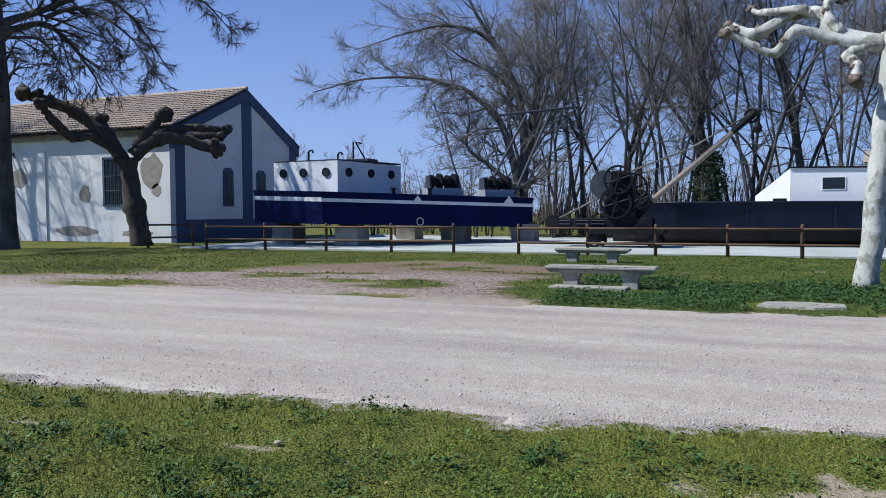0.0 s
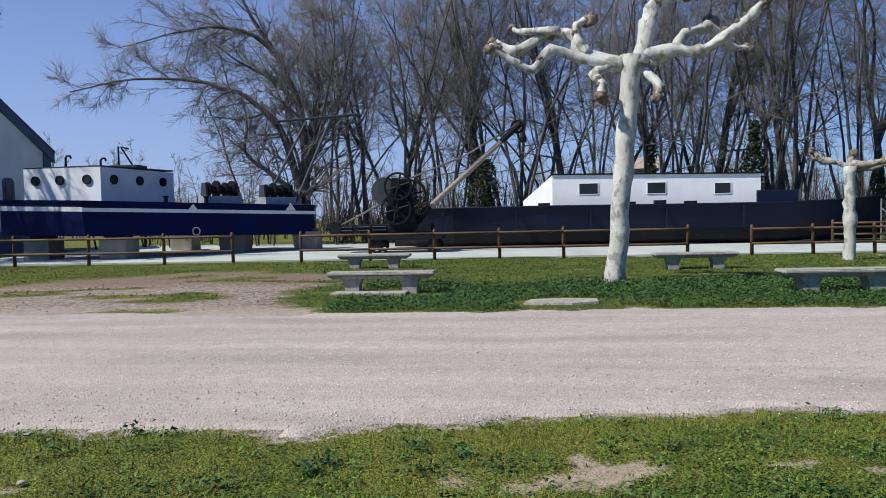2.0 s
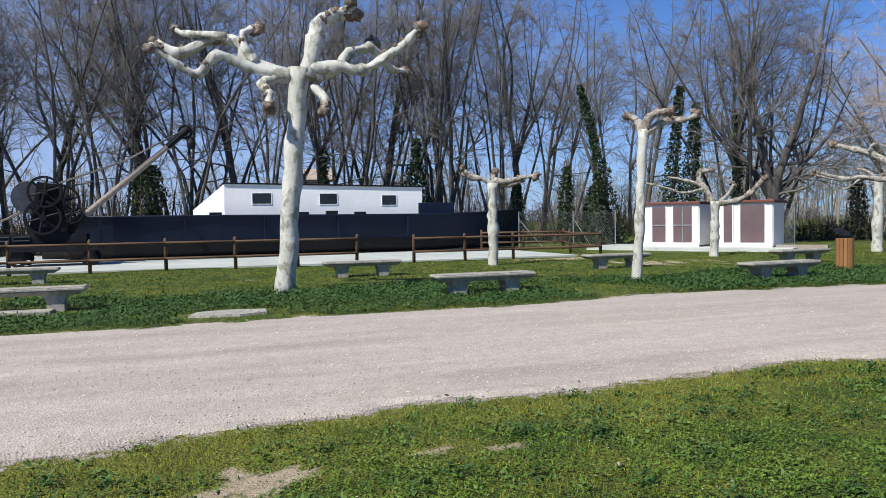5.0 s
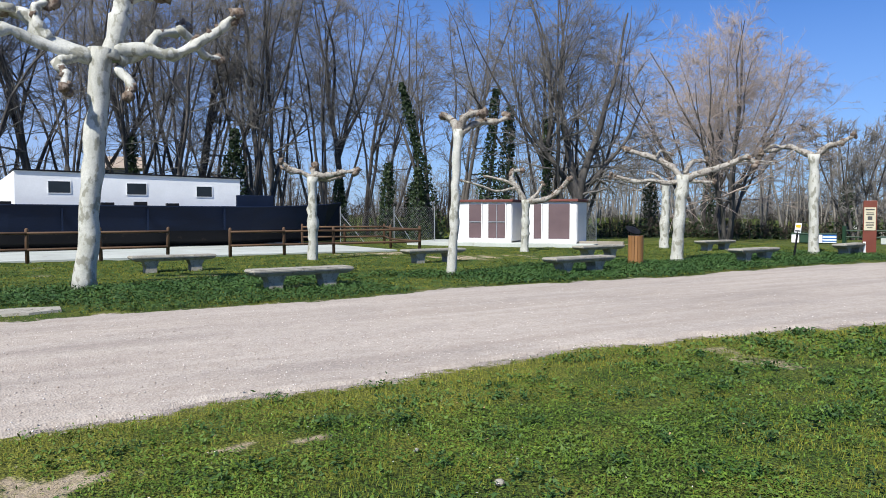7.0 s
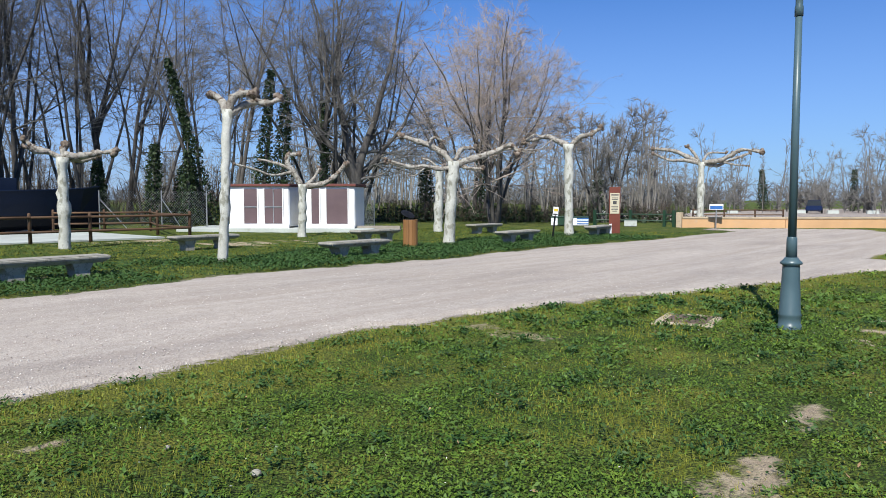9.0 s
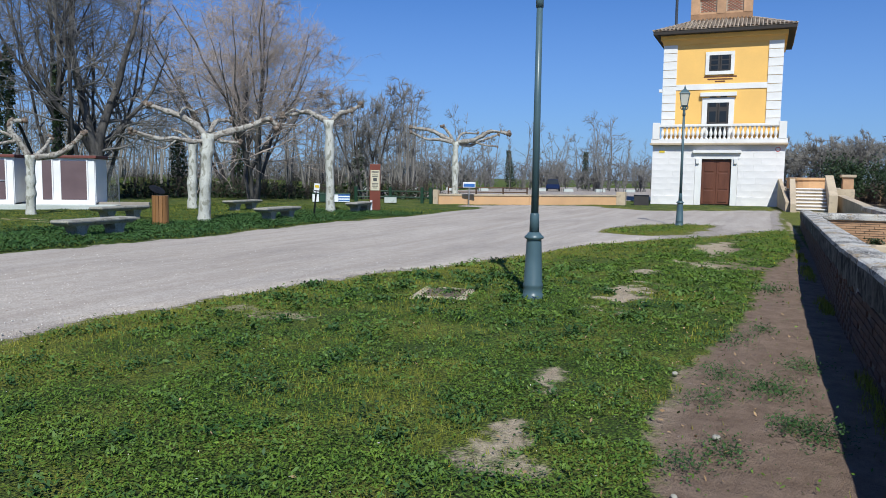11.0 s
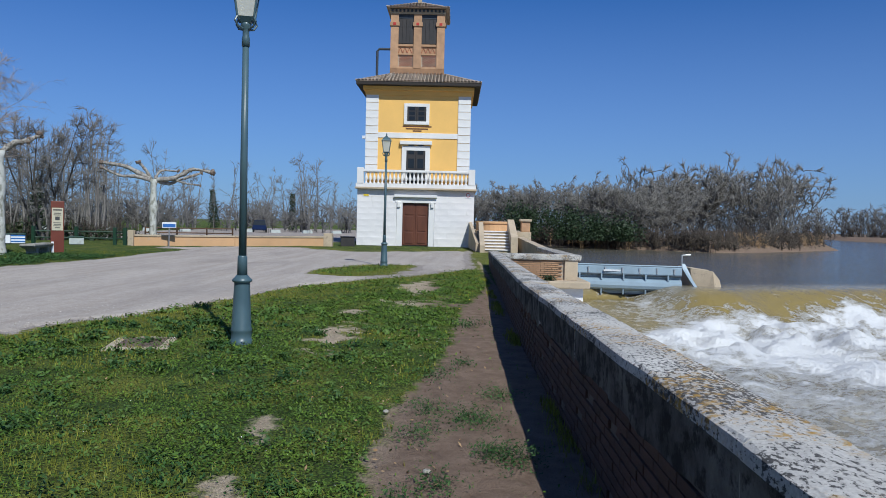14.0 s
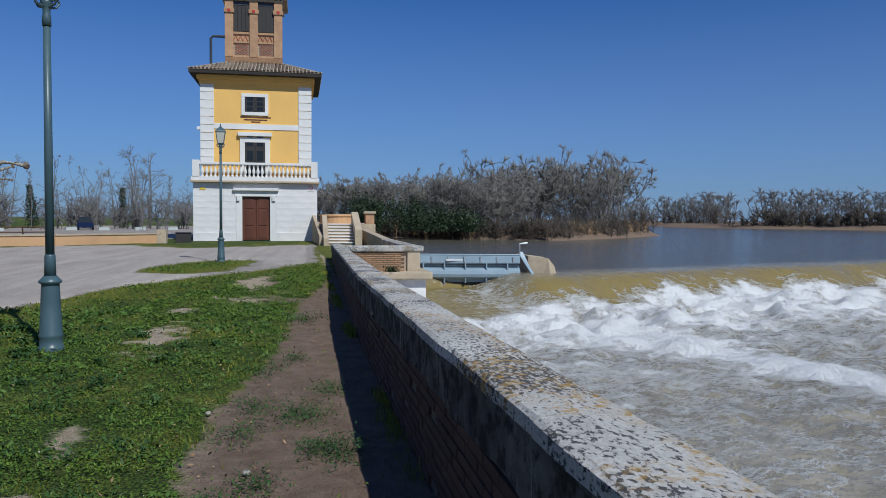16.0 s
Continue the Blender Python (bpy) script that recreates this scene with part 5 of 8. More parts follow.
for a, b, rr in (((-10.78, 38.0, 2.3), (-9.13, 39.46, 6.8), 0.075), ((-12.4, 37.95, 2.3), (-10.47, 39.64, 6.8), 0.07), ((-12.07, 39.6, 6.84), (-7.89, 41.2, 7.3), 0.07), ((-9.99, 39.25, 4.47), (-8.07, 41.2, 7.2), 0.035), ((-12.36, 37.0, 3.6), (-11.26, 38.4, 5.7), 0.022), ((-11.63, 38.27, 3.9), (-9.5, 39.9, 6.5), 0.025), ((-12.1, 38.2, 2.4), (-9.99, 39.25, 4.5), 0.02)):
    part("mast_strut", tube([a, b], rr, 8), M_GREYMETAL, barge, "thin steel strut of the lifting frame")
for cx, cy, s in ((-16.7, 31.4, 0.6), (-13.4, 36.6, 0.62), (-10.2, 38.4, 0.6), (-20.9, 32.6, 0.6), (-17.5, 40.0, 0.6)):
    blk = thing("support_block", "rough concrete block under the barge", "block", group="barge supports")
    part("block", box(cx - s, cx + s, cy - s, cy + s, 0.04, 0.97, 0.03), M_BLOCK, blk)
    part("packing", box(cx - s * 0.8, cx + s * 0.8, cy - s * 0.5, cy + s * 0.5, 0.97, 1.1), M_FENCE, blk, "timber packing")

# ---- the long dark boat ----
boat = thing("river_boat", "long black-blue iron boat with a white deckhouse", "boat")
stations = [(-5.6, 0.25, 1.05, 2.0), (-4.5, 0.9, 1.5, 2.0), (-2.5, 1.5, 2.0, 1.98), (2.0, 1.9, 2.3, 1.97), (8, 1.9, 2.3, 1.93), (12.5, 1.7, 2.2, 1.92), (15.0, 1.1, 1.7, 1.98), (16.9, 0.6, 1.1, 2.08), (18.1, 0.05, 0.16, 2.2)]
YC = 38.2
bm = bmesh.new()
rings = []
for x, wl, wt, zt in stations:
    rings.append([bm.verts.new((x, YC + s * w, z)) for s, w, z in ((-1, wl * 0.75, 0.12), (-1, wl * 0.98, 0.32), (-1, wl * 1.05, 0.8), (-1, wt, zt), (1, wt, zt), (1, wl * 1.05, 0.8), (1, wl * 0.98, 0.32), (1, wl * 0.75, 0.12))])
for a, b in zip(rings, rings[1:]):
    for k in range(8):
        f_ = bm.faces.new((a[k], b[k], b[(k + 1) % 8], a[(k + 1) % 8]))
        f_.material_index = 1 if k in (0, 6, 7) or (k in (1, 5)) else 0
bm.faces.new(rings[0])
bm.faces.new(rings[-1][::-1])
bmesh.ops.recalc_face_normals(bm, faces=bm.faces)
ob = part("hull", bm, M_HULLDARK, boat)
ob.data.materials.append(M_HULLLOW)
part("gunwale", tube([(x, YC - wt - 0.02, zt) for x, wl, wt, zt in stations], 0.05, 6), M_HULLDARK, boat)
for x0 in (-3, 0.5, 4, 7.5, 11):
    part("plate_seam", prism([(x0, YC - 2.34, 0.85), (x0 + 0.06, YC - 2.34, 0.85), (x0 + 0.06, YC - 2.2, 0.85), (x0, YC - 2.2, 0.85)], [(x0, YC - 2.325, 1.85), (x0 + 0.06, YC - 2.325, 1.85), (x0 + 0.06, YC - 2.2, 1.85), (x0, YC - 2.2, 1.85)]), M_HULLDARK, boat)
CY = 36.6
house2 = part("deckhouse", prism([(2.3, CY, 1.8), (12.0, CY, 1.8), (12.0, CY + 3.0, 1.8), (2.3, CY + 3.0, 1.8)], [(2.3, CY, 3.46), (12.0, CY, 3.3), (12.0, CY + 3.0, 3.3), (2.3, CY + 3.0, 3.46)]), M_CABIN, boat, "white deckhouse with three windows")
part("front_slope", prism([(0.95, CY + 2.8, 1.8), (2.3, CY, 1.8), (2.3, CY + 3.0, 1.8)], [(0.95, CY + 2.8, 2.3), (2.3, CY, 3.45), (2.3, CY + 3.0, 3.3)]), M_CABIN, house2)
part("roof_edge", prism([(2.25, CY - 0.08, 3.46), (12.1, CY - 0.08, 3.3), (12.1, CY + 3.1, 3.3), (2.25, CY + 3.1, 3.46)], [(2.25, CY - 0.08, 3.53), (12.1, CY - 0.08, 3.37), (12.1, CY + 3.1, 3.37), (2.25, CY + 3.1, 3.53)]), M_IRON, house2, "thin dark roof edge")
for x0, x1, z0, z1 in ((3.58, 4.45, 2.52, 3.02), (6.78, 7.62, 2.48, 2.99), (9.9, 10.62, 2.42, 2.9)):
    w = part("window", box(x0, x1, CY - 0.02, CY + 0.05, z0, z1), M_GLASS, house2, "small dark window")
    for a, b, c, d in ((x0 - 0.03, x1 + 0.03, z1, z1 + 0.03), (x0 - 0.03, x1 + 0.03, z0 - 0.03, z0), (x0 - 0.03, x0, z0, z1), (x1, x1 + 0.03, z0, z1)):
        part("window_frame", box(a, b, CY - 0.03, CY + 0.03, c, d), M_CABIN, w)
part("stern_locker", box(11.8, 13.7, CY - 0.1, CY + 2.6, 1.85, 2.52, 0.05), M_HULLDARK, boat, "dark deck locker")
for x, z in ((7.0, 0.14), (5.6, 0.1), (8.4, 0.08), (1.6, 0.12)):
    part("deck_fitting", box(x, x + 0.55, YC - 2.15, YC - 1.85, 1.95, 1.95 + z + 0.06, 0.02), M_IRON, boat)
for x in (-2, 3.5, 9, 14):
    blk = thing("keel_block", "low concrete keel block under the boat", "block", group="keel blocks")
    part("block", box(x - 0.6, x + 0.6, YC - 1.0, YC + 1.0, 0.04, 0.15, 0.02), M_BLOCK, blk)

# ---- the hand crane ----
crane = thing("crane", "black iron hand crane with gear wheels and timber boom", "crane")
CRX, CRY = -4.6, 33.4
base = part("turntable", box(-6.0, -2.7, CRY - 1.0, CRY + 1.0, 0.62, 0.9, 0.03), M_IRON, crane)
for x in (-5.6, -3.1):
    for y in (CRY - 0.8, CRY + 0.8):
        wh = part("wheel", ring((x, y, 0.32), (0, 1, 0), 0.3, 0.12, 0.14, 20), M_IRON, crane)
        part("axle_box", box(x - 0.2, x + 0.2, y - 0.1, y + 0.1, 0.25, 0.64, 0.02), M_IRON, wh)
part("frame_beam", box(-7.6, -3.2, CRY - 0.55, CRY - 0.4, 0.92, 1.3, 0.03), M_IRON, crane)
part("frame_beam", box(-7.6, -3.2, CRY + 0.4, CRY + 0.55, 0.92, 1.3, 0.03), M_IRON, crane)
for x in (-7.0, -6.2, -5.5):
    part("beam_slot", tube([(x - 0.28, CRY - 0.57, 1.05), (x + 0.28, CRY - 0.57, 1.05), (x + 0.28, CRY - 0.57, 1.2), (x - 0.28, CRY - 0.57, 1.2), (x - 0.28, CRY - 0.57, 1.05)], 0.025, 5), M_GREYMETAL, crane)
part("counterweight", tube([(-7.5, CRY - 0.6, 1.15), (-7.5, CRY + 0.6, 1.15)], 0.3, 14), M_IRON, crane)
for y in (CRY - 0.5, CRY + 0.35):
    part("cheek_plate", prism([(-5.3, y, 1.2), (-3.8, y, 1.0), (-4.15, y, 3.25), (-4.9, y, 3.35)], [(-5.3, y + 0.12, 1.2), (-3.8, y + 0.12, 1.0), (-4.15, y + 0.12, 3.25), (-4.9, y + 0.12, 3.35)]), M_IRON, crane)
part("guard_disc", ring((-5.25, CRY - 0.3, 2.75), (0, 1, 0), 0.62, 0.6, 0.06, 24), M_GREYMETAL, crane, "round grey guard plate")


def gear(c, rad, spokes=6):
    g_ = part("gear_wheel", ring(c, (0, 1, 0), rad, rad * 0.14, 0.12, 28), M_IRON, crane)
    for k in range(spokes):
        a = 2 * math.pi * k / spokes + 0.3
        part("spoke", tube([c, (c[0] + rad * 0.9 * math.cos(a), c[1], c[2] + rad * 0.9 * math.sin(a))], 0.045, 6), M_IRON, g_)
    part("hub", tube([(c[0], c[1] - 0.12, c[2]), (c[0], c[1] + 0.12, c[2])], rad * 0.2, 10), M_IRON, g_)


gear((-4.62, CRY - 0.72, 2.95), 0.62)
gear((-4.72, CRY - 0.66, 1.95), 0.68)
gear((-3.7, CRY - 0.6, 2.1), 0.4)
gear((-4.2, CRY + 0.62, 2.6), 0.7)
part("boom_foot", tube([(-4.3, CRY, 1.0), (-3.3, CRY, 2.05)], [0.2, 0.16], 10), M_IRON, crane)
part("boom", tube([(-3.3, CRY, 2.03), (0.02, CRY, 4.93)], [0.13, 0.11], 12), M_BOOM, crane, "weathered pale timber boom")
part("boom_head", tube([(-0.1, CRY, 4.83), (0.75, CRY, 5.6)], [0.13, 0.16], 10), M_IRON, crane)
part("sheave", ring((0.62, CRY, 5.45), (0, 1, 0), 0.3, 0.1, 0.14, 18), M_IRON, crane)
part("hook_block", lathe([(0.05, 0), (0.16, 0.05), (0.18, 0.25), (0.08, 0.45), (0.03, 0.5)], 10, None, (0.85, CRY, 4.75)), M_IRON, crane)
for dy in (-0.25, 0.2):
    part("tie_cable", tube([(-4.5, CRY + dy, 3.2), (-1.8, CRY + dy, 4.2), (0.6, CRY + dy * 0.4, 5.55)], 0.022, 5), M_ROPE, crane)
    part("back_stay", tube([(-7.4, CRY + dy, 1.25), (-5.2, CRY + dy, 2.35)], 0.03, 6), M_ROPE, crane)

# ---- rail fences ----
FPOST = link_mesh("post", tube([(0, 0, -0.2), (0, 0, 0.95), (0, 0, 1.05), (0, 0, 1.09)], [0.065, 0.062, 0.058, 0.03], 10), M_FENCE, True)
FRAIL = link_mesh("rail", tube([(0, 0, 0), (1, 0, 0)], 0.045, 8), M_FENCE, True)


def rail_fence(points, label, tall=1.0, heights=(0.93, 0.42)):
    fence = thing("fence", label, "fence")
    for k, (x, y) in enumerate(points):
        piece("post", FPOST, fence, Matrix.LocRotScale((x, y, 0), Euler((random.Random(k).uniform(-0.02, 0.02), random.Random(k + 50).uniform(-0.03, 0.03), k)), (1, 1, tall)))
    for (x0, y0), (x1, y1) in zip(points, points[1:]):
        d = Vector((x1 - x0, y1 - y0, 0))
        for z in heights:
            piece("rail", FRAIL, fence, Matrix.LocRotScale((x0, y0 - 0.07, z * tall), d.to_track_quat("X", "Z"), (d.length, 1, 1)))
    return fence


rail_fence([(-25.4, 27.7), (-23.9, 29.0)], "short brown rail fence by the dark pollard", 1.15)
rail_fence([(-22.0, 27.6), (-18.9, 27.6), (-15.85, 27.5), (-12.85, 27.5), (-10.17, 27.5)], "brown two-rail wooden fence before the barge", 1.08)
rail_fence([(-7.56, 27.5), (-4.95, 27.5), (-2.57, 27.5), (-0.18, 27.5), (2.13, 27.5), (4.32, 27.5), (6.5, 27.5)], "brown two-rail wooden fence before the crane", 1.05)
rail_fence([(8.73, 27.5), (10.83, 27.5), (12.9, 27.5), (16.9, 27.5)], "brown two-rail wooden fence before the boat's stern", 1.0)
rail_fence([(16.9, 27.5), (17.3, 30.8), (19.0, 34.6), (17.0, 35.2), (15.0, 36.0)], "brown wooden fence running back from the corner", 1.0)

# ---- white sheds in their wire enclosure ----
def shed(at, width, doors, label):
    """A low white shed: frame posts, panels, doors and a flat red-brown roof. x along the front, y back."""
    s = thing("shed", label, "shed", at, group="white sheds")
    part("body", box(0.04, width - 0.04, 0.06, 2.2, 0.1, 1.98), M_SHEDWHITE, s)
    part("front_panel", box(0, width, 0.0, 0.08, 0.0, 2.0, 0.01), M_SHEDWHITE, s)
    part("sill", box(-0.02, width + 0.02, -0.08, 0.1, -0.02, 0.16, 0.01), M_SHEDWHITE, s)
    part("side_panel", box(width, width + 0.03, 0.05, 2.2, 0.05, 1.98), M_SHEDWHITE, s)
    part("roof", box(-0.08, width + 0.1, -0.12, 2.35, 2.0, 2.12, 0.02), M_SHEDROOF, s, "flat red-brown roof")
    for x0, x1, bars in doors:
        d = part("door", box(x0, x1, -0.03, 0.05, 0.2, 1.88), M_SHEDDOOR, s, "mauve-brown panelled door")
        part("door_frame", box(x0 - 0.05, x0, -0.05, 0.06, 0.16, 1.92), M_SHEDWHITE, d)
        part("door_frame", box(x1, x1 + 0.05, -0.05, 0.06, 0.16, 1.92), M_SHEDWHITE, d)
        if bars:
            part("bar", box(x0, x1, -0.06, -0.02, 0.98, 1.03), M_TIN, d)
            if bars > 1:
                part("bar", box((x0 + x1) / 2 - 0.02, (x0 + x1) / 2 + 0.02, -0.055, -0.02, 0.2, 1.88), M_TIN, d)
    return s


turn = -55.0
SLAB = thing("pavement_sheds", "low concrete slab under the sheds", "pavement", pose(21.61, 31.81, 0, 0, 0, turn), kind="structure")
part("slab", box(-2.4, 7.2, -0.75, 3.2, -0.3, 0.17, 0.02), M_CONCRETE, SLAB)
part("kerb", box(5.6, 8.4, 0.3, 0.6, -0.2, 0.28, 0.02), M_BLOCK, SLAB)
shed(pose(21.61, 31.81, 0.19, 0, 0, turn), 2.97, ((0.75, 1.41, 1), (1.78, 2.67, 2)), "white shed with barred mauve-brown doors")
shed(pose(21.61 + 3.67 * math.cos(radians(turn)), 31.81 + 3.67 * math.sin(radians(turn)), 0.19, 0, 0, turn), 2.55, ((0.45, 0.83, 0), (1.19, 2.23, 0)), "white shed with a wide plain door")


def wire_fence(pts, label):
    f_ = thing("wire_fence", label, "fence")
    up = link_mesh("post", tube([(0, 0, -0.2), (0, 0, 2.0)], 0.03, 8), M_TIN)
    for k, (x, y) in enumerate(pts):
        piece("post", up, f_, Matrix.Translation((x, y, 0)))
    for (x0, y0), (x1, y1) in zip(pts, pts[1:]):
        part("brace", tube([(x0, y0, 1.6), (x0 + (x1 - x0) * 0.45, y0 + (y1 - y0) * 0.45, 0.05)], 0.022, 6), M_TIN, f_)
        n = Vector((x1 - x0, y1 - y0, 0))
        ln = n.length
        m = int(ln / 0.12)
        bm = bmesh.new()
        for k in range(-14, m):
            for sgn in (1, -1):
                k0, k1 = k, k + 14
                a, b = max(k0, 0), min(k1, m)
                if b <= a:
                    continue
                za, zb = (a - k0) * 0.14, (b - k0) * 0.14
                if sgn < 0:
                    za, zb = 1.96 - za, 1.96 - zb
                p, q = Vector((x0, y0, za)) + n * (a / m), Vector((x0, y0, zb)) + n * (b / m)
                tube([p, q], 0.003, 3, bm, False)
        tagged(part("mesh", bm, M_TIN, f_, "thin wire mesh"), kind="stuff")
    return f_


wire_fence([(17.6, 37.0), (19.8, 35.0), (21.4, 33.5)], "galvanised wire mesh fence beside the white sheds")
wire_fence([(27.2, 29.2), (29.4, 30.6), (31.4, 31.8)], "galvanised wire mesh fence behind the bins")

# ---- stone benches ----
def bench():
    b = thing("bench", "weathered stone bench on two blocks", "bench", group="stone benches")
    bm = prism([(-1.02, -0.2, 0.3), (1.02, -0.2, 0.3), (1.02, 0.2, 0.3), (-1.02, 0.2, 0.3)], [(-1.14, -0.27, 0.37), (1.14, -0.27, 0.37), (1.14, 0.27, 0.37), (-1.14, 0.27, 0.37)])
    part("underside", bm, M_BENCH, b)
    bm = box(-1.16, 1.16, -0.28, 0.28, 0.37, 0.45)
    bmesh.ops.bevel(bm, geom=list(bm.edges), offset=0.025, segments=3, affect="EDGES")
    part("seat", bm, M_BENCH, b, "rounded slab, lichened")
    for x in (-0.62, 0.62):
        part("foot", prism([(x - 0.15, -0.17, -0.05), (x + 0.15, -0.17, -0.05), (x + 0.15, 0.17, -0.05), (x - 0.15, 0.17, -0.05)], [(x - 0.15, -0.17, 0.16), (x + 0.15, -0.17, 0.16), (x + 0.15, 0.17, 0.16), (x - 0.15, 0.17, 0.16)]), M_BENCH, b)
        part("foot_block", prism([(x - 0.15, -0.17, 0.16), (x + 0.15, -0.17, 0.16), (x + 0.15, 0.17, 0.16), (x - 0.15, 0.17, 0.16)], [(x - 0.21, -0.2, 0.3), (x + 0.21, -0.2, 0.3), (x + 0.21, 0.2, 0.3), (x - 0.21, 0.2, 0.3)]), M_BENCH, b)
    return b


BENCHES = [(-2.6, 16.0, 0), (-4.1, 23.6, 0), (5.35, 21.7, 2), (6.5, 15.1, 2), (13.5, 20.9, 3), (14.5, 15.0, 4), (20.0, 19.9, 5), (27.9, 20.9, 4), (22.9, 15.5, 4), (29.5, 15.9, 10)]
first = bench()
for k, (x, y, a) in enumerate(BENCHES):
    m = pose(x, y, 0.0, 0, 0, a)
    if k == 0:
        first.matrix_basis = m
        slab = thing("paving_slab", "flat stone slab under the bench", "slab")
        part("slab", box(x - 1.0, x + 0.6, y - 0.6, y - 0.05, -0.05, 0.045, 0.02), M_BENCH, slab)
    else:
        copy_thing(first, m)
slab = thing("paving_slab", "worn pale concrete cover slab in the weeds", "slab", pose(1.1, 13.75, 0, 0, 0, -10))
part("slab", prism([(-0.7, -0.3, -0.08), (0.2, -0.42, -0.08), (0.66, -0.2, -0.08), (0.6, 0.3, -0.08), (-0.1, 0.36, -0.08), (-0.62, 0.22, -0.08)], [(-0.68, -0.28, 0.03), (0.2, -0.4, 0.04), (0.64, -0.18, 0.05), (0.58, 0.28, 0.05), (-0.1, 0.34, 0.045), (-0.6, 0.2, 0.035)]), M_BENCH, slab)
slab = thing("manhole_cover", "rusty square manhole cover in the grass", "manhole cover", pose(10.12, 3.74, -0.022, 0, 0, 12))
part("rim", box(-0.5, 0.5, -0.38, 0.38, -0.06, 0.02, 0.015), plain("sandy mortar", (0.46, 0.38, 0.27), 0.95, scale=4, var=0.25), slab)
part("lid", box(-0.34, 0.34, -0.26, 0.26, 0.0, 0.03, 0.006), plain("rusty plate", (0.16, 0.11, 0.085), 0.8, var=0.3), slab)


# ---- street lamps ----
def lamp():
    s = thing("street_lamp", "grey-green cast-iron street lamp with a four-sided lantern", "street lamp", group="street lamps")
    part("base", lathe([(0.14, -0.1), (0.14, 0.04), (0.128, 0.05), (0.128, 0.13), (0.135, 0.15), (0.135, 0.17), (0.125, 0.19), (0.1, 0.72), (0.098, 0.75), (0.128, 0.765), (0.128, 0.785), (0.1, 0.81), (0.075, 0.84), (0.06, 0.845)], 24), M_LAMP, s, smooth=True)
    part("collar", lathe([(0.066, 0.83), (0.06, 1.07), (0.055, 1.08), (0.05, 1.085)], 20), M_LAMP, s, smooth=True)
    part("pole", lathe([(0.05, 1.05), (0.04, 3.72)], 16), M_LAMP, s, smooth=True)
    part("neck", lathe([(0.05, 3.65), (0.05, 3.75), (0.042, 3.78), (0.042, 3.86), (0.07, 3.9), (0.06, 3.95)], 16), M_LAMP, s, smooth=True)
    for k in range(4):
        a = math.pi / 2 * k + math.pi / 4
        c, d = math.cos(a), math.sin(a)
        part("scroll", tube([(c * 0.05, d * 0.05, 3.86), (c * 0.13, d * 0.13, 3.88), (c * 0.18, d * 0.18, 3.94), (c * 0.15, d * 0.15, 3.99), (c * 0.11, d * 0.11, 3.96)], 0.014, 6), M_LAMP, s)
    sq = lambda w, z: [(w, w, z), (-w, w, z), (-w, -w, z), (w, -w, z)]
    part("lantern_floor", prism(sq(0.05, 3.92), sq(0.105, 4.0)), M_LAMP, s)
    part("glazing", prism(sq(0.1, 4.0), sq(0.155, 4.38)), M_OPAL, s, "milky glass panes")
    for k in range(4):
        a = math.pi / 2 * k + math.pi / 4
        c, d = math.cos(a) * 1.4142, math.sin(a) * 1.4142
        part("bar", tube([(c * 0.102, d * 0.102, 4.0), (c * 0.157, d * 0.157, 4.38)], 0.014, 6), M_LAMP, s)
    part("roof", prism(sq(0.18, 4.38), sq(0.17, 4.41)), M_LAMP, s)
    part("roof_cap", prism(sq(0.17, 4.41), sq(0.06, 4.52)), M_LAMP, s)
    part("finial", lathe([(0.05, 4.5), (0.05, 4.54), (0.025, 4.56), (0.03, 4.59), (0.008, 4.66)], 10), M_LAMP, s)
    return s


first = lamp()
first.matrix_basis = pose(10.28, 2.53, 0.0, 0, 0, 12)
first.scale = (1.0, 1.0, 1.035)
copy_thing(first, pose(28.0, 2.38, 0.0, 0, 0, 5))

# ---- litter bin, signs, low wall, car ----
bin_ = thing("litter_bin", "round litter bin of upright brown slats with tilted lid", "bin", pose(18.2, 16.43, 0, 0, 0, 20))
part("liner", lathe([(0.2, 0.06), (0.2, 0.9), (0.19, 0.92)], 16), M_DARK, bin_)
slat = link_mesh("slat", box(0.2, 0.235, -0.045, 0.045, 0.05, 0.92, 0.008), M_BINWOOD)
for k in range(14):
    piece("slat", slat, bin_, pose(0, 0, 0, 0, 0, k * 360 / 14))
part("lid", lathe([(0.24, 0), (0.24, 0.02), (0.1, 0.05)], 16), M_IRON, bin_, "dark tilted lid", at=pose(0.02, 0.1, 1.08, 30, -14, 0))
part("lid_arm", tube([(0, 0.2, 0.85), (0, 0.22, 1.08)], 0.015, 6), M_IRON, bin_)
part("foot", lathe([(0.17, -0.05), (0.17, 0.06)], 14), M_DARK, bin_)

sign = thing("information_sign", "tall brown information post with a cream notice", "sign", pose(30.5, 15.7, 0, 0, 0, -62))
part("post", box(-0.24, 0.24, -0.06, 0.06, -0.1, 2.12, 0.02), M_SIGNPOST, sign)
pn = part("notice", box(-0.2, 0.2, -0.085, -0.06, 0.95, 1.85), M_PAPER, sign, "cream notice with small print")
for k, (w, z, h) in enumerate(((0.5, 1.74, 0.05), (0.4, 1.62, 0.03), (0.44, 1.55, 0.03), (0.26, 1.36, 0.14), (0.46, 1.24, 0.025), (0.42, 1.18, 0.025), (0.46, 1.12, 0.025), (0.3, 1.04, 0.03))):
    part("text_bar", box(-w / 3.2, w / 3.2, -0.092, -0.085, z, z + h), M_INK, pn)
part("white_band", box(-0.22, -0.12, -0.07, -0.055, 0.05, 0.5), M_SIGNWHITE, sign)
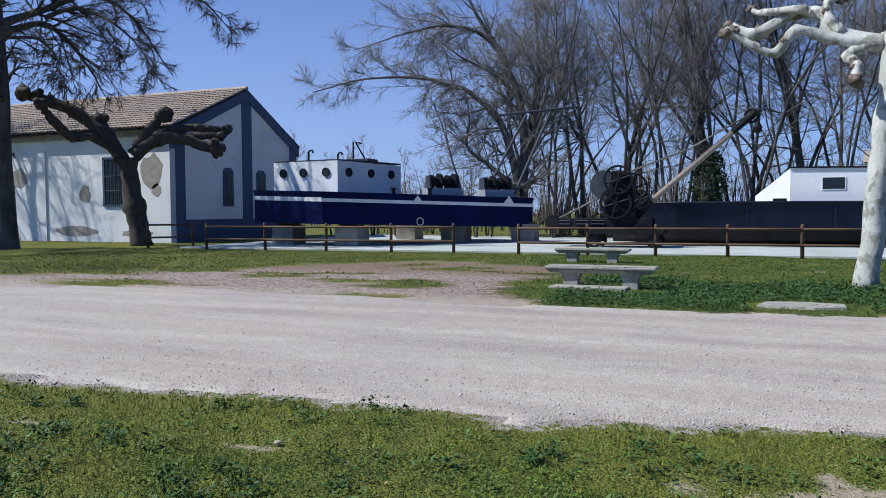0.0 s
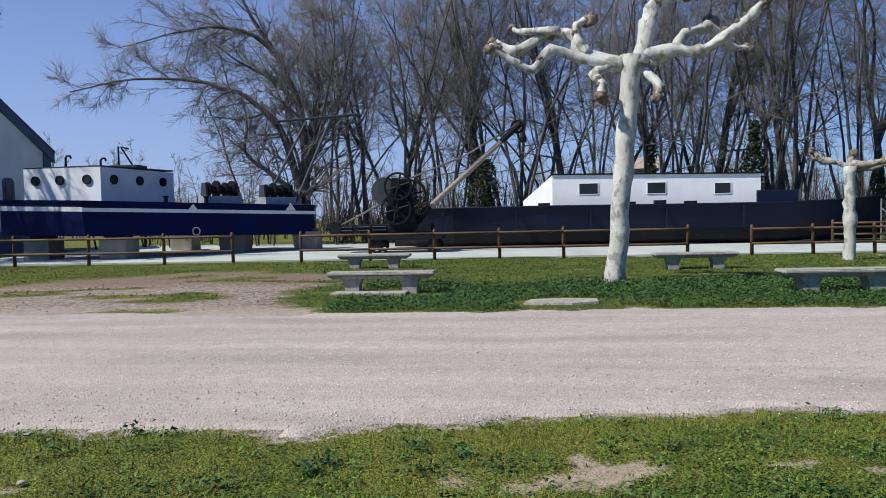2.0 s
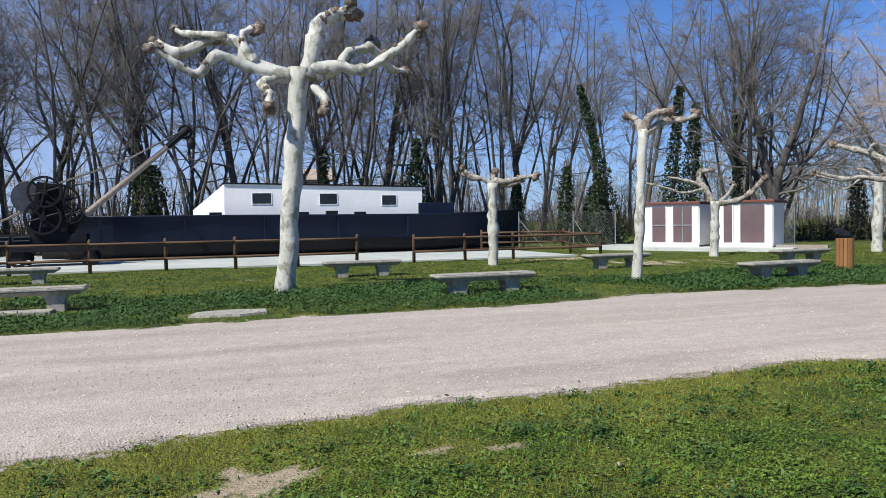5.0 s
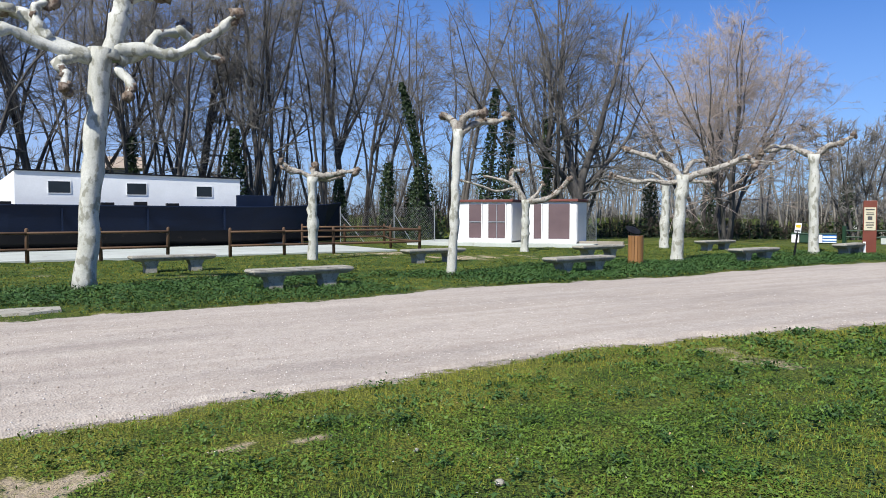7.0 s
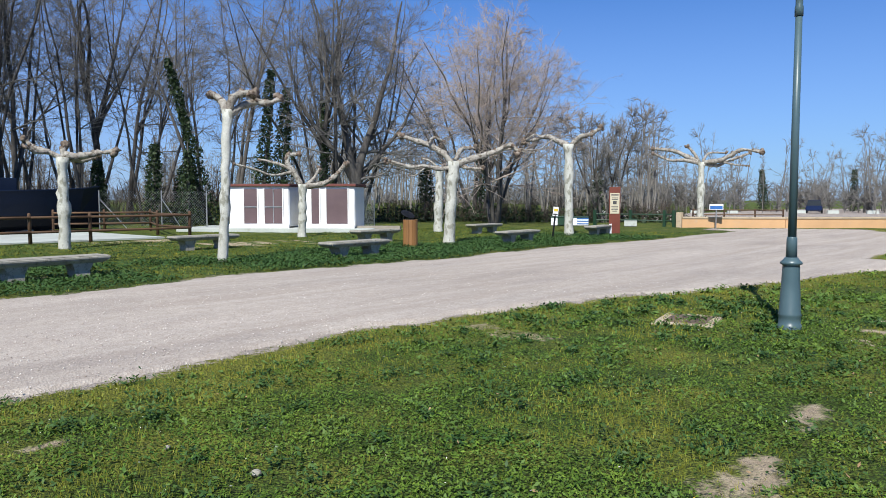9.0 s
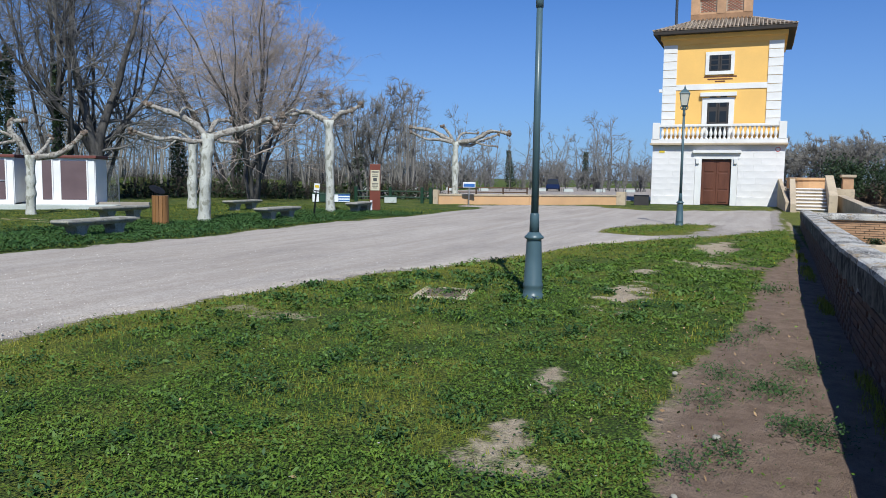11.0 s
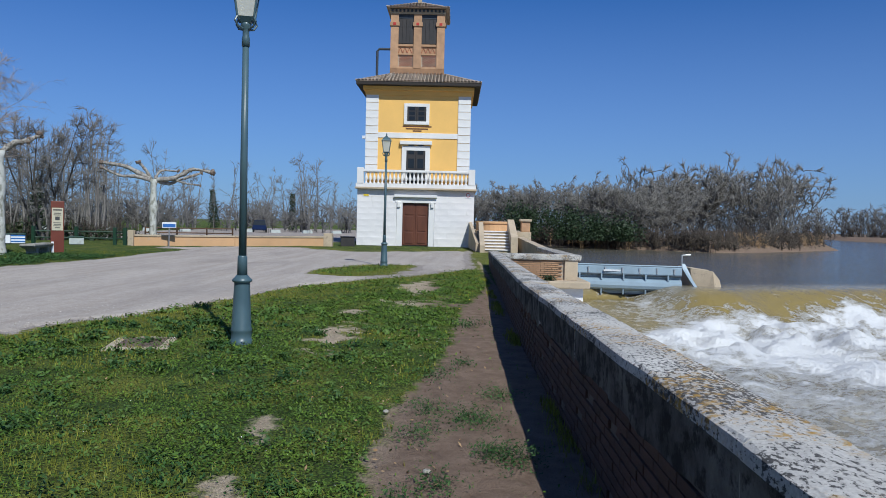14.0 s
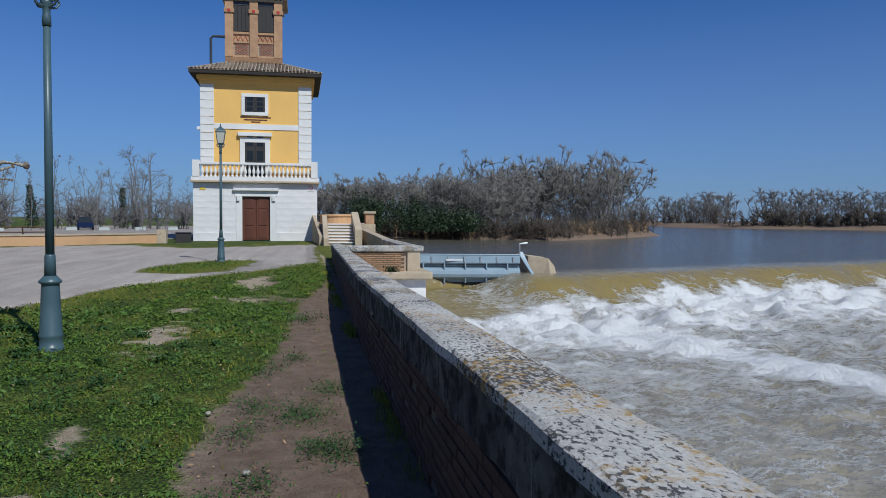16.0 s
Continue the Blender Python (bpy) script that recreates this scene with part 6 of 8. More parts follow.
for x, y, c in ((26.6, 16.4, 1),):
    s = thing("small_sign", "small tilted white notice on a dark post", "sign", pose(x, y, 0, 4, 6, -55))
    part("post", tube([(0, 0, -0.1), (0, 0, 0.95)], 0.035, 8), M_IRON, s)
    p_ = part("plate", box(-0.11, 0.11, -0.03, -0.01, 0.9, 1.27, 0.01), M_SIGNWHITE, s)
    part("text_bar", box(-0.08, 0.08, -0.035, -0.03, 1.1, 1.2), M_SIGNYELLOW, p_)
    part("text_bar", box(-0.09, 0.09, -0.035, -0.03, 0.95, 1.0), M_INK, p_)
s = thing("direction_sign", "white panel with a blue bar on one post", "sign", pose(41.2, 15.3, 0, 0, 0, -66))
for x in (0.0,):
    part("post", tube([(x, 0, -0.1), (x, 0, 1.3)], 0.03, 8), M_TIN, s)
p_ = part("plate", box(-0.36, 0.36, -0.05, -0.03, 1.0, 1.31, 0.01), M_SIGNWHITE, s)
part("text_bar", box(-0.32, 0.32, -0.06, -0.05, 1.04, 1.22), M_SIGNBLUE, p_)

low_wall = thing("wall_low", "low orange plastered wall with a pale coping", "wall", kind="structure")
for (x0, y0), (x1, y1) in (((40.9, 17.1), (44.0, 12.6)), ((44.0, 12.6), (48.5, 8.1))):
    d = Vector((x1 - x0, y1 - y0, 0))
    n = Vector((-d.y, d.x, 0)).normalized() * 0.16
    a, b = Vector((x0, y0, -0.2)), Vector((x1, y1, -0.2))
    up = Vector((0, 0, 0.72))
    part("wall", prism([a - n, b - n, b + n, a + n], [a - n + up, b - n + up, b + n + up, a + n + up]), M_ORANGEWALL, low_wall)
    n *= 1.3
    part("coping", prism([a - n + up, b - n + up, b + n + up, a + n + up], [a - n + up * 1.12, b - n + up * 1.12, b + n + up * 1.12, a + n + up * 1.12]), M_STONE, low_wall)
part("end_post", box(40.7, 41.0, 17.05, 17.35, -0.1, 0.85, 0.03), M_STONE, low_wall)
part("end_post", box(48.2, 48.75, 7.6, 8.15, -0.1, 0.8, 0.03), M_STONE, low_wall)

# ---- beyond the planes: boxes, green rail, car park ----
def storage_box(x, y, turn_, w, h, mat, label):
    b = thing("storage_box", label, "box", pose(x, y, 0, 0, 0, turn_), "boxes by the car park")
    part("body", box(-w / 2, w / 2, -0.4, 0.4, 0.05, h, 0.02), mat, b)
    part("lid", box(-w / 2 - 0.03, w / 2 + 0.03, -0.43, 0.43, h, h + 0.06, 0.02), M_GREENPAINT, b)
    return b


storage_box(38.49, 23.88, -58, 0.38, 0.5, M_CABIN, "small white storage box on the grass")
storage_box(38.8, 23.37, -58, 0.74, 0.5, M_GREENPAINT, "dark green storage box on the grass")
storage_box(39.09, 22.9, -58, 0.3, 0.5, M_CABIN, "white storage box between two others")
b = storage_box(39.34, 22.48, -58, 0.66, 0.5, M_CABIN, "white storage box with blue stripes")
for z in (0.12, 0.27, 0.42):
    part("stripe", box(-0.33, 0.33, -0.415, -0.4, z, z + 0.06), M_SIGNBLUE, b)
storage_box(39.9, 19.7, -62, 0.7, 0.4, M_CONCRETE, "pale concrete block by the green rail")
g_ = thing("green_fence", "dark green rail fence leading to the low wall", "fence")
pts = [(40.3, 22.2), (40.9, 20.2), (41.3, 18.3), (41.1, 17.65)]
for x, y in pts:
    part("post", box(x - 0.08, x + 0.08, y - 0.08, y + 0.08, -0.1, 0.95, 0.01), M_GREENPAINT, g_)
for (x0, y0), (x1, y1) in zip(pts, pts[1:]):
    for z in (0.35, 0.7):
        part("rail", tube([(x0, y0, z), (x1, y1, z)], 0.04, 6), M_GREENPAINT, g_)
rail_fence([(60.5, 24.6), (62.0, 22.6), (63.4, 20.6), (64.6, 18.8)], "low brown rail fence in the car park", 0.75)


def far_block(x, y, turn_):
    b = thing("concrete_block", "white concrete barrier block at the car park edge", "block", pose(x, y, 0, 0, 0, turn_), "barrier blocks")
    part("block", prism([(-0.6, -0.25, -0.1), (0.6, -0.25, -0.1), (0.6, 0.25, -0.1), (-0.6, 0.25, -0.1)], [(-0.56, -0.2, 0.36), (0.56, -0.2, 0.36), (0.56, 0.2, 0.36), (-0.56, 0.2, 0.36)]), M_CONCRETE, b)
    return b


first = far_block(78, 42, -50)
for x, y in ((81, 37.5), (83.5, 33.8), (86, 30.6), (90, 24.6), (91.5, 21.6), (93, 18.0), (94.2, 14.6), (95.2, 11.0), (96, 7.2)):
    copy_thing(first, pose(x, y, 0, 0, 0, -62))
car = thing("car", "parked dark blue hatchback on the gravel car park", "car", pose(92.6, 23.8, 0.02, 0, 0, 14))
bm = prism([(-2.0, -0.82, 0.28), (2.0, -0.82, 0.28), (2.0, 0.82, 0.28), (-2.0, 0.82, 0.28)], [(-1.98, -0.82, 0.85), (1.9, -0.8, 0.75), (1.9, 0.8, 0.75), (-1.98, 0.82, 0.85)])
bmesh.ops.bevel(bm, geom=list(bm.edges), offset=0.08, segments=2, affect="EDGES")
part("body", bm, M_CARBLUE, car)
part("cabin", prism([(-1.9, -0.76, 0.83), (1.0, -0.76, 0.8), (1.0, 0.76, 0.8), (-1.9, 0.76, 0.83)], [(-1.6, -0.62, 1.42), (0.3, -0.62, 1.42), (0.3, 0.62, 1.42), (-1.6, 0.62, 1.42)]), M_GLASS, car, "dark glazed cabin")
part("roof_panel", box(-1.6, 0.3, -0.63, 0.63, 1.41, 1.46, 0.02), M_CARBLUE, car)
for x in (-1.3, 1.3):
    for y in (-0.78, 0.78):
        w_ = part("wheel", ring((x, y, 0.3), (0, 1, 0), 0.32, 0.14, 0.2, 18), M_TYRE, car)
        part("rim", ring((x, y, 0.3), (0, 1, 0), 0.19, 0.18, 0.16, 14), M_TIN, w_)
for y in (-0.6, 0.6):
    part("headlight", box(1.93, 2.02, y - 0.15, y + 0.15, 0.58, 0.7, 0.02), M_SIGNWHITE, car)
crate = thing("crate", "dark grey crates stacked beside the yellow tower", "crate", pose(49.2, 6.75, 0, 0, 0, 8))
part("body", box(-0.5, 0.5, -0.45, 0.45, -0.05, 0.55, 0.03), M_SHUTTER, crate)
part("lid", box(-0.52, 0.52, -0.47, 0.47, 0.55, 0.62, 0.02), M_IRON, crate)
farm = thing("farm_building", "small cream farm building far behind the wood", "house", pose(13.5, 80, 0, 0, 0, -12))
part("wall", box(-2, 2, 0, 5, -0.3, 6.2), M_BENCH, farm)
part("roof", prism([(-2.3, -0.4, 6.1), (2.3, -0.4, 6.1), (2.3, 5.4, 6.1), (-2.3, 5.4, 6.1)], [(-2.3, 2.4, 7.4), (2.3, 2.4, 7.4), (2.3, 2.6, 7.4), (-2.3, 2.6, 7.4)]), M_TILE, farm)
for x in (-1.6, 0.6):
    w = part("window", box(x, x + 0.9, -0.03, 0.1, 2.9, 4.2), M_GLASS, farm)
    part("window_frame", box(x - 0.1, x + 1.0, -0.06, 0.05, 2.78, 2.9), M_TRIMWHITE, w)

# ---- trees ----
class Bush:
    """Collects tapered tubes as arrays."""

    def __init__(self):
        self.v, self.f, self.t, self.n = [], [], [], 0

    def tube(self, pts, rad, sides):
        pts = np.asarray(pts, float)
        d = np.gradient(pts, axis=0)
        d /= np.linalg.norm(d, axis=1)[:, None] + 1e-9
        ref = np.array([0.31, 0.17, 0.93]) if abs(d[0, 2]) < 0.9 else np.array([0.9, 0.3, 0.1])
        a = np.cross(d, ref)
        a /= np.linalg.norm(a, axis=1)[:, None] + 1e-9
        b = np.cross(d, a)
        t = np.arange(sides) * 2 * np.pi / sides
        ringv = pts[:, None] + (a[:, None] * np.cos(t)[None, :, None] + b[:, None] * np.sin(t)[None, :, None]) * np.asarray(rad)[:, None, None]
        m = len(pts)
        j = np.arange(sides)
        for k in range(m - 1):
            o = self.n + k * sides
            self.f.append(np.stack([o + j, o + (j + 1) % sides, o + sides + (j + 1) % sides, o + sides + j], 1))
        self.v.append(ringv.reshape(-1, 3))
        self.n += m * sides

    def spikes(self, p, q, r):
        """Many fine twigs at once, as three-sided needles."""
        p, q = np.asarray(p), np.asarray(q)
        d = q - p
        d = d / (np.linalg.norm(d, axis=1)[:, None] + 1e-9)
        a = np.cross(d, [0.31, 0.47, 0.83])
        a /= np.linalg.norm(a, axis=1)[:, None] + 1e-9
        b = np.cross(d, a)
        t = np.arange(3) * 2 * np.pi / 3
        base = p[:, None] + (a[:, None] * np.cos(t)[None, :, None] + b[:, None] * np.sin(t)[None, :, None]) * np.asarray(r)[:, None, None]
        m = len(p)
        o = self.n + np.arange(m) * 4
        for j in range(3):
            self.t.append(np.stack([o + j, o + (j + 1) % 3, o + 3], 1))
        self.v.append(np.concatenate([base, q[:, None]], 1).reshape(-1, 3))
        self.n += m * 4

    def mesh(self, name, mat, smooth=True):
        me = bpy.data.meshes.new(name)
        v = np.concatenate(self.v).astype(np.float32)
        f_ = np.concatenate(self.f).astype(np.int32) if self.f else np.zeros((0, 4), np.int32)
        t_ = np.concatenate(self.t).astype(np.int32) if self.t else np.zeros((0, 3), np.int32)
        me.vertices.add(len(v))
        me.vertices.foreach_set("co", v.ravel())
        me.loops.add(f_.size + t_.size)
        me.loops.foreach_set("vertex_index", np.concatenate([f_.ravel(), t_.ravel()]))
        me.polygons.add(len(f_) + len(t_))
        me.polygons.foreach_set("loop_start", np.concatenate([np.arange(0, f_.size, 4), f_.size + np.arange(0, t_.size, 3)]).astype(np.int32))
        me.update(calc_edges=True)
        if smooth:
            me.shade_smooth()
        me.materials.append(mat)
        return me


def wander(rs, p, d, length, n, bend, lift):
    """A crooked line from p along d."""
    pts = [np.array(p, float)]
    d = np.array(d, float)
    for _ in range(n):
        d = d + rs.normal(0, bend, 3) + np.array([0, 0, lift])
        d /= np.linalg.norm(d)
        pts.append(pts[-1] + d * length / n)
    return np.array(pts), d


def side_way(rs, d, angle):
    a = np.cross(d, rs.normal(size=3))
    a /= np.linalg.norm(a) + 1e-9
    return d * math.cos(angle) + a * math.sin(angle)


def tree_thing(label, meshes, at, group="bare trees"):
    t = thing("tree", label, "tree", at, group)
    ob = new("trunk", meshes[0])
    ob.parent = t
    ob = new("crown", meshes[1])
    ob.parent = t
    return t


def tall_tree(seed, height, stems=2, lean=0.12, rad=0.17, first=0.25, sides=15, side_len=0.25, angle=(0.6, 1.25), lift=0.02, kids=8, twigs=5, hair=1.0, fine=0.0115, droop=0.0, bend=0.06, forks=1, guides=(), coarse=False):
    """Wood and twigs of a slender leafless tree: crooked stems, side branches along them, fine twigs on those. guides: stems given as (radius, line)."""
    rs = np.random.RandomState(seed)
    wood, fineb = Bush(), Bush()
    P, Q, R = [], [], []

    def along(pts, x):
        x = x * (len(pts) - 1)
        i = min(int(x), len(pts) - 2)
        d = pts[i + 1] - pts[i]
        return pts[i] + d * (x - i), d / (np.linalg.norm(d) + 1e-9)

    lines_ = []
    for r0, pts in guides:
        pts = np.array(pts, float)
        t = np.linspace(0, len(pts) - 1, len(pts) * 3)
        fine_ = np.stack([np.interp(t, np.arange(len(pts)), pts[:, k]) for k in range(3)], 1)
        fine_[1:-1] += rs.normal(0, 0.06, (len(fine_) - 2, 3))
        fine_[1:-1] = (fine_[:-2] + 2 * fine_[1:-1] + fine_[2:]) / 4
        lines_.append((fine_, r0, np.linalg.norm(np.diff(pts, axis=0), axis=1).sum(), first))
    a0 = rs.uniform(0, 6.28)
    for k in range(0 if guides else stems):
        a = a0 + 6.28 * k / stems + rs.normal(0, 0.4)
        tip = lean * rs.uniform(0.3, 1.3)
        ln = height * rs.uniform(0.86, 1.05)
        off = rad * 1.3 * (stems > 1)
        pts, _ = wander(rs, (math.cos(a) * off, math.sin(a) * off, -0.3), np.array([math.cos(a) * tip, math.sin(a) * tip, 1.0]), ln, 11, bend, 0.03)
        r0 = rad * rs.uniform(0.7, 1.1)
        lines_.append((pts, r0, ln, first))
        for _ in range(forks):
            x = rs.uniform(0.25, 0.55)
            q, d = along(pts, x)
            b, _ = wander(rs, q, side_way(rs, d, rs.uniform(0.25, 0.5)), ln * (1 - x) * rs.uniform(0.7, 0.95), 8, bend * 1.2, 0.06)
            lines_.append((b, r0 * (1 - 0.8 * x) * 0.75, ln * (1 - x), 0.12))
    for pts, r0, ln, f0 in lines_:
        n = len(pts) - 1
        rr = np.maximum(r0 * (1 - 0.88 * np.linspace(0, 1, n + 1) ** 0.9), fine)
        rr[0] *= 1.25
        wood.tube(pts[::2] if coarse else pts, rr[::2] if coarse else rr, 4 if coarse else 8)
        for x in np.sort(rs.uniform(f0, 0.99, max(4, int(sides * (0.45 + 0.55 * ln / height))))):
            q, d = along(pts, x)
            r1 = max(r0 * (1 - 0.88 * x) * rs.uniform(0.25, 0.5), fine * 1.3)
            l1 = height * side_len * (1.25 - 0.85 * x) * rs.uniform(0.5, 1.25)
            b, _ = wander(rs, q, side_way(rs, d, rs.uniform(*angle)), l1, 3 if coarse else 5, 0.17, lift - droop * 0.3)
            fineb.tube(b, np.linspace(r1, fine * 0.8, len(b)), 3 if coarse else 4)
            for y in rs.uniform(0.15, 1.0, kids):
                p, e = along(b, y)
                l2 = l1 * 0.5 * (1.25 - 0.6 * y) * rs.uniform(0.4, 1.1)
                c, _ = wander(rs, p, side_way(rs, e, rs.uniform(0.4, 1.0)), l2, 2 if coarse else 3, 0.2, lift * 0.6 - droop)
                fineb.tube(c, np.linspace(max(r1 * 0.45, fine), fine * 0.6, len(c)), 3)
                for z in rs.uniform(0.1, 1.0, twigs):
                    m, g = along(c, z)
                    g = side_way(rs, g, rs.uniform(0.3, 0.9)) + np.array([0, 0, 0.12 - droop * 5])
                    P.append(m), Q.append(m + g * hair * rs.uniform(0.35, 1.1)), R.append(fine * rs.uniform(0.55, 1.0))
            for z in rs.uniform(0.2, 1.0, twigs):
                m, g = along(b, z)
                g = side_way(rs, g, rs.uniform(0.3, 0.9)) + np.array([0, 0, 0.12 - droop * 5])
                P.append(m), Q.append(m + g * hair * rs.uniform(0.4, 1.2)), R.append(fine * rs.uniform(0.6, 1.1))
    fineb.spikes(P, Q, R)
    return wood, fineb


KINDS = []
for seed, h, kw in (
        (401, 21, {"stems": 2, "lean": 0.1, "rad": 0.2, "sides": 18, "bend": 0.09}),
        (402, 20, {"stems": 3, "lean": 0.2, "rad": 0.17, "sides": 14, "bend": 0.1}),
        (403, 22, {"stems": 1, "lean": 0.05, "rad": 0.27, "sides": 17, "forks": 4, "first": 0.3, "side_len": 0.28, "bend": 0.09}),
        (404, 18, {"stems": 5, "lean": 0.14, "rad": 0.13, "sides": 10, "forks": 0, "side_len": 0.2, "bend": 0.08}),
        (405, 19, {"stems": 3, "lean": 0.36, "rad": 0.2, "sides": 14, "bend": 0.11, "side_len": 0.27}),
        (406, 15, {"stems": 1, "lean": 0.08, "rad": 0.13, "sides": 18, "forks": 1, "first": 0.2, "side_len": 0.2}),
):
    w, t = tall_tree(seed, h, **kw)
    KINDS.append((w.mesh("trunk", M_BARK), t.mesh("crown", M_TWIG)))
w, t = tall_tree(410, 8.0, 4, 0.5, 0.12, 0.2, 12, 0.32, (0.6, 1.3), 0.02, 8, 9, 0.6, 0.014, forks=1)
SMALL_TREE = (w.mesh("trunk", M_BARK), t.mesh("crown", M_TWIG))
w, t = tall_tree(412, 7.0, 1, 0.05, 0.07, 0.35, 14, 0.16, (0.4, 0.8), 0.08, 4, 4, 0.6, 0.013, forks=0)
YOUNG_TREE = (w.mesh("trunk", M_TWIGGREY), t.mesh("crown", M_TWIGGREY))
HOUSE_LIMBS = [(0.52, ((0, 0, -0.3), (0.1, 0, 5.0), (0.0, 0.1, 10.0), (-0.3, 0.2, 15.0)))]
for r0, depth, side in (
        (0.17, 0.6, ((0.1, 9.9), (2.0, 10.7), (3.1, 9.8), (4.0, 8.7), (4.8, 7.4))),
        (0.1, -0.5, ((0.1, 9.6), (1.5, 9.7), (2.3, 8.8), (2.4, 7.6))),
        (0.2, 0.9, ((0.1, 10.2), (2.0, 11.4), (3.6, 12.4), (5.5, 12.5), (6.8, 11.4), (8.4, 9.3))),
        (0.11, -0.8, ((1.9, 10.7), (3.2, 11.3), (4.7, 10.5), (5.7, 9.2), (6.1, 8.1))),
        (0.17, 0.4, ((2.2, 11.6), (3.6, 12.9), (6.6, 13.5), (9.3, 12.9), (11.0, 11.4))),
        (0.15, -1.2, ((0.0, 11.0), (-2.0, 12.0), (-4.2, 11.2), (-5.6, 9.0))),
        (0.17, 1.4, ((0.0, 12.0), (1.5, 13.8), (3.0, 14.8), (4.5, 14.6))),
        (0.17, -1.4, ((0.0, 12.0), (1.8, 14.0), (4.2, 15.2), (6.5, 14.8))),
        (0.16, 1.0, ((0.0, 13.0), (-1.0, 15.0), (-2.0, 16.6), (-2.4, 18.0)))):
    HOUSE_LIMBS.append((r0, [(a * 0.625 - 0.781 * depth * k, a * 0.781 + 0.625 * depth * k, b) for k, (a, b) in enumerate(side)]))
w, t = tall_tree(440, 20, guides=HOUSE_LIMBS, first=0.12, sides=30, side_len=0.16, angle=(0.5, 1.3), lift=0.0, kids=8, twigs=9, hair=0.6, fine=0.016, droop=0.05)
HOUSE_TREE = (w.mesh("trunk", M_BARK), t.mesh("crown", M_TWIGDARK))

rs = np.random.RandomState(77)
WOODS = [(-17.5, 50, 5, 0.9), (-14.5, 52.5, 2, 0.85), (-9.5, 51, 0, 0.95), (-7.0, 47.5, 4, 0.9), (-5.6, 50, 1, 1.0), (-3.4, 46, 3, 1.0), (-2.0, 52, 2, 1.0), (0.2, 48.5, 4, 0.95), (2.3, 50, 1, 1.0), (4.2, 47.8, 0, 0.95),
         (6.4, 50.6, 1, 0.95), (8.3, 47, 4, 0.9), (10.6, 46, 3, 1.05), (12.6, 48.3, 0, 1.0), (15.3, 44.4, 3, 1.15), (16.4, 45.2, 0, 1.0), (21.2, 45.3, 2, 0.95), (18.8, 49, 5, 1.0), (25.1, 46.6, 5, 0.95), (22.8, 50.5, 1, 0.9),
         (30.7, 35.3, 2, 0.8), (31.6, 36.5, 1, 0.82), (32.4, 34.2, 4, 0.86), (28.3, 41.5, 0, 0.8), (33.5, 38.5, 0, 0.85),
         (1.2, 45.5, 1, 0.95), (5.5, 45.2, 3, 1.0), (9.2, 49.5, 2, 1.0), (-0.8, 49.0, 0, 1.0), (12.0, 45.0, 4, 0.9), (17.6, 47.5, 1, 0.95), (14.2, 50.5, 4, 1.0), (19.6, 44.0, 3, 0.95), (-11.0, 49.0, 1, 0.9), (23.6, 43.6, 1, 0.8)]
for x in np.arange(-20, 44, 6.2):
    WOODS.append((x + rs.uniform(-1.8, 1.8), 60 + rs.uniform(-4, 5), rs.choice([0, 1, 2, 5]), rs.uniform(0.85, 1.05)))
for x, y, k, s in WOODS:
    tree_thing("tall leafless grey-brown tree at the wood's edge", KINDS[k], Matrix.LocRotScale((x, y, -0.1), Euler((0, 0, rs.uniform(0, 6.28))), (s, s, s)))
# the broad tree that leans over the barge
w, t = tall_tree(421, 18, guides=(
    (0.42, ((0.2, 0, -0.3), (0.0, 0, 3.1), (0.1, 0.3, 5.4), (-0.3, 0.6, 8.8), (-1.9, 0.8, 12.2), (-3.5, 1.0, 14.6), (-4.8, 1.2, 17.4))),
    (0.27, ((0.0, 0, 2.6), (-0.8, -0.4, 6.1), (-1.8, -0.8, 8.1), (-3.5, -1.3, 9.3), (-5.6, -1.8, 10.0), (-9.3, -2.2, 10.3), (-13.5, -2.5, 9.5))),
    (0.2, ((-0.1, 0, 2.4), (-1.2, -0.5, 3.9), (-2.6, -1.0, 4.9), (-3.4, -1.2, 5.8), (-3.1, -1.0, 7.4), (-3.4, -1.2, 9.6))),
    (0.26, ((0.1, 0.3, 4.6), (0.8, 0.8, 8.4), (0.7, 1.4, 11.9), (0.3, 1.8, 15.9))),
    (0.16, ((-1.9, 0.8, 12.0), (-3.2, 0.2, 13.3), (-5.5, -0.6, 13.6), (-7.7, -1.2, 13.0), (-11.0, -1.6, 12.2))),
    (0.16, ((-0.3, 0.6, 8.6), (-2.4, 1.6, 10.8), (-5.0, 2.4, 12.0), (-8.0, 3.0, 14.5))),
    (0.14, ((0.1, 0.3, 5.2), (1.6, -0.6, 8.2), (2.4, -1.0, 12.0), (2.2, -1.2, 15.0))),
), first=0.12, sides=38, side_len=0.25, kids=10, twigs=7, hair=1.1, angle=(0.5, 1.3), lift=0.015, droop=0.006)
tree_thing("broad grey tree leaning over the blue barge", (w.mesh("trunk", M_BARK), t.mesh("crown", M_TWIG)), pose(-12.4, 46.0, 0))
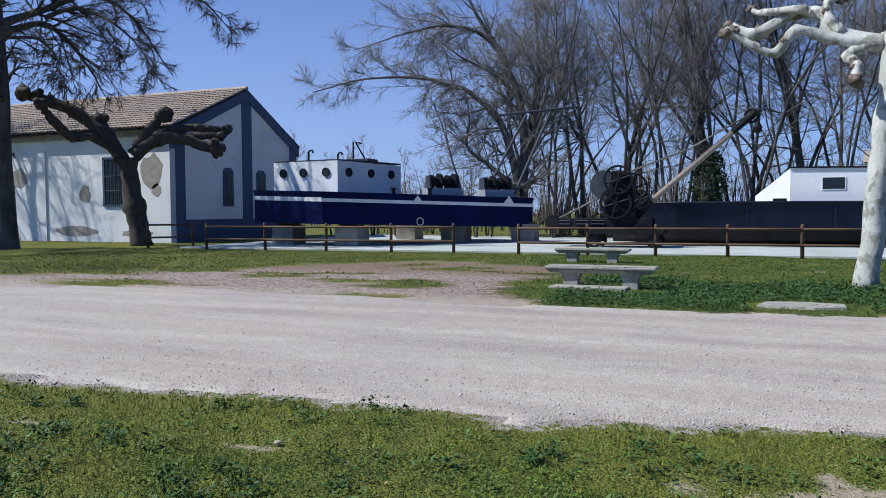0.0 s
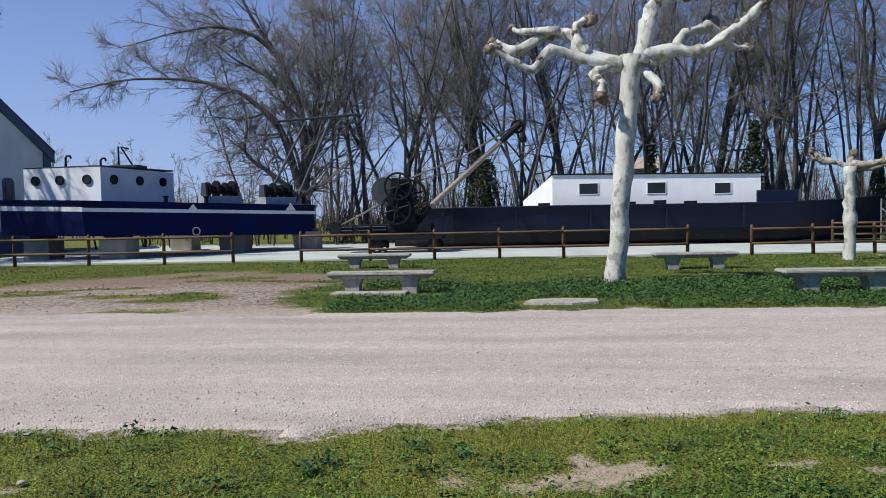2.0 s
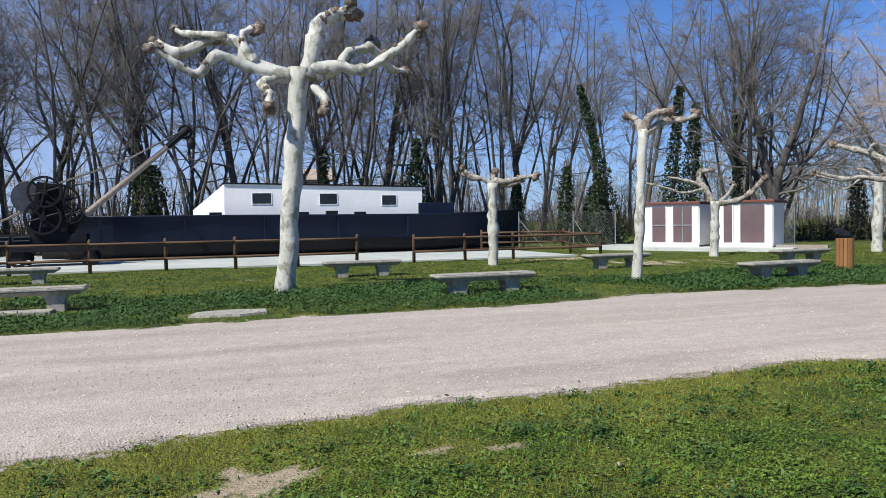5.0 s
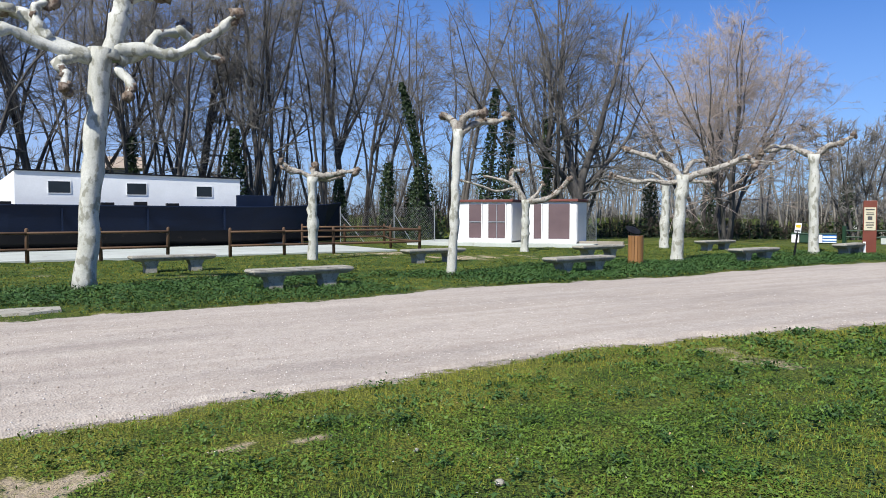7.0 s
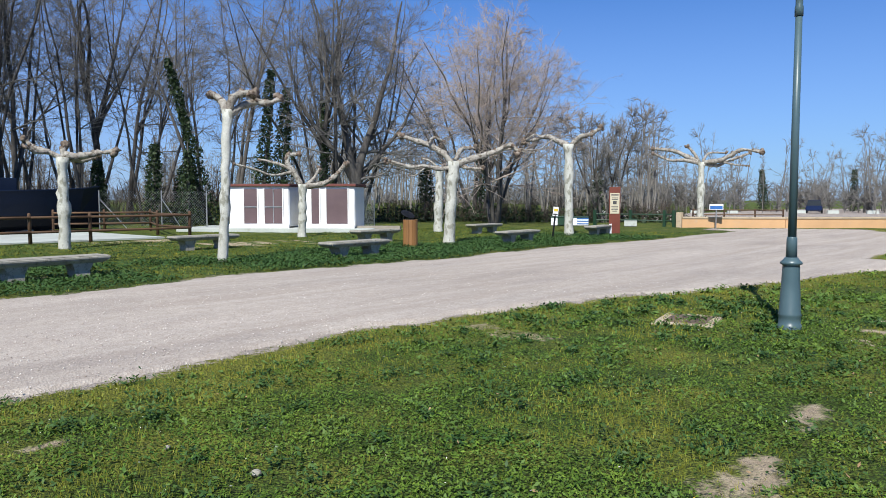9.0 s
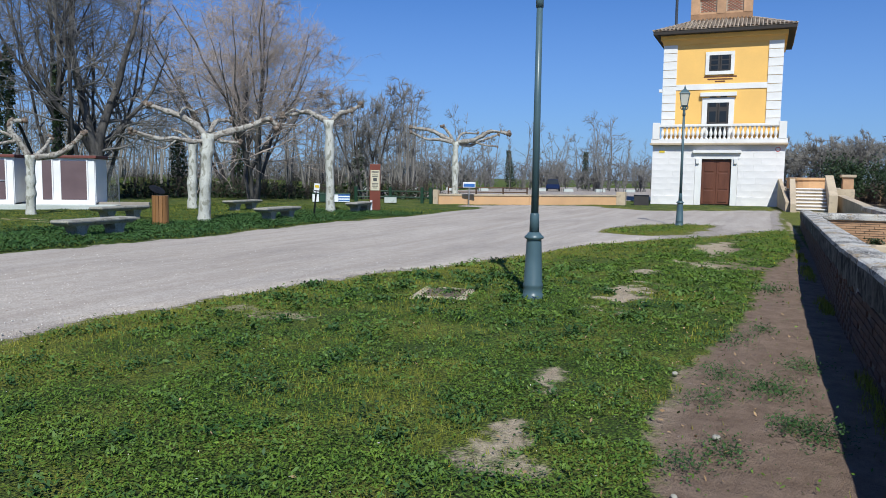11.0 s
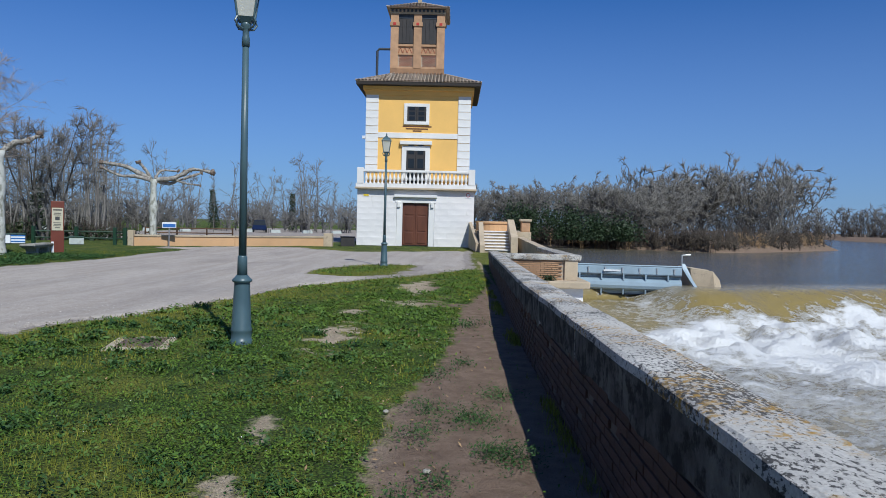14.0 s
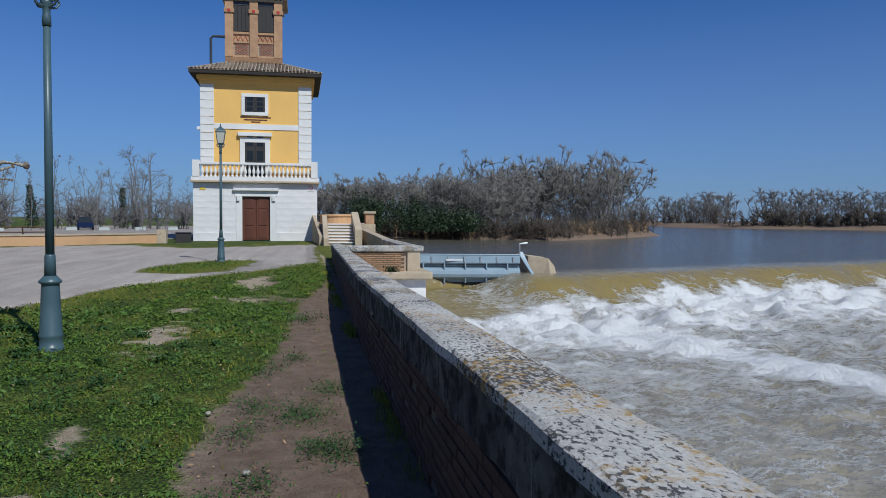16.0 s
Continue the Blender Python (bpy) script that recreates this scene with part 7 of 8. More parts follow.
# the spreading dark trees behind the sheds
w, t = tall_tree(422, 15, guides=(
    (0.4, ((0, 0, -0.3), (0.0, 0, 2.6), (0.3, -0.3, 4.4), (0.9, -0.9, 6.9), (1.6, -1.5, 9.9), (2.0, -2.0, 13.5))),
    (0.3, ((0, 0, 2.2), (-0.4, 0.3, 5.0), (-0.9, 0.8, 8.0), (-0.6, 0.6, 11.3), (-0.8, 0.9, 14.5))),
    (0.22, ((0.1, 0, 2.6), (1.4, -0.4, 4.2), (2.6, -1.4, 6.0), (3.4, -2.2, 8.6))),
    (0.2, ((-0.1, 0.2, 2.8), (-1.5, 0.6, 4.8), (-2.8, 1.4, 6.6), (-3.3, 2.2, 9.6), (-3.4, 2.6, 12.0))),
), first=0.15, sides=24, side_len=0.28, kids=8, twigs=6, hair=0.9, angle=(0.6, 1.3), lift=0.03)
tree_thing("spreading dark leafless tree behind the sheds", (w.mesh("trunk", M_BARK), t.mesh("crown", M_TWIG)), pose(32.0, 34.0, 0))
# willows: pale slender stems and a haze of long hanging pinkish twigs
w, t = tall_tree(431, 14.0, 5, 0.42, 0.17, 0.2, 16, 0.36, (0.6, 1.35), 0.01, 10, 11, 0.6, 0.0075, droop=0.035, bend=0.12, forks=2)
WILLOW = (w.mesh("trunk", M_BARK), t.mesh("crown", M_TWIGWARM))
for x, y, a, k in ((38.0, 28.0, 1.0, 1.0), (43.5, 33.6, 3.0, 1.05)):
    tree_thing("broad airy willow with pale pinkish-brown twigs", WILLOW, Matrix.LocRotScale((x, y, 0), Euler((0, 0, a)), (k, k, k)), "willows")
tree_thing("small rounded leafless tree", SMALL_TREE, Matrix.LocRotScale((46.3, 24.8, 0), Euler((0, 0, 2)), (1.0, 1.0, 1.0)))
tree_thing("dark spreading tree by the house with drooping twigs", HOUSE_TREE, pose(-31.2, 25.0, 0))
for x, y, k, z in ((-52, 27.5, 4, 0.9), (-46, 29.3, 2, 0.9), (-34, 20.5, 4, 0.75), (-29, 14.5, 1, 0.6)):
    tree_thing("tall bare tree that shades the house and lawn", KINDS[k], Matrix.LocRotScale((x, y, 0), Euler((0, 0, x)), (z, z, z)))

# far woods: many thin stems and twig clouds joined
def far_wood(name, spots, hmin, hmax, mat, per=90, seed=1, label="", r0=0.05, wide=1.0):
    rr = np.random.RandomState(seed)
    b = Bush()
    P, Q, R = [], [], []
    for x, y, z in spots:
        h = rr.uniform(hmin, hmax)
        stems = rr.randint(1, 4)
        for s in range(stems):
            d = np.array([rr.normal(0, 0.16), rr.normal(0, 0.16), 1.0])
            top = np.array([x, y, z]) + d * h * rr.uniform(0.7, 1)
            b.tube([(x, y, z - 0.5), (np.array([x, y, z]) + top) / 2 + rr.normal(0, h * 0.02, 3), top], [h * 0.014, h * 0.009, h * 0.003], 4)
            for k in range(per):
                t = rr.uniform(0.15, 1.0)
                q = np.array([x, y, z]) * (1 - t) + top * t
                dd = rr.normal(0, 1, 3)
                dd[2] = abs(dd[2]) * 0.8 + 0.35
                dd /= np.linalg.norm(dd)
                ln = h * rr.uniform(0.14, 0.34) * (1.25 - 0.7 * t) * wide
                e = q + dd * ln
                P.append(q)
                Q.append(e)
                R.append(r0 * rr.uniform(0.5, 1.2))
                for _ in range(2):
                    d2 = dd + rr.normal(0, 0.5, 3)
                    P.append(q + dd * ln * rr.uniform(0.3, 0.8))
                    Q.append(P[-1] + d2 * ln * 0.5)
                    R.append(r0 * 0.45)
    b.spikes(P, Q, R)
    ob = new(name, b.mesh(name, mat))
    tagged(ob, label, "wood", kind="stuff")
    return ob


TEMPLATES = {}


def grove(name, spots, hmin, hmax, mat, label, seed, shape="round", r0=0.02):
    """A wood of many small leafless trees, turned and scaled, in one mesh."""
    if shape not in TEMPLATES:
        TEMPLATES[shape] = []
        for k in range(4):
            kw = {"round": {"stems": 3, "lean": 0.45, "rad": 0.085, "first": 0.15, "sides": 8, "side_len": 0.38, "angle": (0.6, 1.4), "kids": 4, "twigs": 6, "hair": 0.75, "bend": 0.14, "forks": 1},
                  "slim": {"stems": 2, "lean": 0.14, "rad": 0.1, "first": 0.2, "sides": 8, "side_len": 0.24, "kids": 3, "twigs": 3, "hair": 0.8, "forks": 0},
                  "far": {"stems": 3, "lean": 0.45, "rad": 0.16, "first": 0.08, "sides": 5, "side_len": 0.4, "kids": 3, "twigs": 2, "hair": 1.5, "forks": 0}}[shape]
            w, t = tall_tree(300 + k, 10.0, fine=r0, coarse=True, **kw)
            v = np.concatenate(w.v + t.v)
            TEMPLATES[shape].append((v / v[:, 2].max(), np.concatenate(w.f + [q + w.n for q in t.f]), np.concatenate(t.t) + w.n, len(v)))
    rr = np.random.RandomState(seed)
    b = Bush()
    for x, y, z in spots:
        v, f_, t_, n = TEMPLATES[shape][rr.randint(4)]
        h, a = rr.uniform(hmin, hmax), rr.uniform(0, 6.283)
        wd = h * rr.uniform(0.85, 1.25)
        b.v.append(np.stack([x + (v[:, 0] * math.cos(a) - v[:, 1] * math.sin(a)) * wd, y + (v[:, 0] * math.sin(a) + v[:, 1] * math.cos(a)) * wd, z + v[:, 2] * h], 1))
        b.f.append(f_ + b.n)
        b.t.append(t_ + b.n)
        b.n += n
    return tagged(new(name, b.mesh(name, mat)), label, "wood", kind="stuff")


spots, tips, brush, reeds = [], [], [], []
r = np.random.RandomState(5)
edge = np.array([[108, -11], [98, -19], [92, -31], [104, -45], [122, -59]])
for k in range(900):
    t = r.uniform(0, 1)
    i = min(int(t * 4), 3)
    p = edge[i] + (edge[i + 1] - edge[i]) * (t * 4 - i)
    if k < 92:
        q = p + np.array([1.0, 0.45]) * r.uniform(2.5, 30)
        (tips if t > 0.72 else spots).append((q[0], q[1], 0.1))
    elif k < 640:
        q = p + np.array([1.0, 0.45]) * r.uniform(-1.6, 4)
        brush.append((q[0], q[1], -1.1))
    else:
        q = p + np.array([1.0, 0.45]) * r.uniform(0.2, 1.6)
        seen = math.degrees(math.atan2(q[1], q[0]))
        if -26.8 < seen < -24.2 or -21.8 < seen < -20.2 or r.uniform(0, 1) < 0.12:
            reeds.append((q[0] - 1.2, q[1], -1.0))
grove("riverside_wood", spots, 6.5, 9.4, M_TWIGGREY, "leafless grey woodland on the far river bank", 3, "round", 0.042)
grove("headland_wood", tips, 9.5, 14.5, M_TWIGGREY, "taller leafless trees at the tip of the river bank", 13)
far_wood("bank_brush", brush, 1.4, 3.2, M_TWIGDARK, 8, 14, "dark tangled brush along the far river bank", 0.05, 1.8)
far_wood("reeds", reeds, 1.2, 2.6, M_DRYGRASS, 12, 15, "dry yellow reeds at the water's edge", 0.045)
spots = []
for _ in range(100):
    t = r.uniform(0, 1)
    p = np.array([238, -150]) * (1 - t) + np.array([330, -165]) * t + np.array([t * 140, 10 * t]) + np.array([1, -0.5]) * r.uniform(4, 45)
    spots.append((p[0], p[1], 0))
for _ in range(80):
    p = np.array([238, -150]) + np.array([-0.82, -0.6]) * r.uniform(0, 90) + np.array([0.5, -0.8]) * r.uniform(4, 30)
    spots.append((p[0], p[1], 0))
grove("distant_wood", spots, 8, 15, M_TWIG, "distant brown woodland beyond the river", 4, "far", 0.09)
front = [(238 + 230 * k / 60 + r.uniform(-3, 3), -149 - 12 * k / 60 + r.uniform(-3, 2), -1.2) for k in range(60)] + [(238 - 85 * k / 200, -150 - 62 * k / 200 - r.uniform(-1.5, 5), -1.2) for k in range(200)]
far_wood("distant_brush", front, 4, 8, M_TWIGDARK, 8, 24, "dark brush below the distant woodland", 0.22, 1.5)
spots = []
for _ in range(210):
    a = radians(r.uniform(4, 74))
    d = r.uniform(100, 170)
    spots.append((d * math.cos(a), d * math.sin(a), 0))
grove("field_wood", spots[:140], 5, 12, M_TWIGGREY, "distant leafless trees beyond the car park", 6, "slim", 0.02)
far_wood("field_hedge", [(x * 0.98, y * 0.98, 0) for x, y, z in spots] + spots + [(d_ * math.cos(a_), d_ * math.sin(a_), 0) for a_, d_ in zip(r.uniform(0.06, 0.7, 150), r.uniform(101, 108, 150))], 2.0, 4.6, M_TWIG, 9, 26, "grey-brown hedge and brush beyond the car park", 0.08, 2.0)
spots = []
for _ in range(430):
    spots.append((r.uniform(-26, 36), r.uniform(43, 62), 0))
far_wood("undergrowth", spots, 1.5, 5.0, M_TWIGDARK, 9, 16, "brown leafless undergrowth below the tall trees", 0.02)
spots = []
for _ in range(260):
    spots.append((r.uniform(-75, 70), r.uniform(72, 125), 0))
grove("back_wood", spots[:140], 7, 12, M_TWIGGREY, "grey leafless trees far behind the wood's edge", 18, "slim", 0.036)
far_wood("back_brush", [(x, y - 4, 0) for x, y, z in spots], 1.5, 3.5, M_TWIGDARK, 9, 28, "dark brush far behind the wood's edge", 0.06, 1.4)
spots = []
for _ in range(75):
    a, d = radians(r.uniform(24, 52)), r.uniform(64, 100)
    spots.append((d * math.cos(a), d * math.sin(a), 0.5))
grove("side_wood", spots, 6, 11, M_TWIGGREY, "grey leafless trees behind the bramble bank", 29, "slim", 0.025)
for x, y in ((74, 39), (79, 33), (82, 29.5), (88, 28), (90, 22), (95, 15.5), (97, 11), (92, 17.5)):
    tree_thing("young pale-stemmed tree beyond the car park", YOUNG_TREE, Matrix.LocRotScale((x, y, 0), Euler((0, 0, x)), (0.9, 0.9, 0.95)), "young trees")
# a bank of brambles between the wood and the car park
spots = []
for _ in range(330):
    t = r.uniform(0, 1)
    spots.append((36.5 + 12.5 * t + r.uniform(-0.6, 3.5), 37.6 - 17.0 * t + r.uniform(0, 3.0), 0.0))
far_wood("brambles", spots, 0.7, 1.9, M_TWIGDARK, 8, 17, "dark brown leafless brambles on the bank by the car park", 0.014, 1.3)
n = 4200
t = r.uniform(0, 1, n)
c = np.stack([36.5 + 12.5 * t + r.uniform(-1.0, 3.5, n), 37.6 - 17.0 * t + r.uniform(-0.6, 3.0, n), r.uniform(0, 1, n) ** 1.5 * (0.3 + 1.1 * fbm(t * 9, t * 0 + 4, 93))], 1)
u = r.normal(0, 0.07, (n, 3))
w = r.normal(0, 0.05, (n, 3))
tagged(bulk("bramble_leaves", np.stack([c - u, c + w, c + u, c - w], 1).reshape(-1, 3), np.arange(4 * n).reshape(-1, 4), M_IVY), "dull green leaves on the bramble bank", "brambles", kind="stuff")


def ivy_tree(at, height, rad, girth, label, seed, lean=(0, 0), lobes=0):
    """A trunk wrapped in evergreen ivy."""
    t = thing("ivy_tree", label, "tree", at, "ivy-clad trunks")
    q = np.random.RandomState(seed)
    part("trunk", tube([(lean[0] * k / 6, lean[1] * k / 6, height * (1.0 if lobes or height > 6.9 else 1.15) * k / 6 - 0.2) for k in range(7)], [rad * (1 - 0.155 * k) for k in range(7)], 8), M_BARK, t, smooth=True)
    n = int(1500 * girth * height / 4)
    f_ = q.uniform(0, 1, n) ** 0.9
    lump = 0.55 + 0.75 * vnoise(f_ * height * 0.9, q.uniform(0, 1, n) * 2 + seed, seed)
    a = q.uniform(0, 6.283, n)
    rr = girth * lump * np.sqrt(q.uniform(0.15, 1, n)) * (1 - 0.65 * f_**1.6)
    if lobes:
        where = q.randint(0, lobes, n)
        mid = np.stack([q.normal(0, girth * 0.55, lobes), q.normal(0, girth * 0.55, lobes), q.uniform(0.1, 0.75, lobes) * height], 1)
        out = q.normal(0, 1, (n, 3)) * (q.uniform(0.3, 0.6, lobes) * girth * 0.75)[where][:, None]
        rr, f_ = np.zeros(n), np.zeros(n)
    c = np.stack([lean[0] * f_ * 0.74 + np.cos(a) * rr, lean[1] * f_ * 0.74 + np.sin(a) * rr, f_ * height], 1)
    if lobes:
        c = mid[where] + out
        c[:, 2] = np.abs(c[:, 2])
    u = q.normal(size=(n, 3))
    u /= np.linalg.norm(u, axis=1)[:, None]
    w = np.cross(u, q.normal(size=(n, 3)))
    w /= np.linalg.norm(w, axis=1)[:, None]
    sz = q.uniform(0.06, 0.13, n)[:, None] * (1.6 if lobes else 1.0)
    v = np.stack([c - u * sz, c + w * sz * 0.6, c + u * sz, c - w * sz * 0.6], 1)
    tagged(bulk("crown", v.reshape(-1, 3), np.arange(4 * n).reshape(-1, 4), M_IVY, False, t), kind="stuff")
    return t


for k, (x, y, h, g_, lx, ly) in enumerate(((-1.5, 46, 5.0, 1.5, 0.3, 0), (13.9, 43.9, 6.6, 1.0, 0.2, 0), (8.5, 46, 6.0, 0.6, 0.4, 0), (21.0, 44.5, 3.8, 0.9, 0, 0), (23.0, 41.8, 4.8, 0.9, 0.2, 0), (25.3, 42.2, 3.6, 1.1, 0, 0), (25.3, 39.1, 9.6, 0.72, -2.8, 1.6), (27.4, 37.6, 9.2, 0.75, 0.9, -0.7), (28.4, 37.0, 8.2, 0.85, 0.6, -0.5), (30.6, 35.1, 7.4, 0.6, -0.1, 0.1), (23.6, 38.9, 4.4, 0.8, 0, 0), (45, 40, 4.2, 0.9, 0, 0), (52, 40, 6, 0.8, 0, 0), (8.5, 50, 3.2, 1.2, 0, 0), (56, 31, 4.2, 0.8, 0.5, 0), (97, -9.5, 4.4, 2.2, 0, 0), (95.5, -14, 3.6, 2.4, 0, 0), (93.5, -21, 2.6, 1.9, 0, 0), (95, -17.5, 2.8, 2.2, 0, 0), (98, 46, 6, 0.8, 0.6, 0), (104, 33, 5.5, 0.9, 0, 0.5), (112, 24, 5.5, 0.8, 0, 0), (114, 12, 4.5, 1.3, 0, 0))):
    ivy_tree(pose(x, y, 0), h, 0.2, g_ * (0.85 if 20 < x < 37 else 1.0), "dark evergreen shrub on the river bank" if 90 < x < 98 else "dark evergreen ivy climbing a bare trunk", 40 + k, (lx, ly), 14 if x > 90 and g_ > 1.5 else 0)


# pollarded planes
def pollard(at, height, rad, label, seed, mat=M_PLANE, bulges=2, lean=(0, 0)):
    """A pollarded plane up to its fork: a tapering lumpy trunk."""
    t = thing("pollard_tree", label, "tree", at, "pollarded planes")
    rs = np.random.RandomState(seed)
    n = 16
    pts, rr = [], []
    bul = [(rs.uniform(0.35, 0.9), rs.uniform(0.1, 0.25)) for _ in range(bulges)]
    for k in range(n + 1):
        f_ = k / n
        wob = 0.03 * height * 0.2
        pts.append((lean[0] * f_ + rs.uniform(-wob, wob) * (k > 0), lean[1] * f_ + rs.uniform(-wob, wob) * (k > 0), -0.1 + (height + 0.1) * f_))
        base = rad * (1.0 - 0.2 * f_) + rad * 0.22 * math.exp(-f_ * 14) + rad * 0.35 * max(0, (f_ - 0.88) / 0.12)
        for c, a in bul:
            base += rad * a * math.exp(-(((f_ - c) / 0.045) ** 2))
        rr.append(base)
    bm = tube(pts, rr, 14)
    for v in bm.verts:
        nz = noise.noise(v.co * 2.4 + Vector((seed, 0, 0))) * 0.16 + noise.noise(v.co * 7 + Vector((seed, 3, 0))) * 0.07
        c = Vector((lean[0] * v.co.z / height, lean[1] * v.co.z / height, v.co.z))
        v.co += (v.co - c) * nz
    part("trunk", bm, mat, t, smooth=True)
    return t


def drawn_limbs(t, right, scale, origin, limbs, mats, seed, sub=True):
    """Crooked limbs given as side views: across and up from the fork, with a wandering depth."""
    rs = np.random.RandomState(seed)
    rt = Vector((right[0], right[1], 0))
    deep = Vector((-right[1], right[0], 0))
    for r0, sway, pts in limbs:
        line = []
        for k, (a_, b_) in enumerate(pts):
            line.append(Vector(origin) + rt * a_ * scale + Vector((0, 0, b_ * scale)) + deep * sway * k / (len(pts) - 1))
        fine_, rad_ = [], []
        m = len(line) - 1
        for k in range(m):
            p0, p1, p2, p3 = line[max(k - 1, 0)], line[k], line[k + 1], line[min(k + 2, m)]
            for j in range(4):
                u = j / 4
                fine_.append(0.5 * ((2 * p1) + (p2 - p0) * u + (2 * p0 - 5 * p1 + 4 * p2 - p3) * u * u + (3 * p1 - p0 - 3 * p2 + p3) * u**3))
                rad_.append(r0 * (1.2 - 0.5 * (k + u) / m) * (1.22 if j == 0 and k else 1.0) * rs.uniform(0.92, 1.1))
        fine_.append(line[-1])
        rad_.append(r0 * 0.7)
        bm = tube(fine_, rad_, 10)
        for v in bm.verts:
            v.co += Vector((noise.noise(v.co * 7), noise.noise(v.co * 7 + Vector((5, 0, 0))), noise.noise(v.co * 7 + Vector((0, 7, 0))))) * r0 * 0.5
        limb = part("limb", bm, mats[0], t, smooth=True)
        spots_ = [(line[-1], r0 * 1.15)] + [(fine_[rs.randint(len(fine_) // 2, len(fine_) - 1)] + Vector((0, 0, r0 * rs.uniform(-0.3, 0.6))), r0 * rs.uniform(0.55, 0.9)) for _ in range(7)]
        for c, s_ in spots_:
            for _ in range(3 if s_ > r0 else 1):
                bm = bmesh.new()
                bmesh.ops.create_icosphere(bm, subdivisions=2, radius=s_ * rs.uniform(0.65, 1.1))
                off = Vector((rs.uniform(0, 50), rs.uniform(0, 50), 0))
                jit = Vector(rs.normal(0, s_ * 0.4, 3).tolist())
                for v in bm.verts:
                    v.co = v.co * (1 + 0.6 * noise.noise(v.co * (2.2 / s_) + off) + 0.4 * noise.noise(v.co * (5.0 / s_) + off)) + c + jit
                part("knob", bm, mats[1], limb, smooth=True)


big = pollard(pose(2.55, 17.45, 0), 5.15, 0.225, "large whitish pollarded plane tree with knobbly limbs", 3, bulges=3, lean=(0.42, 0.0))
drawn_limbs(big, (0.99, -0.145), 1.0, (0.4, 0, 5.02), (
    (0.14, 0.5, ((-0.1, -0.1), (-1.05, 0.22), (-1.35, 0.7), (-1.85, 0.8), (-2.65, 0.5), (-3.15, 0.7))),
    (0.105, -0.6, ((-0.2, -0.15), (-1.15, 0.12), (-1.75, 0.32), (-2.15, -0.12), (-2.55, 0.03), (-3.1, 0.42))),
    (0.11, 0.2, ((-0.95, 0.2), (-1.15, 0.5), (-1.2, 0.9), (-0.88, 1.05))),
    (0.075, 0.7, ((-1.6, 0.8), (-2.5, 0.92), (-2.75, 1.08))),
    (0.17, 0.4, ((0.2, -0.1), (0.4, 0.8), (0.5, 1.2), (0.88, 1.45), (1.35, 1.6))),
    (0.12, -0.5, ((0.3, 0.1), (0.85, 0.15), (1.45, 0.08), (1.9, 0.3), (2.55, 0.78), (2.75, 0.98))),
    (0.11, 0.8, ((0.4, -0.1), (0.9, 0.18), (1.2, 0.62), (1.6, 0.75), (1.8, 0.95))),
    (0.085, 0.6, ((1.6, 0.72), (2.0, 0.4), (2.2, 0.22), (2.6, 0.24))),
    (0.1, -0.5, ((-0.4, -0.05), (-0.8, -0.3), (-0.65, -0.5), (-0.68, -0.85))),
    (0.1, -0.4, ((0.35, -0.3), (0.58, -0.6), (0.55, -0.9))),
), (M_PLANE, M_KNOB), 31)
PL = "whitish pollarded plane tree with knobbly limbs"
def drawn_pollard(x, y, height, rad, right, shift, limbs, label, seed):
    """A pollard with its limbs given as side views from the fork."""
    limbs = [(r0 * 0.8, sway, line) for r0, sway, line in limbs]
    t = pollard(pose(x, y, 0), height, rad, label, seed, bulges=3, lean=(right[0] * shift, right[1] * shift))
    drawn_limbs(t, right, 1.0, (right[0] * shift, right[1] * shift, height - 0.08), limbs, (M_LIMB, M_KNOB), seed + 60)
    return t


drawn_pollard(10.54, 24.04, 2.85, 0.175, (0.921, -0.389), 0.03, (
    (0.1, 0.3, ((-0.06, 0.09), (-0.42, 0.27), (-0.80, 0.39), (-1.06, 0.68))),
    (0.12, -0.3, ((0.07, 0.17), (0.48, 0.14), (1.00, 0.25), (1.52, 0.31))),
    (0.12, 0.1, ((-0.01, 0.03), (0.03, 0.3), (0.10, 0.48))),
    (0.09, 0.5, ((0.09, 0.06), (0.54, 0.01), (1.00, 0.17))),
    (0.06, -0.4, ((-0.42, 0.25), (-0.74, 0.22), (-1.00, 0.39))),
), PL, 5)
drawn_pollard(11.15, 16.22, 3.8, 0.125, (0.834, -0.551), 0.16, (
    (0.11, 0.3, ((-0.03, 0.0), (-0.10, 0.26), (-0.24, 0.39), (-0.39, 0.51))),
    (0.11, -0.3, ((0.05, 0.05), (0.15, 0.35), (0.34, 0.45), (0.65, 0.46))),
    (0.1, 0.2, ((0.08, -0.03), (0.39, 0.19), (0.67, 0.29), (0.99, 0.29), (1.30, 0.41))),
), PL, 6)
drawn_pollard(20.49, 24.83, 2.2, 0.175, (0.778, -0.628), 0.06, (
    (0.13, 0.2, ((-0.05, 0.03), (-0.38, 0.59), (-0.61, 0.93), (-0.57, 1.30), (-0.19, 1.32))),
    (0.07, 0.4, ((-0.43, 0.67), (-1.07, 0.94), (-1.76, 1.10))),
    (0.06, -0.4, ((-0.38, 0.59), (-1.22, 0.44), (-1.84, 0.64), (-2.69, 0.88))),
    (0.13, -0.2, ((0.11, 0.0), (0.76, 0.07), (1.28, 0.37), (1.80, 0.94))),
    (0.08, 0.3, ((0.15, 0.04), (0.48, 0.35), (0.68, 0.76))),
), "pollarded plane tree with mossy bark and thin limbs", 7)
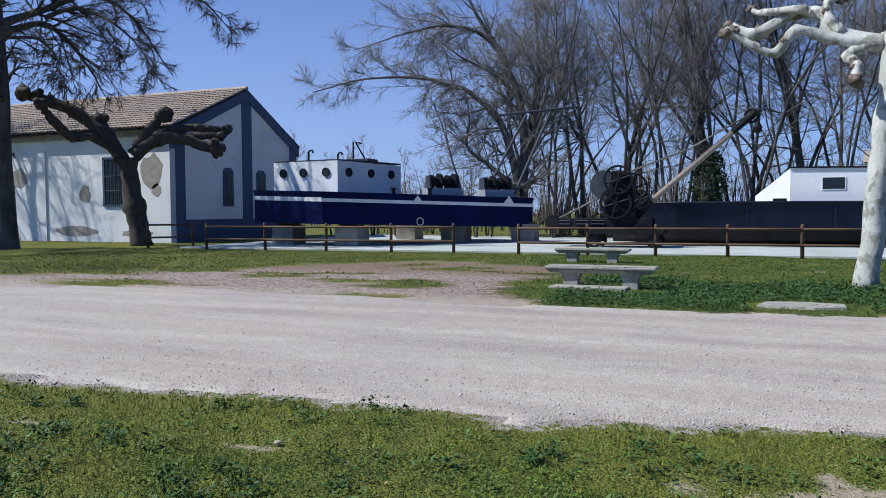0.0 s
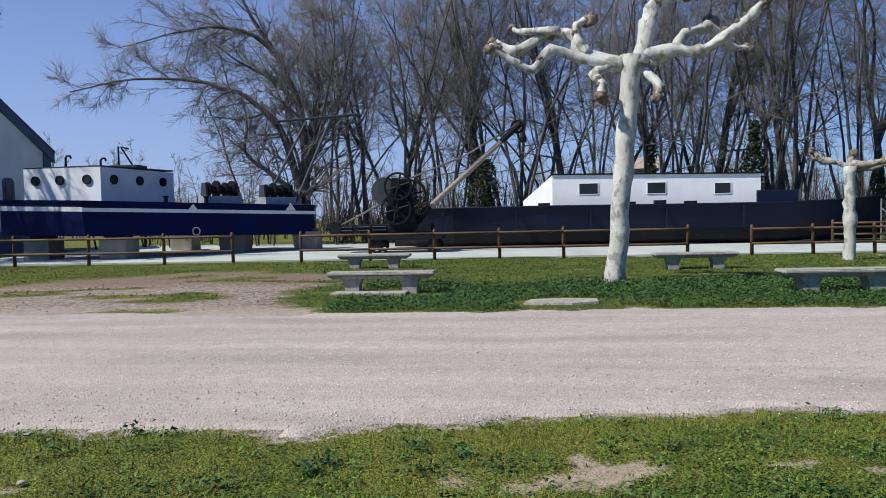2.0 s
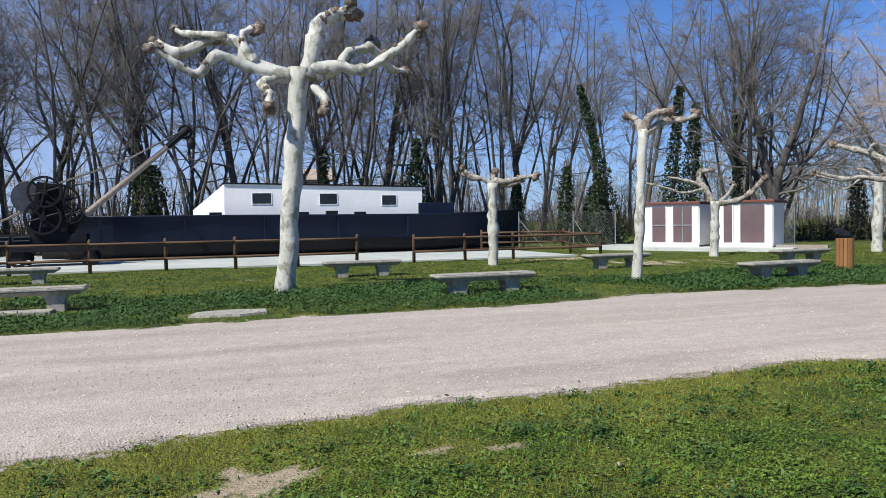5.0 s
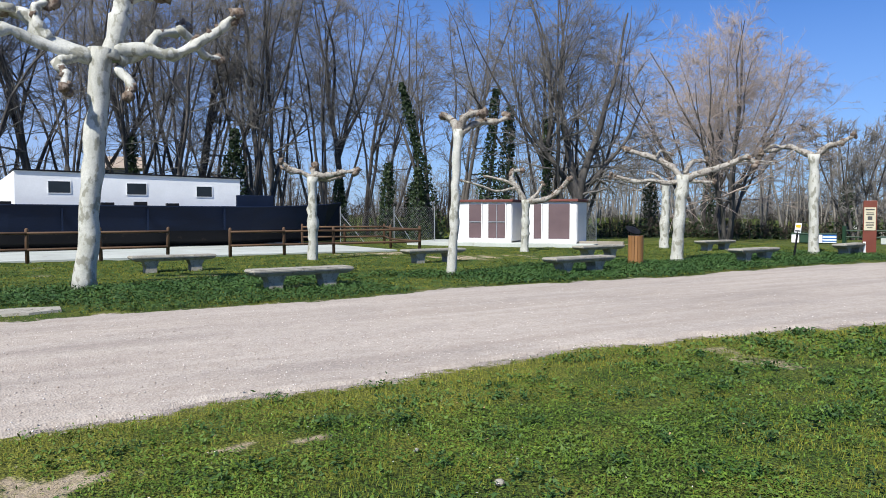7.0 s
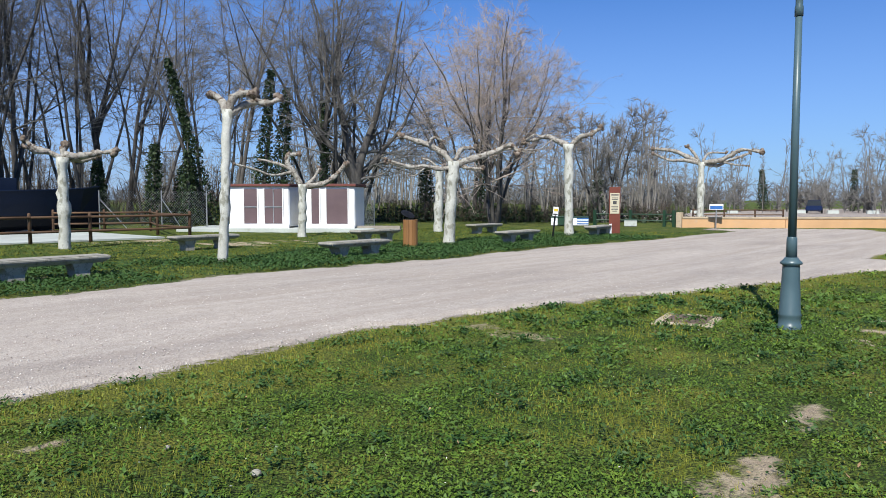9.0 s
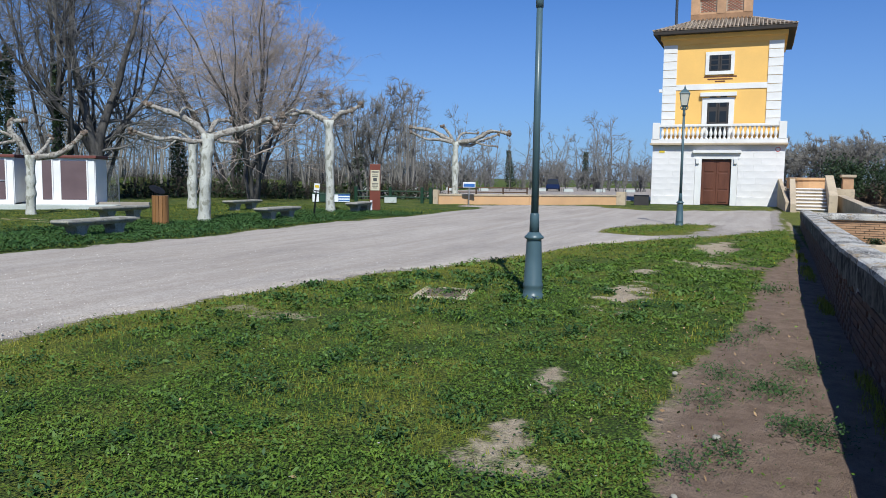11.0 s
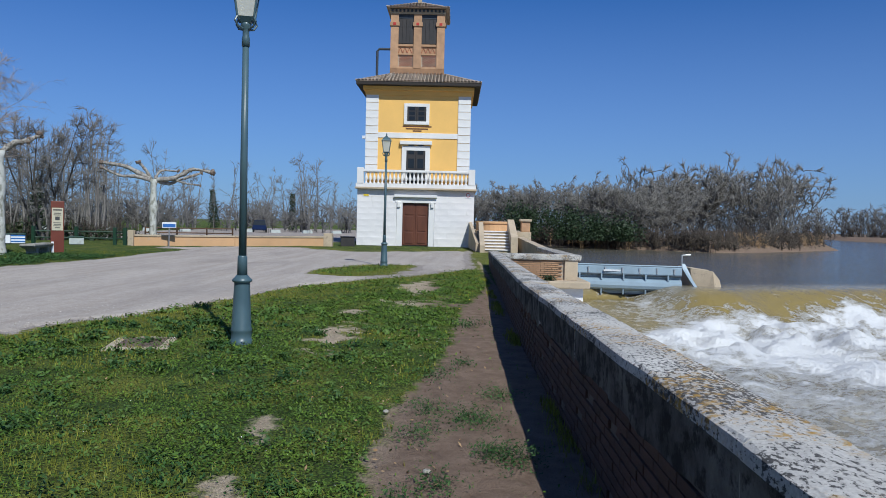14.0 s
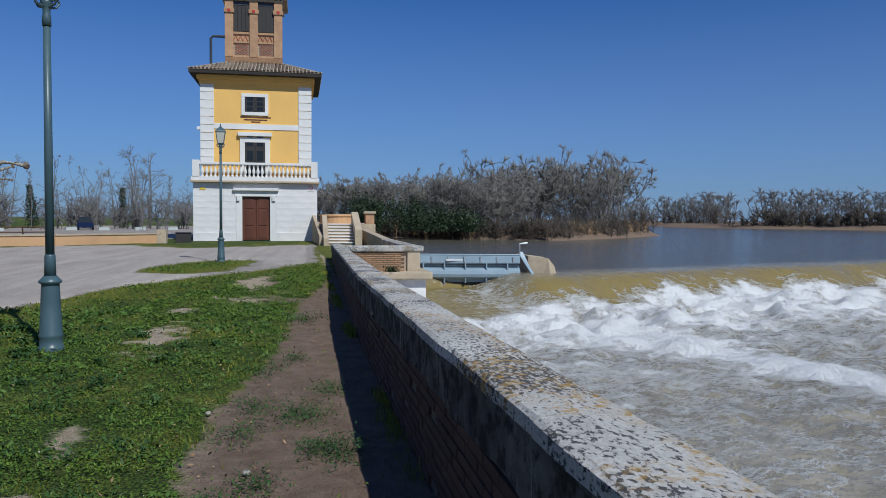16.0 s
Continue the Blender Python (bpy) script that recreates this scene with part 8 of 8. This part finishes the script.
drawn_pollard(20.93, 17.13, 2.9, 0.205, (0.643, -0.766), 0.18, (
    (0.125, 0.4, ((-0.08, 0.03), (-0.37, 0.37), (-0.78, 0.63), (-1.24, 0.81), (-1.96, 1.04))),
    (0.08, -0.4, ((-0.11, -0.14), (-0.59, -0.17), (-1.06, -0.07), (-1.53, -0.11), (-2.37, 0.12))),
    (0.12, -0.3, ((0.11, 0.0), (0.65, 0.17), (1.09, 0.31), (1.58, 0.47), (1.96, 0.64), (2.23, 0.42))),
    (0.09, 0.4, ((0.07, 0.14), (0.25, 0.51), (0.53, 0.59), (0.81, 0.56))),
    (0.035, 0.2, ((1.58, 0.47), (2.17, 0.54), (2.91, 0.49))),
    (0.05, 0.1, ((-0.89, 0.70), (-0.72, 0.94), (-0.37, 0.80))),
), PL, 8)
drawn_pollard(27.83, 23.68, 3.05, 0.21, (0.655, -0.755), 0.07, (
    (0.1, 0.3, ((-0.08, 0.05), (-0.68, 0.16), (-1.31, 0.08), (-2.53, 0.39))),
    (0.1, -0.3, ((0.11, 0.05), (0.73, 0.18), (1.34, 0.09), (2.09, 0.07))),
    (0.07, 0.4, ((-0.05, 0.08), (-0.44, 0.43), (-0.84, 0.57))),
    (0.05, 0.1, ((-0.68, 0.13), (-1.15, -0.26), (-1.47, -0.26))),
), PL, 9)
drawn_pollard(28.9, 17.04, 3.95, 0.2, (0.521, -0.854), -0.04, (
    (0.13, 0.3, ((-0.06, 0.02), (-0.50, 0.24), (-0.94, 0.44), (-1.42, 0.33), (-1.97, 0.27))),
    (0.12, -0.2, ((0.09, 0.02), (0.50, 0.39), (0.95, 0.50), (1.35, 0.75))),
    (0.04, 0.2, ((-1.18, 0.38), (-1.49, 0.52), (-1.97, 0.24))),
    (0.03, -0.3, ((-0.69, 0.30), (-1.42, -0.25), (-2.09, -0.22))),
), PL, 10)
drawn_pollard(41.8, 16.42, 3.65, 0.2, (0.374, -0.927), 0.0, (
    (0.13, 0.5, ((-0.08, 0.04), (-0.71, 0.36), (-1.42, 0.71), (-2.04, 0.82), (-2.70, 0.91))),
    (0.1, -0.6, ((-0.16, 0.0), (-0.94, 0.18), (-1.73, 0.18), (-2.58, 0.57))),
    (0.1, 0.3, ((-0.13, 0.1), (-0.48, 0.65), (-0.77, 0.96))),
    (0.14, -0.4, ((0.13, 0.05), (0.95, 0.15), (1.58, 0.44), (2.05, 0.69), (3.05, 0.56))),
    (0.1, 0.6, ((0.16, -0.03), (0.79, -0.14), (1.34, 0.11), (1.98, 0.34), (2.54, 0.58))),
    (0.08, 0.8, ((0.08, 0.1), (0.39, 0.57), (1.29, 0.61))),
    (0.06, -0.5, ((0.95, 0.10), (1.75, -0.12), (2.42, -0.18))),
), PL, 11)
dark = pollard(pose(-28.2, 30.3, 0), 4.4, 0.5, "squat dark pollarded tree before the white house", 12, M_DARKPOLLARD, lean=(-0.45, -0.4))
drawn_limbs(dark, (0.728, 0.685), 1.0, (-0.45, -0.4, 4.5), (
    (0.28, 0.5, ((-0.1, -0.3), (-1.2, 1.2), (-2.4, 2.2), (-3.4, 2.6), (-4.5, 2.9))),
    (0.21, -0.8, ((-0.3, 0.1), (-1.5, 0.9), (-2.4, 0.8), (-3.2, 1.6), (-3.8, 2.4))),
    (0.28, 0.6, ((-0.3, -0.2), (-0.8, 1.0), (-1.2, 1.8))),
    (0.29, -0.6, ((0.3, 0.0), (1.5, 0.9), (2.8, 0.9), (3.6, 0.6), (4.4, 0.5))),
    (0.22, 0.8, ((1.0, 0.6), (2.3, 1.4), (3.6, 1.6), (5.0, 1.5))),
    (0.2, -0.4, ((2.0, 0.9), (3.4, 1.1), (4.6, 1.1))),
    (0.26, 0.3, ((0.5, 0.4), (1.2, 1.5), (1.9, 2.2))),
), (M_DARKPOLLARD, M_DARKPOLLARD), 32)

# ---- grass, weeds, pebbles ----
GR = np.random.RandomState(9)


def on_lawn(x, y):
    """How grassy a place is."""
    open_ = step(road_depth(x, y), 0.0, 0.25) * (y > -1.0)
    return open_ * (1 - np.clip(bare_at(x, y) * 1.15, 0, 0.97))


def spread_over(x0, x1, y0, y1, n, thin=0.0):
    x, y = GR.uniform(x0, x1, n), GR.uniform(y0, y1, n)
    if thin:
        d = np.hypot(x - 0.3, y)
        near = GR.uniform(0, 1, n) < np.clip((thin / d) ** 1.5, 0, 1)
        x, y = x[near], y[near]
    keep = GR.uniform(0, 1, len(x)) < on_lawn(x, y)
    return x[keep], y[keep]


def floor_z(x, y):
    return (fbm(x * 0.25, y * 0.25, 9) - 0.5) * 0.1 * step(np.hypot(x, y), 4, 12) + (fbm(x * 2.2, y * 2.2, 8) - 0.5) * 0.05


def blades(name, x, y, h0, h1, w, mat, label, lean=0.5):
    n = len(x)
    d = np.hypot(x - 0.3, y)
    z = floor_z(x, y) - 0.005
    h = GR.uniform(h0, h1, n) * (0.6 + 0.8 * fbm(x * 1.1, y * 1.1, 61))
    a, b = GR.uniform(0, 6.283, n), GR.uniform(0, 6.283, n)
    ww = w * np.clip(d / 6, 0.8, 3.0) * GR.uniform(0.7, 1.3, n)
    sx, sy = np.cos(a) * ww, np.sin(a) * ww
    lx, ly = np.cos(b) * h * lean * GR.uniform(0.1, 1.2, n), np.sin(b) * h * lean * GR.uniform(0.1, 1.2, n)
    v = np.empty((n, 4, 3))
    v[:, 0] = np.stack([x - sx, y - sy, z], 1)
    v[:, 1] = np.stack([x + sx, y + sy, z], 1)
    v[:, 2] = np.stack([x + sx * 0.25 + lx, y + sy * 0.25 + ly, z + h], 1)
    v[:, 3] = np.stack([x - sx * 0.25 + lx, y - sy * 0.25 + ly, z + h], 1)
    ob = bulk(name, v.reshape(-1, 3), np.arange(4 * n).reshape(-1, 4), mat)
    return tagged(ob, label, "grass", kind="stuff")


def leaves(name, x, y, top, size, mat, label, flat=0.7, cat="weeds"):
    n = len(x)
    d = np.hypot(x - 0.3, y)
    z = floor_z(x, y) + GR.uniform(0.004, 1, n) ** 1.3 * top * (0.35 + 1.1 * fbm(x * 1.4, y * 1.4, 71))
    s = size * np.clip(d / 9, 0.8, 1.9) * GR.uniform(0.6, 1.4, n)
    a = GR.uniform(0, 6.283, n)
    tilt = GR.normal(0, flat, n) * 0.5
    ux, uy, uz = np.cos(a) * np.cos(tilt), np.sin(a) * np.cos(tilt), np.sin(tilt)
    roll_ = GR.normal(0, flat, n) * 0.5
    vx, vy, vz = -np.sin(a) * np.cos(roll_), np.cos(a) * np.cos(roll_), np.sin(roll_)
    c = np.stack([x, y, z], 1)
    u = np.stack([ux, uy, uz], 1) * s[:, None]
    w = np.stack([vx, vy, vz], 1) * (s * 0.42)[:, None]
    v = np.stack([c - u, c - u * 0.1 + w, c + u, c - u * 0.1 - w], 1)
    ob = bulk(name, v.reshape(-1, 3), np.arange(4 * n).reshape(-1, 4), mat)
    return tagged(ob, label, cat, kind="stuff")


def dryness(x, y):
    return np.clip(0.85 * np.exp(-np.abs(road_depth(x, y)) / 0.6) + 0.25 * (1 - step(x, -0.5, 3.0)) + 0.9 * step(fbm(x * 0.8, y * 0.8, 81), 0.5, 0.66), 0, 1)


x, y = spread_over(-7.5, 32, -1.05, 6.6, 560000, 4.2)
k = GR.uniform(0, 1, len(x)) < 0.08 + 0.8 * dryness(x, y)
blades("grass", x[k], y[k], 0.015, 0.05, 0.0035, M_GRASS, "short spring grass beside the track")
x, y = spread_over(-7.5, 32, -1.05, 6.6, 1250000, 4.0)
k = GR.uniform(0, 1, len(x)) < 0.12 + 0.88 * (1 - dryness(x, y)) * step(fbm(x * 1.9, y * 1.9, 82, 3), 0.25, 0.55)
leaves("clover", x[k], y[k], 0.06, 0.0165, M_WEED, "low clover and broad-leaved weeds in the grass", 0.95)
x, y = spread_over(-26, 34, 12.2, 27.3, 150000)
k = GR.uniform(0, 1, len(x)) < 0.35 + 0.5 * fbm(x * 0.4, y * 0.4, 83)
blades("grass", x[k], y[k], 0.015, 0.045, 0.0035, M_GRASS, "spring grass under the planes")
x, y = spread_over(-26, 34, 12.2, 27.3, 95000)
leaves("low_weeds", x, y, 0.05, 0.017, M_LUSH, "low green weeds spread under the planes", 0.8)
x, y = spread_over(-6, 30, 12.6, 18.5, 170000)
k = GR.uniform(0, 1, len(x)) < step(fbm(x * 0.33 + 3, y * 0.5, 84) - 0.12 * np.abs(y - 15) / 2, 0.22, 0.42)
k &= (np.hypot(x - 1.1, y - 13.7) > 1.0) & (np.hypot((x + 2.6) / 1.6, y - 15.9) > 0.9) & (x > -3.2)
leaves("weeds", x[k], y[k], 0.11, 0.019, M_LUSH, "lush dark weeds along the far side of the track", 0.9)
# rosettes of broad leaves close to the walker
cx, cy = spread_over(-5, 14, -0.9, 6.0, 900)
n = 14
ang = GR.uniform(0, 6.283, (len(cx), n))
rr = GR.uniform(0.02, 0.13, (len(cx), n)) * GR.uniform(0.5, 1.2, (len(cx), 1))
leaves("rosettes", (cx[:, None] + np.cos(ang) * rr).ravel(), (cy[:, None] + np.sin(ang) * rr).ravel(), 0.06, 0.03, M_WEEDGREY, "grey-green weed rosettes in the turf", 1.0)
cx, cy = spread_over(-6, 12, 0.6, 6.0, 260)
n = 80
ang = GR.uniform(0, 6.283, (len(cx), n))
rr = np.abs(GR.normal(0, 0.13, (len(cx), n))) * GR.uniform(0.5, 1.5, (len(cx), 1))
leaves("tall_weeds", (cx[:, None] + np.cos(ang) * rr).ravel(), (cy[:, None] + np.sin(ang) * rr).ravel(), 0.09, 0.026, M_LUSH, "clumps of taller dark weeds in the turf", 1.1)
# weeds at the worn path and at the wall's foot
for cx_, cy_, rad_, n in ((6.76, -0.37, 0.16, 900), (7.1, 0.02, 0.12, 420), (5.8, -0.48, 0.1, 420), (5.75, -0.66, 0.12, 600), (7.7, -0.62, 0.14, 420), (6.3, 0.05, 0.12, 420), (5.2, -0.1, 0.1, 360), (9.2, -0.3, 0.1, 200), (8.6, 0.02, 0.16, 400), (12.5, -0.4, 0.2, 300), (4.9, 0.1, 0.1, 300)):
    x, y = cx_ + GR.normal(0, rad_ * 1.3, n), cy_ + GR.normal(0, rad_ * 0.8, n)
    leaves("path_weeds", x, y, 0.09, 0.016, M_LUSH, "tuft of weeds on the worn path", 1.0)
x, y = GR.uniform(1.5, 24, 12000), -1.1 + np.abs(GR.normal(0, 0.07, 12000))
k = GR.uniform(0, 1, len(x)) < step(fbm(x * 1.1, y, 87), 0.52, 0.7) * 0.5
blades("wall_grass", x[k], y[k], 0.03, 0.09, 0.004, M_GRASS, "grass along the wall's foot")
for cy_ in (-2.1, -2.6, -3.6):
    n = 420
    cx_ = np.full(n, 27.75) + GR.normal(0, 0.07, n)
    ob = leaves("ledge_weeds", cx_, cy_ + GR.normal(0, 0.13, n), 0.3, 0.02, M_IVY, "dark weeds growing on the pier ledge", 1.2)
    ob.location.z = -0.36
# dead leaves blown along the worn path
x, y = GR.uniform(2.5, 12, 260), GR.normal(0.35, 0.45, 260)
k = y > -0.9
leaves("dead_leaves", x[k], y[k], 0.03, 0.022, M_DRYGRASS, "curled brown dead leaves beside the worn path", 1.0, "leaves")
x, y = GR.uniform(-6, 12, 160), GR.uniform(0.5, 6.0, 160)
leaves("dead_leaves", x, y, 0.06, 0.02, M_DRYGRASS, "curled brown dead leaves in the turf", 1.0, "leaves")
# daisies
x, y = spread_over(-4, 16, -0.8, 6, 1500)
k = fbm(x * 0.6, y * 0.6, 88) > 0.52
leaves("daisies", x[k], y[k], 0.07, 0.009, M_PETAL, "scattered white daisies in the grass", 0.4, "flowers")
x, y = spread_over(-4, 26, -0.8, 26, 1500)
leaves("yellow_flowers", x, y, 0.08, 0.009, M_YPETAL, "scattered yellow flowers in the grass", 0.4, "flowers")


def pebbles(name, x, y, z, size, mat, label):
    n = len(x)
    base = np.array([(1, 0, 0), (0, 1, 0), (-1, 0, 0), (0, -1, 0), (0, 0, 0.8), (0, 0, -0.5)])
    tri = np.array([(0, 1, 4), (1, 2, 4), (2, 3, 4), (3, 0, 4), (1, 0, 5), (2, 1, 5), (3, 2, 5), (0, 3, 5)])
    s = size * GR.uniform(0.5, 1.6, n) ** 1.5
    a = GR.uniform(0, 6.283, n)
    jit = GR.uniform(0.65, 1.3, (n, 6, 1))
    v = base[None] * jit
    vx = v[..., 0] * np.cos(a)[:, None] - v[..., 1] * np.sin(a)[:, None]
    vy = v[..., 0] * np.sin(a)[:, None] + v[..., 1] * np.cos(a)[:, None]
    p = np.stack([vx * s[:, None] + x[:, None], vy * s[:, None] + y[:, None], v[..., 2] * s[:, None] + z[:, None]], -1)
    f_ = (tri[None] + np.arange(n)[:, None, None] * 6).reshape(-1, 3)
    ob = bulk(name, p.reshape(-1, 3), f_, mat)
    return tagged(ob, label, "stones", kind="stuff")


s = Shader("loose pebbles", 0.9, 0, 0.3)
s.color(s.ramp(s.island(), (0.0, (0.34, 0.285, 0.24)), (0.5, (0.52, 0.46, 0.41)), (1.0, (0.72, 0.68, 0.64))))
M_PEBBLE = s.m
x, y = GR.uniform(-7, 14, 22000), GR.uniform(4.8, 12, 22000)
k = (road_depth(x, y) < 0.1) & (GR.uniform(0, 1, len(x)) < np.clip((7.5 / np.hypot(x, y)) ** 2, 0.12, 1) * (0.25 + fbm(x * 0.8, y * 2.0, 91)))
x, y = x[k], y[k]
pebbles("pebbles", x, y, np.full(len(x), 0.016), 0.0065, M_PEBBLE, "loose pebbles on the gravel track")
for px, py, sz in ((3.0, 3.3, 0.03), (5.4, -0.05, 0.025), (-2.9, 4.35, 0.025), (6.9, 0.35, 0.025), (4.4, 0.1, 0.02), (2.9, 4.1, 0.02)):
    bm = bmesh.new()
    bmesh.ops.create_icosphere(bm, subdivisions=2, radius=sz)
    for v in bm.verts:
        v.co = v.co * (1 + 0.5 * noise.noise(v.co * 22 + Vector((px, py, 0))))
        v.co.z *= 0.7
    bm.normal_update()
    st = thing("stone", "pale loose stone lying in the turf", "stone", pose(px, py, 0.02), "loose stones")
    part("stone_body", bm, M_BENCH, st)

# ---- bricks of the river wall, last ----
BRICK = link_mesh("brick", box(-0.5, 0.5, -0.5, 0.5, -0.5, 0.5, 0.03), M_BRICKDARK)
r = random.Random(14)
vs, fs = [], []
z = -0.12
row = 0
while z < 0.6:
    x = 1.6 + (row % 2) * 0.14
    while x < 28:
        y, zt = wall_line(x)
        ln = r.uniform(0.235, 0.265)
        if z + 0.07 < zt - 0.26:
            out = r.uniform(0.0, 0.007)
            if r.random() < 0.05:
                out -= 0.02
            c = Vector((x + ln / 2, y - 0.045 + out, z + 0.028))
            if x < 8.9:
                piece("brick", BRICK, wall, Matrix.LocRotScale(c, Euler((r.uniform(-0.015, 0.015), r.uniform(-0.01, 0.01), r.uniform(-0.008, 0.008))), (ln, 0.07, 0.055)))
            else:
                b = len(vs)
                for dx in (-ln / 2, ln / 2):
                    for dy in (-0.035, 0.035):
                        for dz in (-0.027, 0.027):
                            vs.append((c.x + dx, c.y + dy, c.z + dz))
                fs += [(b + 2, b + 3, b + 7, b + 6), (b + 3, b + 1, b + 5, b + 7), (b, b + 2, b + 6, b + 4), (b, b + 1, b + 3, b + 2), (b + 4, b + 6, b + 7, b + 5)]
        x += ln + 0.014
    z += 0.068
    row += 1
tagged(bulk("brickwork", vs, fs, M_BRICKDARK, False, wall), kind="stuff")
